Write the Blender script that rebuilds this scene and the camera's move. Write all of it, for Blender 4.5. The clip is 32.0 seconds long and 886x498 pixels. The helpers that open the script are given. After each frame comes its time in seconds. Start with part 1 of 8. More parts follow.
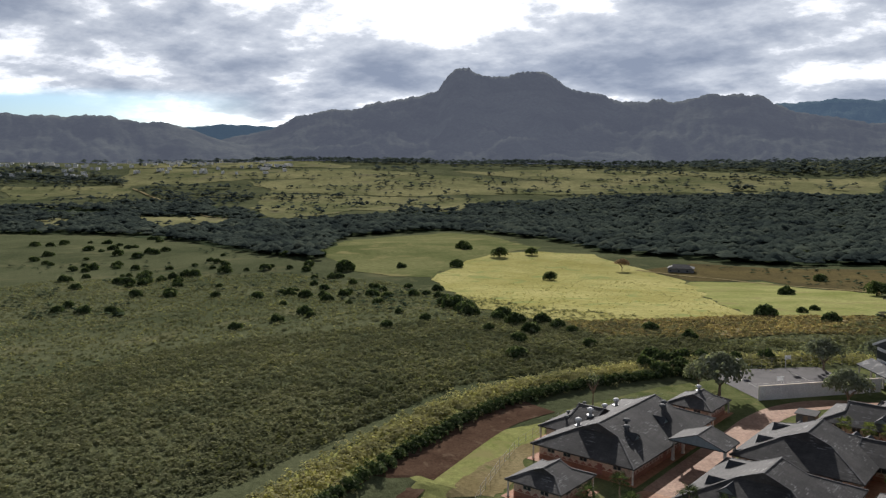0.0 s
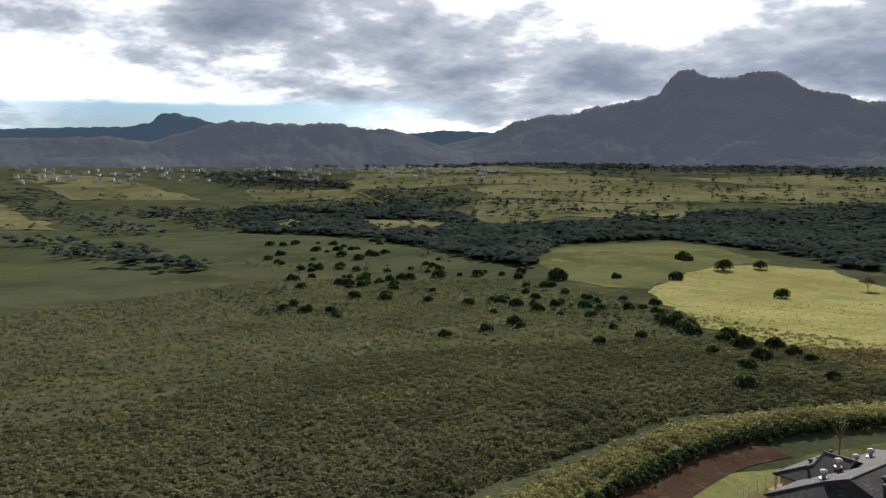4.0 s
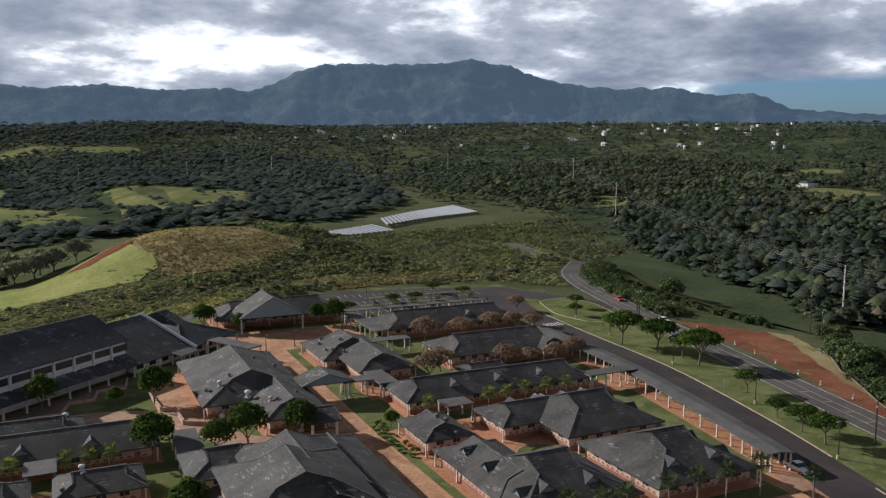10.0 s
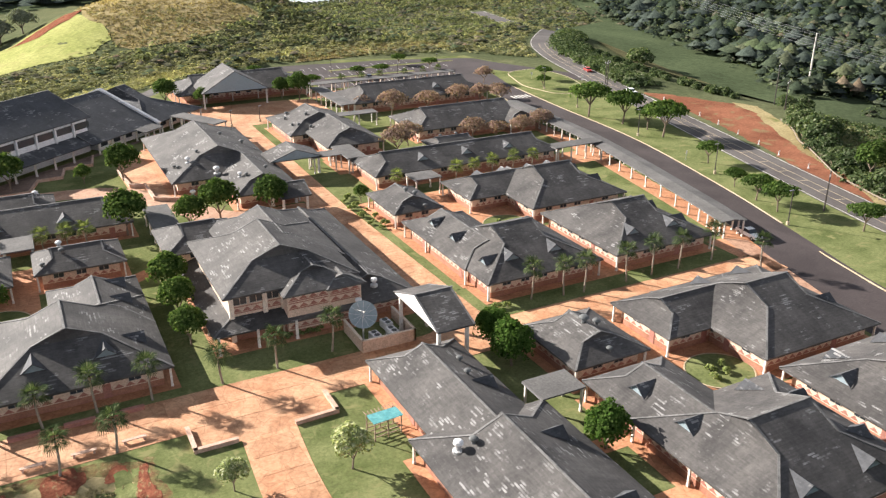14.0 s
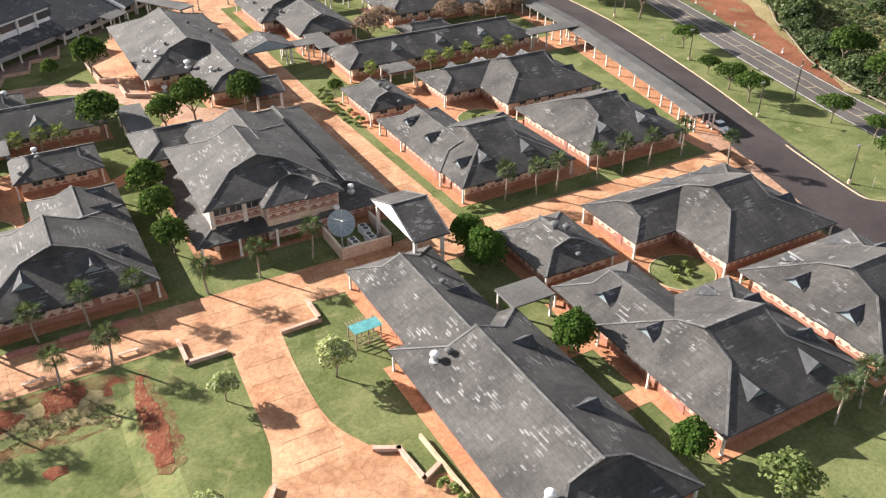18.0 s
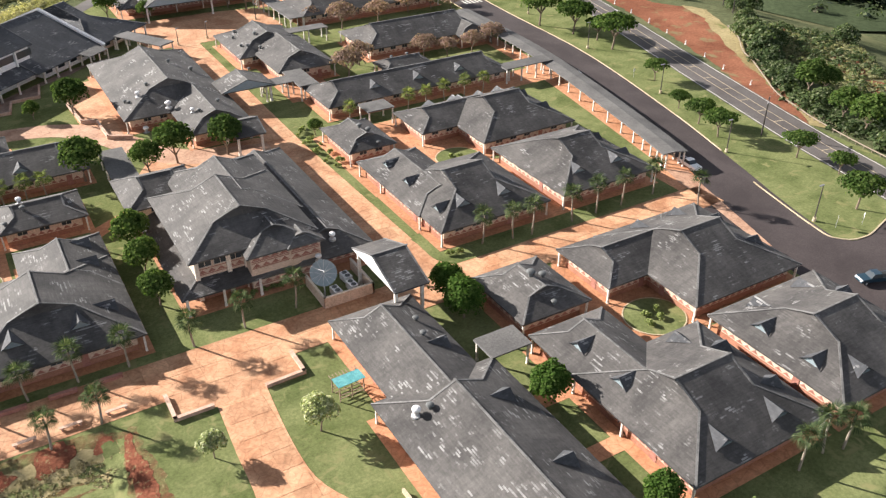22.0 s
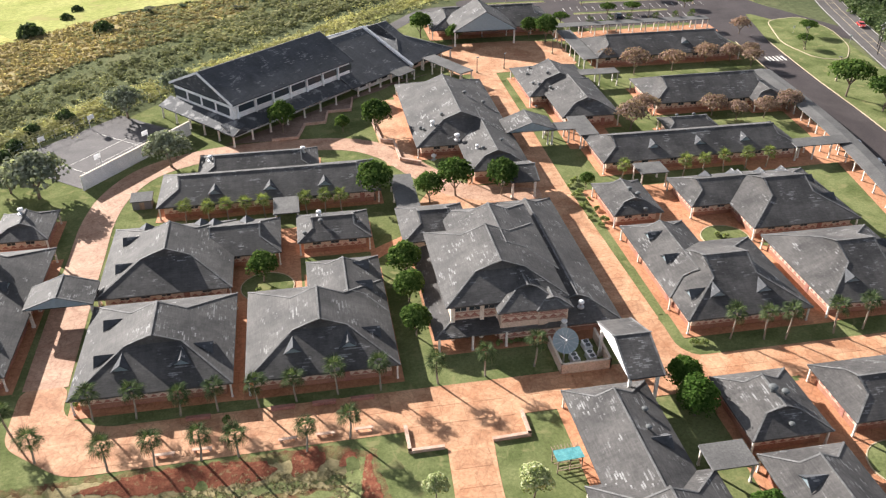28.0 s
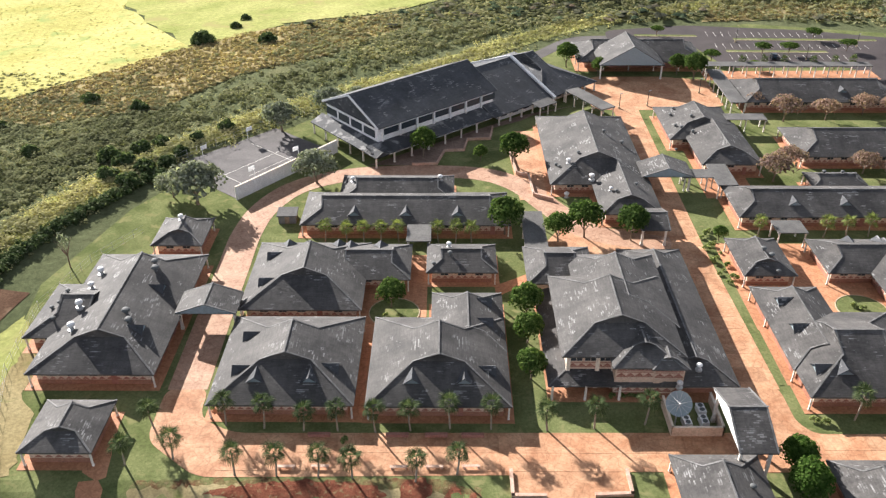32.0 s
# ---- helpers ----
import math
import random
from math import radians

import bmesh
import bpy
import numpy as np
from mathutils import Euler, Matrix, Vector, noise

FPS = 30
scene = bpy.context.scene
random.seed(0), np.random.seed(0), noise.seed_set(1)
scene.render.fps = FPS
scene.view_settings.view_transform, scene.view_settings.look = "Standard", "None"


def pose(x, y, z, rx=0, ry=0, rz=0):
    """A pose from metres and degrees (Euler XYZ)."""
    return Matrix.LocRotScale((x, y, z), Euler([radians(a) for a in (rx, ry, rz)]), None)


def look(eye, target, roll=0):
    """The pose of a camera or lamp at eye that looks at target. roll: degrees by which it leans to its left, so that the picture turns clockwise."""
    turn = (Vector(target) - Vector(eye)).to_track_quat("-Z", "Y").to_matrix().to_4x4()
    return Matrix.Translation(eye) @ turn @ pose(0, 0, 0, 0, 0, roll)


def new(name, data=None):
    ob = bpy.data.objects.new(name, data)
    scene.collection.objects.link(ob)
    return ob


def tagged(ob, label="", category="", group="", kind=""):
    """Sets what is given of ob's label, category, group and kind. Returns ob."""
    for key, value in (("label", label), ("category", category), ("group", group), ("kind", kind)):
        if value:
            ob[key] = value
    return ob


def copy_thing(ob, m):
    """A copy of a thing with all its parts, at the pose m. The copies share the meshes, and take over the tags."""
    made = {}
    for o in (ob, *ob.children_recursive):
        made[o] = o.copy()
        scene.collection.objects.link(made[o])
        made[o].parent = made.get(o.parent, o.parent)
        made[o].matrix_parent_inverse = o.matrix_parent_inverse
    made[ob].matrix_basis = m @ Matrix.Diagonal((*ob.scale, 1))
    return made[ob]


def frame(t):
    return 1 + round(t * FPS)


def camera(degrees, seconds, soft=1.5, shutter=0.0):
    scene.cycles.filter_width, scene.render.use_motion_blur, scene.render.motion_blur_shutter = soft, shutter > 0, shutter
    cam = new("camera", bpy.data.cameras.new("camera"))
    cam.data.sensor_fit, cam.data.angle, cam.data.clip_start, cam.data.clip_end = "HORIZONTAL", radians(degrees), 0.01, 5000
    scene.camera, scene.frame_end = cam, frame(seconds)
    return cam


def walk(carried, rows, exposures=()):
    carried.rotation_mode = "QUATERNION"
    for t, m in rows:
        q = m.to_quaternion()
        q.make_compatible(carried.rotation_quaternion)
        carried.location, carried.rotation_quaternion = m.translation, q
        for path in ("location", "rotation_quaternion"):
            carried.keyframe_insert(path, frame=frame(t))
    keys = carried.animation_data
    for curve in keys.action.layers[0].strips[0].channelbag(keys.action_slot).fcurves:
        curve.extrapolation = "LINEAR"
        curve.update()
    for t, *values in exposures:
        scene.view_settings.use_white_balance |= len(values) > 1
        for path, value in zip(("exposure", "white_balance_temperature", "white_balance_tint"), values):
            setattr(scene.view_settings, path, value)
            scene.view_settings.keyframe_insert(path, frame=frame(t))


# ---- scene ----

# ---------------------------------------------------------------- camera
cam = camera(56.2, 32.0, 1.3)
PATH = [
    (0, 13.84, -27.35, 56.79, 39.46, -6.43),
    (0.5, 13.00, -26.30, 56.83, 40.14, -6.38),
    (1, 12.09, -25.27, 56.84, 40.82, -6.33),
    (1.5, 11.05, -24.20, 56.93, 41.56, -6.31),
    (2, 10.05, -23.14, 56.96, 42.23, -6.26),
    (2.5, 8.99, -22.14, 57.04, 42.82, -6.20),
    (4.5, 4.76, -18.39, 57.42, 55.99, -6.08),
    (5, 3.32, -17.28, 57.47, 48.17, -6.07),
    (5.5, 1.79, -15.75, 57.38, 35.48, -6.03),
    (6, 0.32, -13.85, 57.11, 23.07, -5.97),
    (6.5, -0.96, -11.77, 56.85, 10.99, -5.97),
    (7, -1.99, -9.74, 56.66, -1.00, -5.96),
    (7.5, -2.59, -8.05, 56.54, -10.92, -5.97),
    (8, -2.50, -6.52, 56.54, -17.63, -5.99),
    (8.5, -2.11, -5.13, 56.64, -22.02, -6.02),
    (9, -1.71, -4.06, 56.77, -24.83, -5.86),
    (9.5, -1.49, -3.52, 56.80, -25.00, -5.92),
    (10, -1.54, -3.56, 56.77, -25.05, -7.18),
    (10.5, -1.83, -4.05, 56.64, -25.06, -15.24),
    (11, -2.12, -4.28, 56.59, -25.38, -22.70),
    (11.5, -2.14, -4.41, 56.51, -25.77, -22.71),
    (12, -1.97, -4.21, 56.48, -26.06, -22.74),
    (12.5, -1.93, -4.24, 56.50, -26.34, -22.76),
    (13, -1.80, -4.06, 56.56, -26.94, -22.79),
    (13.5, -1.86, -3.98, 56.76, -27.20, -22.84),
    (15.5, -1.50, -3.82, 60.36, -28.03, -22.79),
    (16, -1.49, -3.90, 61.08, -28.22, -25.89),
    (16.5, -1.55, -4.24, 61.81, -28.39, -32.45),
    (17, -1.55, -4.20, 62.71, -28.64, -32.39),
    (17.5, -1.53, -4.18, 63.65, -28.72, -32.34),
    (18, -1.47, -4.13, 64.59, -29.09, -32.34),
    (18.5, -1.38, -4.03, 65.46, -29.22, -32.27),
    (19, -1.27, -4.14, 66.38, -29.47, -32.23),
    (19.5, -1.25, -4.27, 67.28, -29.62, -32.19),
    (20, -1.22, -4.09, 68.15, -29.90, -32.15),
    (20.5, -1.17, -4.00, 69.06, -30.10, -32.02),
    (21, -1.12, -3.97, 69.95, -30.28, -32.09),
    (21.5, -1.13, -3.95, 70.77, -30.46, -31.95),
    (22, -1.14, -3.96, 71.60, -30.66, -31.95),
    (22.5, -1.12, -4.01, 72.52, -30.78, -31.90),
    (23, -1.11, -3.83, 73.66, -30.67, -31.99),
    (23.5, -1.32, -3.83, 75.01, -24.91, -32.12),
    (24, -1.48, -3.90, 76.27, -18.97, -32.20),
    (24.5, -1.62, -3.97, 77.41, -17.46, -32.22),
    (25, -1.46, -3.86, 78.60, -15.89, -32.32),
    (25.5, -1.01, -3.77, 79.56, -14.16, -32.35),
    (27.5, -0.93, -3.69, 83.35, -11.07, -32.24),
    (28, -0.90, -3.70, 84.24, -10.14, -32.18),
    (28.5, -1.01, -3.80, 85.09, -9.34, -32.10),
    (29, -0.87, -3.76, 85.99, -8.95, -32.05),
    (29.5, -0.78, -3.77, 86.85, -8.22, -31.98),
    (30, -0.72, -3.75, 87.82, -6.82, -31.97),
    (30.5, -0.72, -3.81, 88.84, -5.46, -31.95),
    (31, -0.68, -3.86, 89.97, -4.24, -31.98),
    (31.5, -0.60, -3.88, 91.03, -2.71, -31.99),
    (32, -0.51, -4.00, 92.11, 0.28, -31.97),
]
EXPOSURES = [(0.0, 0.10, 6250, 10), (2.5, 0.08, 6250, 10), (5.0, -0.12, 6200, 10), (7.0, -0.12, 6150, 10), (8.5, 0.0, 6150, 10), (9.8, 0.0, 6150, 10), (10.3, 0.15, 6250, 10), (11.0, 1.25, 6500, 10), (12.5, 1.62, 6500, 10), (14.0, 1.60, 6500, 10), (16.0, 1.56, 6500, 10), (23.0, 1.56, 6450, 10), (26.0, 1.56, 6350, 10), (32.0, 1.56, 6300, 10)]
walk(cam, [(t, pose(x, y, z, 90 + pitch, 0, yaw)) for t, x, y, z, yaw, pitch in PATH], EXPOSURES)

# ---------------------------------------------------------------- sky and sun
SUN_DIR = Vector((-8.0, 11.0, 6.0)).normalized()
SUN_ELEV = math.asin(SUN_DIR.z)
SUN_AZ = math.atan2(SUN_DIR.x, SUN_DIR.y)

world = bpy.data.worlds.new("sky")
scene.world = world
world.use_nodes = True
wt = world.node_tree
wt.nodes.clear()


def wnode(kind, **values):
    n = wt.nodes.new(kind)
    for k, v in values.items():
        n.inputs[k].default_value = v
    return n


w_out = wt.nodes.new("ShaderNodeOutputWorld")
w_bg = wt.nodes.new("ShaderNodeBackground")
w_sky = wt.nodes.new("ShaderNodeTexSky")
w_sky.sky_type = "NISHITA"
w_sky.sun_disc = False
w_sky.sun_elevation = SUN_ELEV
w_sky.sun_rotation = SUN_AZ
w_dim = wt.nodes.new("ShaderNodeVectorMath")
w_dim.operation = "SCALE"
w_dim.inputs[3].default_value = 0.13
wt.links.new(w_sky.outputs[0], w_dim.inputs[0])
w_tc = wt.nodes.new("ShaderNodeTexCoord")
w_sep = wt.nodes.new("ShaderNodeSeparateXYZ")
wt.links.new(w_tc.outputs["Generated"], w_sep.inputs[0])
# the cloud deck lies in a flat layer: direction divided by its height
w_zc = wt.nodes.new("ShaderNodeMath")
w_zc.operation = "MAXIMUM"
w_zc.inputs[1].default_value = 0.0
wt.links.new(w_sep.outputs[2], w_zc.inputs[0])
w_zp = wt.nodes.new("ShaderNodeMath")
w_zp.operation = "ADD"
w_zp.inputs[1].default_value = 0.25
wt.links.new(w_zc.outputs[0], w_zp.inputs[0])
w_div = wt.nodes.new("ShaderNodeVectorMath")
w_div.operation = "DIVIDE"
w_cz = wt.nodes.new("ShaderNodeCombineXYZ")
for k in range(3):
    wt.links.new(w_zp.outputs[0], w_cz.inputs[k])
wt.links.new(w_tc.outputs["Generated"], w_div.inputs[0])
wt.links.new(w_cz.outputs[0], w_div.inputs[1])


def cloud_noise(scale, detail, rough, warp, offset):
    m = wt.nodes.new("ShaderNodeMapping")
    m.inputs["Location"].default_value = offset
    m.inputs["Scale"].default_value = (1.0, 1.0, 0.0)
    wt.links.new(w_div.outputs[0], m.inputs[0])
    n = wnode("ShaderNodeTexNoise", Scale=scale, Detail=detail, Roughness=rough, Distortion=warp)
    wt.links.new(m.outputs[0], n.inputs["Vector"])
    return n


def wramp(source, stops):
    r = wt.nodes.new("ShaderNodeValToRGB")
    r.color_ramp.elements[0].position, r.color_ramp.elements[0].color = stops[0][0], (*stops[0][1], 1)
    r.color_ramp.elements[1].position, r.color_ramp.elements[1].color = stops[-1][0], (*stops[-1][1], 1)
    for p, c in stops[1:-1]:
        e = r.color_ramp.elements.new(p)
        e.color = (*c, 1)
    wt.links.new(source, r.inputs[0])
    return r


cn_shape = cloud_noise(1.0, 9.0, 0.55, 0.0, (3.1, 1.7, 0))
cn_body = cloud_noise(1.05, 9.0, 0.56, 0.0, (8.2, 4.4, 0))
cloud_mask = wramp(cn_shape.outputs[0], [(0.22, (0, 0, 0)), (0.32, (1, 1, 1))])
cn_wisp = cloud_noise(3.0, 8.0, 0.60, 0.0, (1.4, 7.7, 0))


def wmath(op, a, b):
    n = wt.nodes.new("ShaderNodeMath")
    n.operation = op
    for k, v in enumerate((a, b)):
        if isinstance(v, (int, float)):
            n.inputs[k].default_value = v
        else:
            wt.links.new(v, n.inputs[k])
    return n.outputs[0]


def toward(bearing, height, wide):
    """1 in that direction of the sky, 0 more than so many degrees away from it."""
    d = wt.nodes.new("ShaderNodeVectorMath")
    d.operation = "DOT_PRODUCT"
    h = radians(height)
    d.inputs[1].default_value = (math.cos(radians(bearing)) * math.cos(h), math.sin(radians(bearing)) * math.cos(h), math.sin(h))
    wt.links.new(w_tc.outputs["Generated"], d.inputs[0])
    m = wt.nodes.new("ShaderNodeMapRange")
    m.interpolation_type = "SMOOTHSTEP"
    m.inputs[1].default_value, m.inputs[2].default_value = math.cos(radians(wide)), 1.0
    wt.links.new(d.outputs["Value"], m.inputs[0])
    return m.outputs[0]


# thinner cloud to the west and high in the north, thick over the northern range
thin = wmath("ADD", wmath("MULTIPLY", cn_body.outputs[0], 0.54), wmath("MULTIPLY", cn_wisp.outputs[0], 0.46))
for bearing, height, wide, much in ((166, 9, 22, 0.07), (86, 11, 11, 0.05), (138, 12, 14, 0.03), (104, 11, 11, 0.045), (116, 8, 8, -0.04), (62, 9, 16, 0.02), (92, 2, 9, -0.05), (70, 4, 9, -0.04)):
    thin = wmath("ADD", thin, wmath("MULTIPLY", toward(bearing, height, wide), much))
cloud_col = wramp(thin, [(0.40, (0.30, 0.35, 0.45)), (0.47, (0.46, 0.51, 0.60)), (0.535, (0.74, 0.78, 0.84)), (0.585, (1.5, 1.5, 1.5)), (0.64, (3.2, 3.15, 3.1))])
w_mix = wt.nodes.new("ShaderNodeMix")
w_mix.data_type = "RGBA"
# clear strips low over the western and north-eastern hills
low = wramp(w_sep.outputs[2], [(0.062, (1, 1, 1)), (0.075, (0, 0, 0))])
clear = wmath("MULTIPLY", low.outputs[0], wmath("MAXIMUM", wmath("MULTIPLY", toward(38, 2, 13), 1.6), wmath("MULTIPLY", toward(160, 2, 20), 1.0)))
cover = wmath("MAXIMUM", wmath("SUBTRACT", cloud_mask.outputs[0], clear), 0.0)
wt.links.new(cover, w_mix.inputs["Factor"])
w_air = wt.nodes.new("ShaderNodeVectorMath")
w_air.operation = "MULTIPLY"
w_air.inputs[1].default_value = (0.75, 1.1, 1.75)
wt.links.new(w_dim.outputs[0], w_air.inputs[0])
wt.links.new(w_air.outputs[0], w_mix.inputs[6])
# the deck is thick and grey overhead, bright towards the horizon
deck = wramp(w_sep.outputs[2], [(0.0, (1.7, 1.7, 1.74)), (0.20, (1.5, 1.5, 1.54)), (0.40, (0.5, 0.5, 0.52)), (1.0, (0.33, 0.34, 0.37))])
w_mul = wt.nodes.new("ShaderNodeMix")
w_mul.data_type, w_mul.blend_type = "RGBA", "MULTIPLY"
w_mul.inputs["Factor"].default_value = 1.0
wt.links.new(cloud_col.outputs[0], w_mul.inputs[6])
wt.links.new(deck.outputs[0], w_mul.inputs[7])
# brighter on the sun's side
w_dot = wt.nodes.new("ShaderNodeVectorMath")
w_dot.operation = "DOT_PRODUCT"
w_dot.inputs[1].default_value = (SUN_DIR.x, SUN_DIR.y, SUN_DIR.z)
wt.links.new(w_tc.outputs["Generated"], w_dot.inputs[0])
glow = wramp(w_dot.outputs["Value"], [(0.0, (0.85, 0.87, 0.9)), (0.6, (0.9, 0.92, 0.95)), (0.86, (1.05, 1.05, 1.05)), (1.0, (1.3, 1.28, 1.25))])
w_mul2 = wt.nodes.new("ShaderNodeMix")
w_mul2.data_type, w_mul2.blend_type = "RGBA", "MULTIPLY"
w_mul2.inputs["Factor"].default_value = 1.0
wt.links.new(w_mul.outputs[2], w_mul2.inputs[6])
wt.links.new(glow.outputs[0], w_mul2.inputs[7])
wt.links.new(w_mul2.outputs[2], w_mix.inputs[7])
wt.links.new(w_mix.outputs[2], w_bg.inputs[0])
w_bg.inputs[1].default_value = 0.46
wt.links.new(w_bg.outputs[0], w_out.inputs[0])

sun = new("sun", bpy.data.lights.new("sun", "SUN"))
sun.data.energy = 5.0
sun.data.angle = radians(0.6)
sun.data.color = (1.0, 0.935, 0.865)
sun.matrix_world = look((0, 0, 300), tuple(Vector((0, 0, 300)) - SUN_DIR))

# ---------------------------------------------------------------- materials
def shader(name):
    m = bpy.data.materials.new(name)
    m.use_nodes = True
    nt = m.node_tree
    return m, nt, nt.nodes["Principled BSDF"]


def node(nt, kind, **values):
    n = nt.nodes.new(kind)
    for k, v in values.items():
        n.inputs[k].default_value = v
    return n


def ramp(nt, source, stops):
    r = nt.nodes.new("ShaderNodeValToRGB")
    e = r.color_ramp.elements
    e[0].position, e[0].color = stops[0][0], (*stops[0][1], 1)
    e[1].position, e[1].color = stops[-1][0], (*stops[-1][1], 1)
    for p, c in stops[1:-1]:
        e.new(p).color = (*c, 1)
    nt.links.new(source, r.inputs[0])
    return r.outputs[0]


def blend(nt, fac, a, b, mode="MIX"):
    x = nt.nodes.new("ShaderNodeMix")
    x.data_type, x.blend_type = "RGBA", mode
    for v, k in ((fac, "Factor"), (a, 6), (b, 7)):
        if isinstance(v, (int, float)):
            x.inputs[k].default_value = v
        elif isinstance(v, tuple):
            x.inputs[k].default_value = (*v, 1)
        else:
            nt.links.new(v, x.inputs[k])
    return x.outputs[2]


def coords(nt, kind):
    if kind == "world":
        return nt.nodes.new("ShaderNodeNewGeometry").outputs["Position"]
    return nt.nodes.new("ShaderNodeTexCoord").outputs[{"object": "Object", "uv": "UV"}[kind]]


def noise_at(nt, vec, scale, detail=4.0, rough=0.55, warp=0.0):
    n = node(nt, "ShaderNodeTexNoise", Scale=scale, Detail=detail, Roughness=rough, Distortion=warp)
    nt.links.new(vec, n.inputs["Vector"])
    return n.outputs[0]


def bump_on(nt, bsdf, height, strength, distance):
    b = node(nt, "ShaderNodeBump", Strength=strength, Distance=distance)
    nt.links.new(height, b.inputs["Height"])
    nt.links.new(b.outputs[0], bsdf.inputs["Normal"])


def surface(name, dark, light, big=0.15, small=3.0, rough=0.85, bump=0.3, dist=0.05, space="world", third=None, vary=0.0, metal=0.0, spec=0.3):
    """A two-scale surface: broad patches from dark to light, fine grain over them, and a third colour in spots."""
    m, nt, b = shader(name)
    v = coords(nt, space)
    n1, n2 = noise_at(nt, v, big, 5.0, 0.6, 0.3), noise_at(nt, v, small, 5.0, 0.8)
    col = ramp(nt, n1, [(0.36, dark), (0.62, light)])
    grain = ramp(nt, n2, [(0.30, (0.62, 0.62, 0.62)), (0.70, (1.25, 1.25, 1.25))])
    col = blend(nt, 1.0, col, grain, "MULTIPLY")
    if third:
        n3 = noise_at(nt, v, big * 2.7, 6.0, 0.6, 0.5)
        col = blend(nt, ramp(nt, n3, [(0.56, (0, 0, 0)), (0.66, (1, 1, 1))]), col, third)
    if vary:
        info = nt.nodes.new("ShaderNodeObjectInfo").outputs["Random"]
        col = blend(nt, 1.0, col, ramp(nt, info, [(0.0, (1 - vary,) * 3), (1.0, (1 + vary,) * 3)]), "MULTIPLY")
    nt.links.new(col, b.inputs["Base Color"])
    b.inputs["Roughness"].default_value = rough
    b.inputs["Metallic"].default_value = metal
    b.inputs["Specular IOR Level"].default_value = spec
    if bump:
        bump_on(nt, b, n2, bump, dist)
    return m


def roof_shingle(name, dark, light, tabs=0.5):
    """Weathered asphalt shingles: courses, stains, and tabs whose granules are gone."""
    m, nt, b = shader(name)
    uv = coords(nt, "uv")
    br = node(nt, "ShaderNodeTexBrick", Scale=1.0)
    br.inputs["Mortar Size"].default_value = 0.012
    br.inputs["Brick Width"].default_value = 1.0
    br.inputs["Row Height"].default_value = 0.2
    br.inputs["Color1"].default_value = (0, 0, 0, 1)
    br.inputs["Color2"].default_value = (1, 1, 1, 1)
    br.inputs["Mortar"].default_value = (0.35, 0.35, 0.35, 1)
    nt.links.new(uv, br.inputs["Vector"])
    w = coords(nt, "world")
    n1, n2 = noise_at(nt, w, 0.16, 5.0, 0.6, 0.4), noise_at(nt, w, 2.2, 6.0, 0.8)
    n3 = noise_at(nt, w, 0.30, 5.0, 0.65)
    col = ramp(nt, n1, [(0.35, dark), (0.65, light)])
    col = blend(nt, 1.0, col, ramp(nt, n2, [(0.3, (0.75, 0.75, 0.75)), (0.7, (1.2, 1.2, 1.2))]), "MULTIPLY")
    col = blend(nt, 0.14, col, br.outputs[0], "OVERLAY")
    # single tabs, each course shifted against the last
    cut = nt.nodes.new("ShaderNodeSeparateXYZ")
    nt.links.new(uv, cut.inputs[0])

    def sums(op, a, c):
        q = nt.nodes.new("ShaderNodeMath")
        q.operation = op
        nt.links.new(a, q.inputs[0])
        if isinstance(c, float):
            q.inputs[1].default_value = c
        elif c is not None:
            nt.links.new(c, q.inputs[1])
        return q.outputs[0]

    down = sums("MULTIPLY", cut.outputs[1], 3.2)
    course = sums("FLOOR", down, None)
    place = sums("FLOOR", sums("ADD", sums("MULTIPLY", cut.outputs[0], 1.0), sums("MULTIPLY", course, 0.37)), None)
    tab = nt.nodes.new("ShaderNodeCombineXYZ")
    nt.links.new(place, tab.inputs[0])
    nt.links.new(course, tab.inputs[1])
    dice = nt.nodes.new("ShaderNodeTexWhiteNoise")
    dice.noise_dimensions = "2D"
    nt.links.new(tab.outputs[0], dice.inputs["Vector"])
    thin = sums("LESS_THAN", sums("FRACT", down, None), 0.7)
    worn = blend(nt, 1.0, ramp(nt, dice.outputs["Value"], [(0.64, (0, 0, 0)), (0.80, (1, 1, 1))]), thin, "MULTIPLY")
    where = ramp(nt, n3, [(0.525, (0, 0, 0)), (0.63, (tabs,) * 3)])
    col = blend(nt, blend(nt, 1.0, worn, where, "MULTIPLY"), col, (0.245, 0.24, 0.235))
    # rain streaks run down the slope
    mp = node(nt, "ShaderNodeMapping", Scale=(1.6, 0.10, 1.0))
    nt.links.new(uv, mp.inputs[0])
    st = noise_at(nt, mp.outputs[0], 1.0, 3.0, 0.6)
    col = blend(nt, 1.0, col, ramp(nt, st, [(0.35, (0.90, 0.90, 0.91)), (0.68, (1.08, 1.08, 1.07))]), "MULTIPLY")
    nt.links.new(col, b.inputs["Base Color"])
    b.inputs["Roughness"].default_value = 0.82
    b.inputs["Specular IOR Level"].default_value = 0.35
    bump_on(nt, b, br.outputs[1], 0.35, 0.03)
    return m


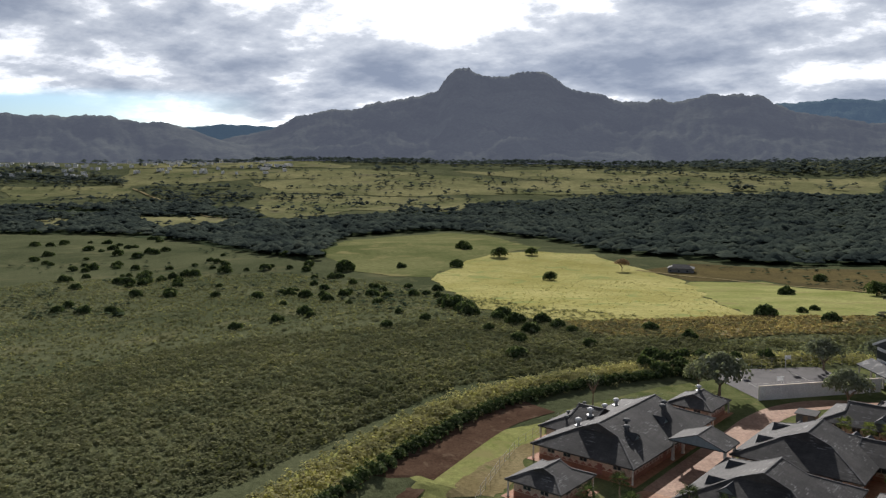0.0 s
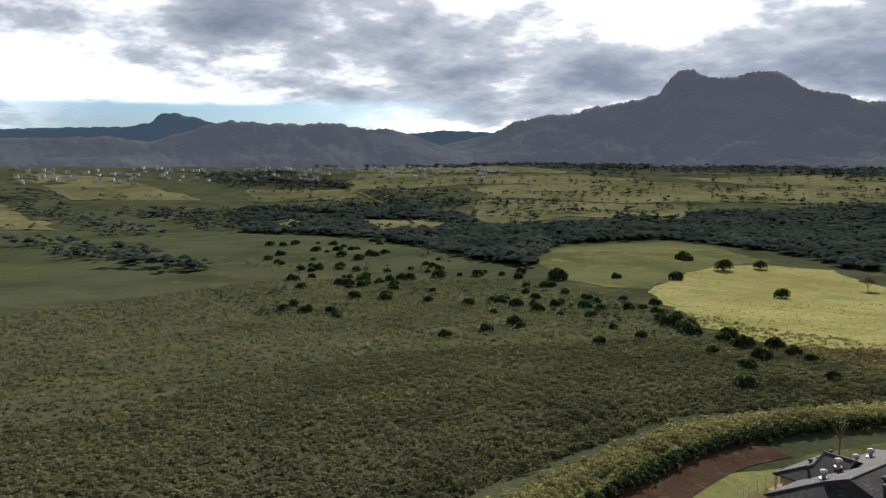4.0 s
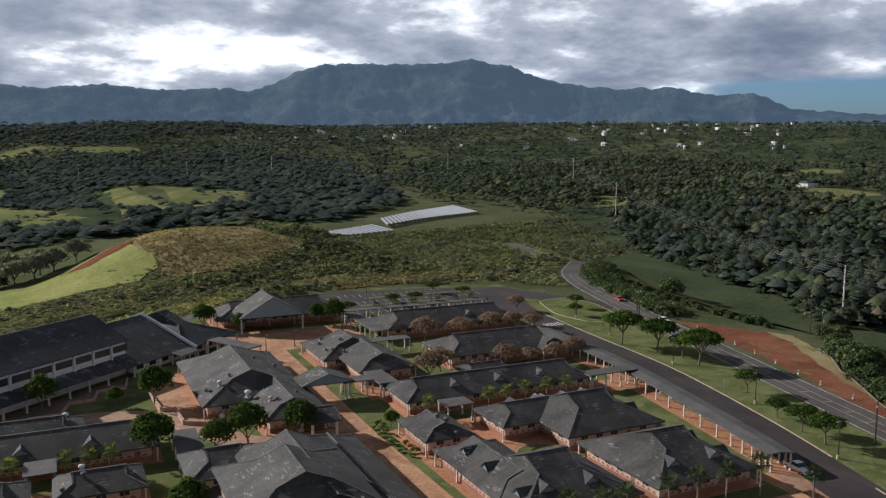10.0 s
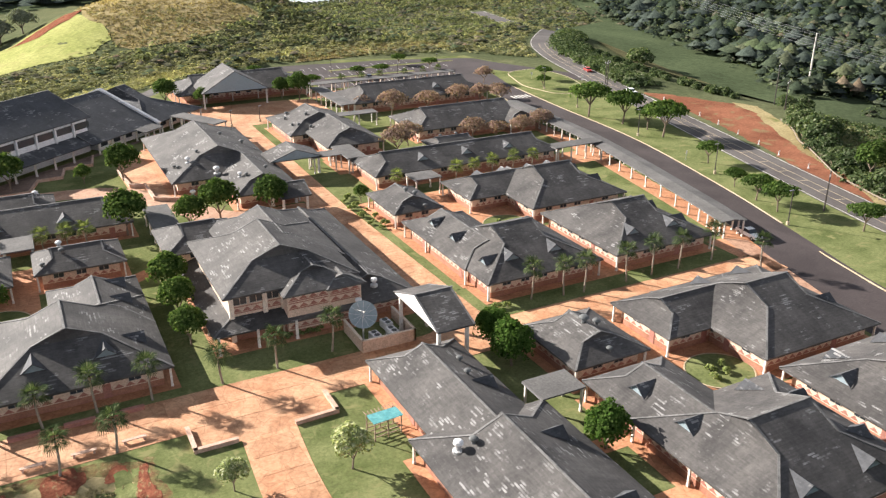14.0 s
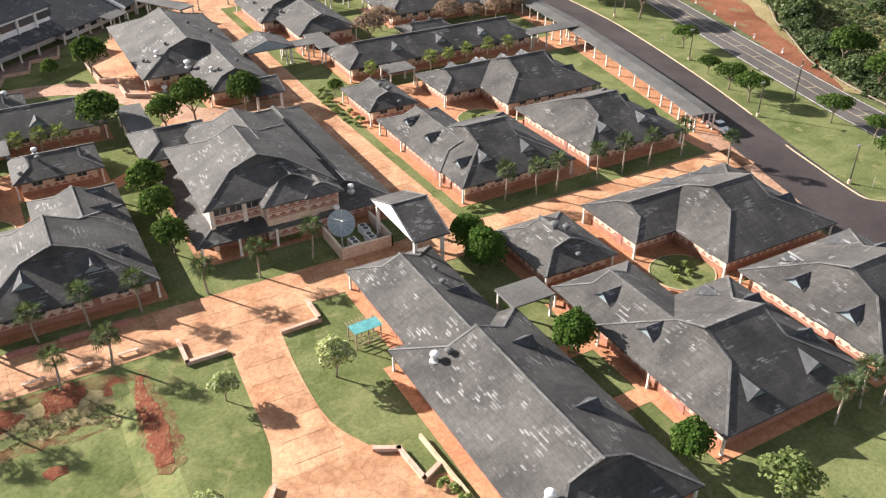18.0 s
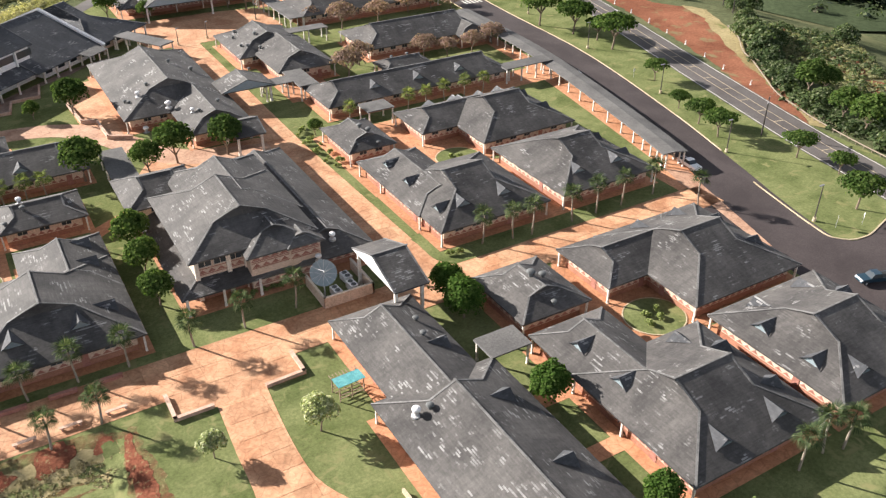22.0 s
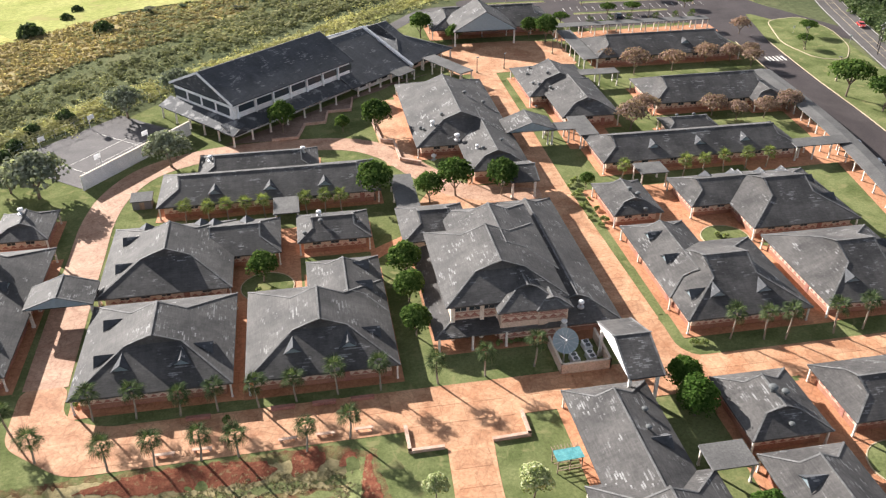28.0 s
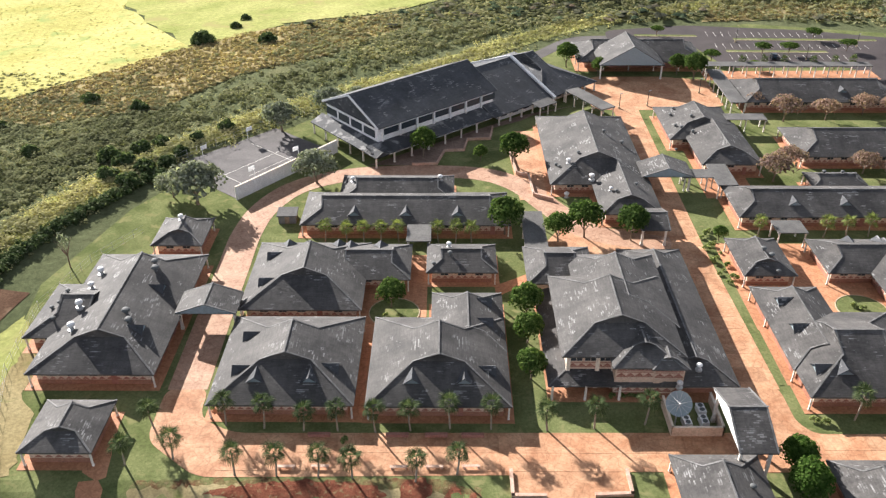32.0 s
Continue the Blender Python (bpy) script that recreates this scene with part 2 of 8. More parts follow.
def leaf_mat(name, dark, light, third=None, through_share=0.4, clump=0.0):
    """Leaves: matt, and the light shines through them."""
    m, nt, b = shader(name)
    w = coords(nt, "world")
    isl = nt.nodes.new("ShaderNodeNewGeometry").outputs["Random Per Island"]
    col = ramp(nt, isl, [(0.0, dark), (0.75, light), (1.0, third or light)])
    n = noise_at(nt, w, 0.05, 4.0)
    col = blend(nt, 1.0, col, ramp(nt, n, [(0.3, (0.7, 0.72, 0.7)), (0.7, (1.28, 1.22, 1.1))]), "MULTIPLY")
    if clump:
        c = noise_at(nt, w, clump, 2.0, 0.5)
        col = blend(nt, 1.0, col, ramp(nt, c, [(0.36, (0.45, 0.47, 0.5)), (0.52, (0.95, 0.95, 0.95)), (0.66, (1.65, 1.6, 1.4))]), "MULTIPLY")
    nt.nodes.remove(b)
    d, t, x = nt.nodes.new("ShaderNodeBsdfDiffuse"), nt.nodes.new("ShaderNodeBsdfTranslucent"), nt.nodes.new("ShaderNodeMixShader")
    x.inputs[0].default_value = through_share
    nt.links.new(col, d.inputs[0])
    nt.links.new(blend(nt, 1.0, col, (1.25, 1.3, 0.75), "MULTIPLY"), t.inputs[0])
    nt.links.new(d.outputs[0], x.inputs[1])
    nt.links.new(t.outputs[0], x.inputs[2])
    nt.links.new(x.outputs[0], nt.nodes["Material Output"].inputs[0])
    return m


def plain(name, col, rough=0.6, metal=0.0, grain=0.12):
    """Painted or metal parts with a slight unevenness."""
    m, nt, b = shader(name)
    v = coords(nt, "object")
    n = noise_at(nt, v, 2.5, 4.0, 0.6)
    c = blend(nt, 1.0, col, ramp(nt, n, [(0.3, (1 - grain,) * 3), (0.7, (1 + grain,) * 3)]), "MULTIPLY")
    nt.links.new(c, b.inputs["Base Color"])
    b.inputs["Roughness"].default_value, b.inputs["Metallic"].default_value = rough, metal
    return m


def paving(name, dark, light):
    """Stamped and stained concrete in slabs, with dirt and fine cracks."""
    m, nt, b = shader(name)
    v = coords(nt, "world")
    n1, n2, n3 = noise_at(nt, v, 0.22, 6.0, 0.62, 0.6), noise_at(nt, v, 1.6, 5.0, 0.7, 0.4), noise_at(nt, v, 9.0, 3.0)
    col = ramp(nt, n1, [(0.34, dark), (0.64, light)])
    col = blend(nt, 1.0, col, ramp(nt, n2, [(0.3, (0.72, 0.70, 0.68)), (0.7, (1.2, 1.2, 1.2))]), "MULTIPLY")
    vor = node(nt, "ShaderNodeTexVoronoi", Scale=0.55)
    vor.feature = "DISTANCE_TO_EDGE"
    nt.links.new(v, vor.inputs["Vector"])
    joint = ramp(nt, vor.outputs["Distance"], [(0.0, (0.66, 0.64, 0.62)), (0.05, (1, 1, 1))])
    col = blend(nt, 0.6, col, joint, "MULTIPLY")
    info = nt.nodes.new("ShaderNodeObjectInfo").outputs["Random"]
    col = blend(nt, 1.0, col, ramp(nt, info, [(0.0, (0.86, 0.85, 0.84)), (1.0, (1.12, 1.12, 1.12))]), "MULTIPLY")
    nt.links.new(col, b.inputs["Base Color"])
    b.inputs["Roughness"].default_value = 0.8
    b.inputs["Specular IOR Level"].default_value = 0.25
    bump_on(nt, b, n3, 0.2, 0.01)
    return m


M = {}
M["scrub"] = surface("wild_grass", (0.082, 0.096, 0.050), (0.135, 0.145, 0.078), 0.012, 0.55, 0.95, 0.6, 0.5, third=(0.150, 0.15, 0.080), spec=0.0)
M["lawn"] = surface("mown_lawn", (0.104, 0.126, 0.048), (0.186, 0.202, 0.088), 0.13, 2.0, 0.95, 0.5, 0.04, third=(0.205, 0.20, 0.092), spec=0.0)
M["dry"] = surface("dry_grass", (0.25, 0.20, 0.10), (0.36, 0.30, 0.165), 0.05, 1.2, 0.95, 0.5, 0.15, third=(0.15, 0.16, 0.06), spec=0.0)
M["field"] = surface("pale_field", (0.37, 0.345, 0.12), (0.50, 0.46, 0.19), 0.02, 0.5, 0.95, 0.5, 0.2, third=(0.28, 0.32, 0.12), spec=0.0)
M["pasture"] = surface("green_pasture", (0.13, 0.15, 0.060), (0.22, 0.225, 0.10), 0.012, 0.3, 0.95, 0.4, 0.2, third=(0.26, 0.24, 0.11), spec=0.0)
M["valleygrass"] = surface("valley_grass", (0.095, 0.092, 0.046), (0.165, 0.150, 0.080), 0.05, 0.9, 0.95, 0.5, 0.2, third=(0.12, 0.13, 0.06), spec=0.0)
M["brownfield"] = surface("ploughed_soil", (0.10, 0.085, 0.045), (0.16, 0.13, 0.06), 0.02, 0.5, 0.95, 0.4, 0.2, spec=0.0)
M["forestfloor"] = surface("forest_floor", (0.050, 0.066, 0.036), (0.085, 0.108, 0.058), 0.02, 0.5, 0.95, 0.5, 0.4, spec=0.0)
M["mottled"] = surface("worn_bank_soil", (0.155, 0.078, 0.045), (0.165, 0.168, 0.075), 0.5, 2.2, 0.95, 0.8, 0.15, third=(0.24, 0.19, 0.105), spec=0.0)
M["redsoil"] = surface("red_soil", (0.16, 0.058, 0.037), (0.27, 0.105, 0.065), 0.5, 2.5, 0.95, 0.9, 0.25, third=(0.25, 0.18, 0.10), spec=0.0)
M["reddust"] = surface("red_dust", (0.165, 0.068, 0.042), (0.27, 0.118, 0.072), 0.08, 1.5, 0.95, 0.4, 0.05, third=(0.20, 0.155, 0.085), spec=0.0)
M["pave"] = paving("orange_concrete", (0.385, 0.185, 0.098), (0.565, 0.335, 0.20))
M["walk"] = paving("rust_walkway", (0.43, 0.20, 0.105), (0.54, 0.275, 0.155))
M["paveterrace"] = paving("dull_terrace_concrete", (0.20, 0.135, 0.105), (0.30, 0.215, 0.17))
M["pavelane"] = paving("dull_lane_concrete", (0.31, 0.175, 0.115), (0.46, 0.295, 0.205))
M["asphalt"] = surface("asphalt", (0.040, 0.031, 0.031), (0.064, 0.051, 0.050), 0.08, 4.0, 0.85, 0.3, 0.01)
M["asphalt2"] = surface("road_asphalt", (0.082, 0.072, 0.068), (0.120, 0.108, 0.102), 0.08, 4.0, 0.85, 0.3, 0.01)
M["court"] = surface("court_asphalt", (0.082, 0.074, 0.074), (0.125, 0.112, 0.110), 0.12, 3.0, 0.85, 0.3, 0.01)
M["kerb"] = surface("kerb_concrete", (0.42, 0.34, 0.22), (0.56, 0.46, 0.32), 0.5, 5.0, 0.85, 0.2, 0.01)
M["roof"] = roof_shingle("grey_shingle", (0.046, 0.043, 0.042), (0.100, 0.093, 0.088), 1.0)
M["roofdark"] = roof_shingle("dark_shingle", (0.042, 0.044, 0.049), (0.078, 0.080, 0.086), 1.2)
M["membrane"] = surface("flat_roof_felt", (0.085, 0.082, 0.080), (0.13, 0.125, 0.12), 0.2, 3.0, 0.85, 0.2, 0.01)
M["ridge"] = surface("ridge_cap", (0.10, 0.098, 0.096), (0.19, 0.185, 0.18), 0.5, 3.0, 0.85, 0.2, 0.01)
M["wall"] = surface("pink_plaster", (0.56, 0.42, 0.32), (0.66, 0.51, 0.40), 0.3, 4.0, 0.85, 0.2, 0.01)
M["wallbase"] = surface("rust_plaster", (0.28, 0.125, 0.080), (0.37, 0.18, 0.12), 0.3, 4.0, 0.85, 0.2, 0.01)
M["frieze"] = surface("frieze_red", (0.30, 0.13, 0.10), (0.38, 0.18, 0.14), 0.8, 6.0, 0.8, 0.1, 0.01)
M["cream"] = surface("cream_paint", (0.66, 0.55, 0.44), (0.76, 0.66, 0.55), 0.4, 4.0, 0.7, 0.1, 0.01)
M["white"] = surface("white_paint", (0.72, 0.71, 0.70), (0.82, 0.81, 0.80), 0.3, 4.0, 0.6, 0.1, 0.01)
M["post"] = surface("pale_post", (0.62, 0.56, 0.50), (0.74, 0.69, 0.62), 0.5, 4.0, 0.7, 0.1, 0.01)
M["fascia"] = plain("grey_fascia", (0.16, 0.16, 0.165), 0.6)
M["louvre"] = plain("blue_grey_louvre", (0.22, 0.27, 0.29), 0.6)
M["glass"] = plain("window_glass", (0.035, 0.045, 0.055), 0.25)
M["frame"] = plain("window_frame", (0.42, 0.36, 0.30), 0.5)
M["metal"] = plain("galvanised_metal", (0.50, 0.50, 0.50), 0.55, 0.5)
M["ventdark"] = plain("dark_vent", (0.10, 0.105, 0.105), 0.8)
M["trunk"] = surface("bark", (0.16, 0.12, 0.085), (0.26, 0.20, 0.15), 0.8, 6.0, 0.9, 0.5, 0.03, space="object")
M["palmtrunk"] = surface("palm_bark", (0.22, 0.18, 0.14), (0.34, 0.29, 0.23), 0.8, 6.0, 0.9, 0.5, 0.03, space="object")
M["frond"] = leaf_mat("fan_frond", (0.026, 0.044, 0.022), (0.070, 0.096, 0.046), (0.24, 0.25, 0.17), 0.3)
M["frondpale"] = leaf_mat("pale_frond", (0.075, 0.105, 0.035), (0.17, 0.20, 0.075), (0.30, 0.31, 0.16))
M["leaf"] = leaf_mat("tree_leaf", (0.034, 0.066, 0.018), (0.085, 0.135, 0.040), (0.15, 0.20, 0.070))
M["leafdense"] = leaf_mat("dense_leaf", (0.035, 0.075, 0.016), (0.085, 0.150, 0.035), (0.13, 0.19, 0.06))
M["leafdark"] = leaf_mat("dark_leaf", (0.046, 0.064, 0.048), (0.092, 0.118, 0.080), (0.125, 0.150, 0.098), clump=0.10)
M["leafsilver"] = leaf_mat("silver_leaf", (0.12, 0.14, 0.11), (0.26, 0.28, 0.23), (0.35, 0.365, 0.315))
M["leafblossom"] = leaf_mat("blossom_leaf", (0.17, 0.115, 0.10), (0.36, 0.25, 0.235), (0.23, 0.19, 0.12))
M["leafwhite"] = leaf_mat("white_blossom_leaf", (0.16, 0.21, 0.09), (0.42, 0.45, 0.28), (0.62, 0.62, 0.48))
M["tuft"] = leaf_mat("scrub_leaf", (0.140, 0.152, 0.090), (0.225, 0.234, 0.138), (0.295, 0.295, 0.185))
M["tuftpale"] = leaf_mat("pale_scrub_leaf", (0.185, 0.196, 0.116), (0.290, 0.296, 0.178), (0.37, 0.36, 0.24), 0.5)
M["tufttan"] = leaf_mat("tan_grass_leaf", (0.24, 0.195, 0.115), (0.35, 0.29, 0.18), (0.42, 0.36, 0.24), 0.5)
M["tuftdeep"] = leaf_mat("deep_scrub_leaf", (0.105, 0.125, 0.074), (0.190, 0.212, 0.128), (0.27, 0.28, 0.18), 0.5)
M["tuftdry"] = leaf_mat("dry_tuft", (0.30, 0.295, 0.17), (0.42, 0.40, 0.24), (0.50, 0.47, 0.31), 0.5)
M["mud"] = surface("wet_mud", (0.085, 0.052, 0.036), (0.13, 0.082, 0.056), 0.12, 2.0, 0.95, 0.4, 0.05, third=(0.16, 0.11, 0.075), spec=0.0)
M["leaflight"] = leaf_mat("pale_shrub_leaf", (0.10, 0.14, 0.05), (0.24, 0.29, 0.12), (0.42, 0.45, 0.24))
M["bankgrass"] = surface("sunlit_bank_grass", (0.25, 0.275, 0.09), (0.38, 0.375, 0.15), 0.03, 0.6, 0.95, 0.5, 0.2, third=(0.30, 0.27, 0.12), spec=0.0)
M["leafthicket"] = leaf_mat("thicket_leaf", (0.040, 0.066, 0.030), (0.100, 0.135, 0.066), (0.24, 0.27, 0.18))
M["deadweed"] = leaf_mat("dead_weed", (0.13, 0.115, 0.075), (0.24, 0.215, 0.145), (0.32, 0.30, 0.22))


def canopy_mat(name, dark, light, third):
    """Closed crowns seen from far: one tint for each crown, shade between leaf clumps painted in by noise."""
    m, nt, b = shader(name)
    w = coords(nt, "world")
    isl = nt.nodes.new("ShaderNodeNewGeometry").outputs["Random Per Island"]
    col = ramp(nt, isl, [(0.0, dark), (0.8, light), (1.0, third)])
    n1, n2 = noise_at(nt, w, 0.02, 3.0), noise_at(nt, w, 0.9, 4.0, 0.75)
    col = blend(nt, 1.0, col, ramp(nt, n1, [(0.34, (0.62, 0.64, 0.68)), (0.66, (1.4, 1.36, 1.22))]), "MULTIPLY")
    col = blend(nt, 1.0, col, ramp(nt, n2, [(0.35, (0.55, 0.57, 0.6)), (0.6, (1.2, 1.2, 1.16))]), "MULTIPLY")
    nt.links.new(col, b.inputs["Base Color"])
    b.inputs["Roughness"].default_value, b.inputs["Specular IOR Level"].default_value = 1.0, 0.0
    bump_on(nt, b, n2, 0.4, 1.0)
    return m


# paler and bluer than the near canopies: haze mixed into the base colour
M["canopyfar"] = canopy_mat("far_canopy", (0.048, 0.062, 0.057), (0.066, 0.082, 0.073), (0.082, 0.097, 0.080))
M["canopy"] = canopy_mat("wood_canopy", (0.030, 0.042, 0.032), (0.056, 0.072, 0.050), (0.085, 0.094, 0.064))
M["canopygreen"] = canopy_mat("green_canopy", (0.042, 0.060, 0.038), (0.082, 0.104, 0.060), (0.125, 0.125, 0.078))
M["canopyolive"] = canopy_mat("olive_canopy", (0.062, 0.064, 0.045), (0.118, 0.115, 0.080), (0.165, 0.125, 0.09))
M["railwood"] = plain("weathered_rail_timber", (0.21, 0.17, 0.125), 0.85)
M["creosote"] = plain("dark_pole_timber", (0.05, 0.04, 0.034), 0.85)
M["black"] = plain("black_rubber", (0.02, 0.02, 0.02), 0.8)
M["line"] = surface("road_paint", (0.60, 0.58, 0.52), (0.74, 0.72, 0.66), 0.8, 6.0, 0.7, 0.0)
M["teal"] = surface("teal_tarp", (0.07, 0.26, 0.28), (0.13, 0.36, 0.37), 1.2, 5.0, 0.6, 0.3, 0.02)
M["timber"] = surface("weathered_timber", (0.24, 0.17, 0.12), (0.34, 0.25, 0.18), 1.0, 6.0, 0.85, 0.3, 0.01, space="object")
M["benchpaint"] = surface("pink_bench_concrete", (0.48, 0.30, 0.22), (0.60, 0.42, 0.33), 0.8, 5.0, 0.85, 0.2, 0.01)
# the bright sky mirrored in the panels is put into this pale base colour
M["solar"] = plain("solar_panel_glass", (0.38, 0.40, 0.44), 0.5)
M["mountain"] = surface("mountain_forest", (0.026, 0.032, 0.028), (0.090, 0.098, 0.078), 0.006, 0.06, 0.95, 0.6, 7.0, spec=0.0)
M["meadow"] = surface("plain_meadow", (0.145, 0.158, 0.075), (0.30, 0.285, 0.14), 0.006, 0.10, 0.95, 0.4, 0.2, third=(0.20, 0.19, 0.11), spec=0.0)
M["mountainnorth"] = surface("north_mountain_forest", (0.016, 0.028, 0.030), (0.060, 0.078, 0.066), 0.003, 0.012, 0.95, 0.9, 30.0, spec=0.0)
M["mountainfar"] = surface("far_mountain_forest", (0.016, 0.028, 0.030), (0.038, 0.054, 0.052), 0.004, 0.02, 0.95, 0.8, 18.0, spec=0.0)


# distance haze on the ranges is put into their materials as blue-grey emission
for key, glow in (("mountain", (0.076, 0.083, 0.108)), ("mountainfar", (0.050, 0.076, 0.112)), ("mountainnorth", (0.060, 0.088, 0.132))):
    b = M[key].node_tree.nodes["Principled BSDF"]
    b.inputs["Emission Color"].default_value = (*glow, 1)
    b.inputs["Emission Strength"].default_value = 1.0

# ---------------------------------------------------------------- tools
def obj(name, bm, mat, parent=None, label=""):
    me = bpy.data.meshes.new(name)
    bm.to_mesh(me)
    bm.free()
    me.materials.append(mat)
    ob = new(name, me)
    if parent:
        ob.parent = parent
    if label:
        ob["label"] = label
    return ob


def part(name, bm, mat, parent, label=""):
    return obj(name, bm, mat, parent, label)


def share(name, me, parent, m=None, label=""):
    """One more object on a mesh that exists already."""
    ob = new(name, me)
    ob.parent = parent
    if m is not None:
        ob.matrix_basis = m
    if label:
        ob["label"] = label
    return ob


def mesh_of(name, bm, mat):
    me = bpy.data.meshes.new(name)
    bm.to_mesh(me)
    bm.free()
    me.materials.append(mat)
    return me


def empty(name, x=0.0, y=0.0, z=0.0, rz=0.0):
    ob = new(name)
    ob.matrix_basis = pose(x, y, z, 0, 0, rz)
    ob.empty_display_size = 0.3
    return ob


def box(bm, x0, y0, z0, x1, y1, z1, m=None):
    vs = [bm.verts.new((x, y, z)) for z in (z0, z1) for x, y in ((x0, y0), (x1, y0), (x1, y1), (x0, y1))]
    for f in ((3, 2, 1, 0), (4, 5, 6, 7), (0, 1, 5, 4), (1, 2, 6, 5), (2, 3, 7, 6), (3, 0, 4, 7)):
        bm.faces.new([vs[k] for k in f])
    if m is not None:
        bmesh.ops.transform(bm, matrix=m, verts=vs)
    return vs


def tube(bm, p0, p1, r0, r1, n=7, cap=True):
    """A tapered round bar from p0 to p1."""
    p0, p1 = Vector(p0), Vector(p1)
    q = (p1 - p0).to_track_quat("Z", "Y")
    a = [bm.verts.new(p0 + q @ Vector((r0 * math.cos(6.2832 * k / n), r0 * math.sin(6.2832 * k / n), 0))) for k in range(n)]
    b = [bm.verts.new(p1 + q @ Vector((r1 * math.cos(6.2832 * k / n), r1 * math.sin(6.2832 * k / n), 0))) for k in range(n)]
    for k in range(n):
        bm.faces.new((a[k], a[(k + 1) % n], b[(k + 1) % n], b[k]))
    if cap:
        bm.faces.new(a[::-1])
        bm.faces.new(b)


def revolve(bm, profile, n=10, at=(0, 0, 0)):
    """A turned body from (radius, height) pairs."""
    rings = []
    for r, z in profile:
        rings.append([bm.verts.new((at[0] + r * math.cos(6.2832 * k / n), at[1] + r * math.sin(6.2832 * k / n), at[2] + z)) for k in range(n)])
    for a, b in zip(rings, rings[1:]):
        for k in range(n):
            bm.faces.new((a[k], a[(k + 1) % n], b[(k + 1) % n], b[k]))
    bm.faces.new(rings[0][::-1])
    bm.faces.new(rings[-1])


def smooth01(t):
    t = np.clip(t, 0.0, 1.0)
    return t * t * (3 - 2 * t)


# ---------------------------------------------------------------- terrain
PLATEAU = np.array([(-78, 30), (-84, 90), (-88, 130), (-80, 165), (-66, 195), (-38, 228), (20, 282), (110, 335), (215, 340), (192, 268), (182, 215), (186, 150), (172, 110), (168, 40), (168, -90), (-60, -90)], float)


def inside(poly, x, y):
    poly = np.asarray(poly, float)
    res = np.zeros(np.shape(x), bool)
    for (x0, y0), (x1, y1) in zip(poly, np.roll(poly, -1, 0)):
        hit = (y0 > y) != (y1 > y)
        res ^= hit & (x < (x1 - x0) * (y - y0) / (y1 - y0 + 1e-12) + x0)
    return res


def distance_out(poly, x, y):
    d = np.full(np.shape(x), 1e9)
    for (x0, y0), (x1, y1) in zip(poly, np.roll(poly, -1, 0)):
        ex, ey = x1 - x0, y1 - y0
        u = np.clip(((x - x0) * ex + (y - y0) * ey) / (ex * ex + ey * ey), 0, 1)
        d = np.minimum(d, np.hypot(x - x0 - u * ex, y - y0 - u * ey))
    return np.where(inside(poly, x, y), 0.0, d)


def wave(x, y, s, k):
    """A cheap rolling relief."""
    return np.sin(x / s + 1.3 * k) * np.cos(y / (s * 0.8) - 0.7 * k) + 0.5 * np.sin((x + y) / (s * 0.55) + k) * np.cos((x - 0.6 * y) / (s * 0.47) + 2.1 * k)


def terrain(x, y):
    x, y = np.asarray(x, float), np.asarray(y, float)
    d = distance_out(PLATEAU, x, y)
    east = smooth01((x - 120 + 0.15 * (y - 200)) / 120)
    z = -14.0 * smooth01((d - 4) / 300) * (1 - east) - 13.0 * smooth01((d - 6) / 70) * east
    z = z + smooth01((d - 20) / 200) * 1.6 * wave(x, y, 85.0, 1.0)
    far = np.hypot(x, y)
    z = z + east * smooth01((far - 420) / 900) * 22.0
    z = z + smooth01((far - 1100) / 1700) * (112.0 + 8 * wave(x, y, 400.0, 2.0))
    z = z + 18.5 * np.exp(-((x - 76) / 70.0) ** 4 - ((y - 412) / 60.0) ** 2)
    # a low berm under the hedge on the western edge
    near = np.full(np.shape(x), 1e9)
    for hx, hy in HEDGE[:64]:
        near = np.minimum(near, (x - hx) ** 2 + (y - hy) ** 2)
    z = z + 1.1 * np.exp(-near / 40.0)
    # the western valley lies deeper, and its plain rises slowly towards the ridge
    off = np.hypot(x, y + 18)
    west = smooth01((np.degrees(np.arctan2(y + 18, x)) % 360 - 84) / 22.0)
    z = z + west * smooth01((off - 170) / 230) * (6.0 - 0.0253 * off)
    # the bank below the promenade
    foot = 79.6 + 0.8 * np.sin(x / 4.0) + 0.4 * np.sin(x / 1.7)
    bank = smooth01((foot - y) / 5.5) * smooth01((y - 10.0) / 30.0) * smooth01((4.0 + 0.4 * np.sin(y / 2.3) - x) / 4.5)
    z = z - 1.15 * bank * (d <= 0.01)
    return z


def ground_z(x, y):
    return float(terrain(np.array([x]), np.array([y]))[0])


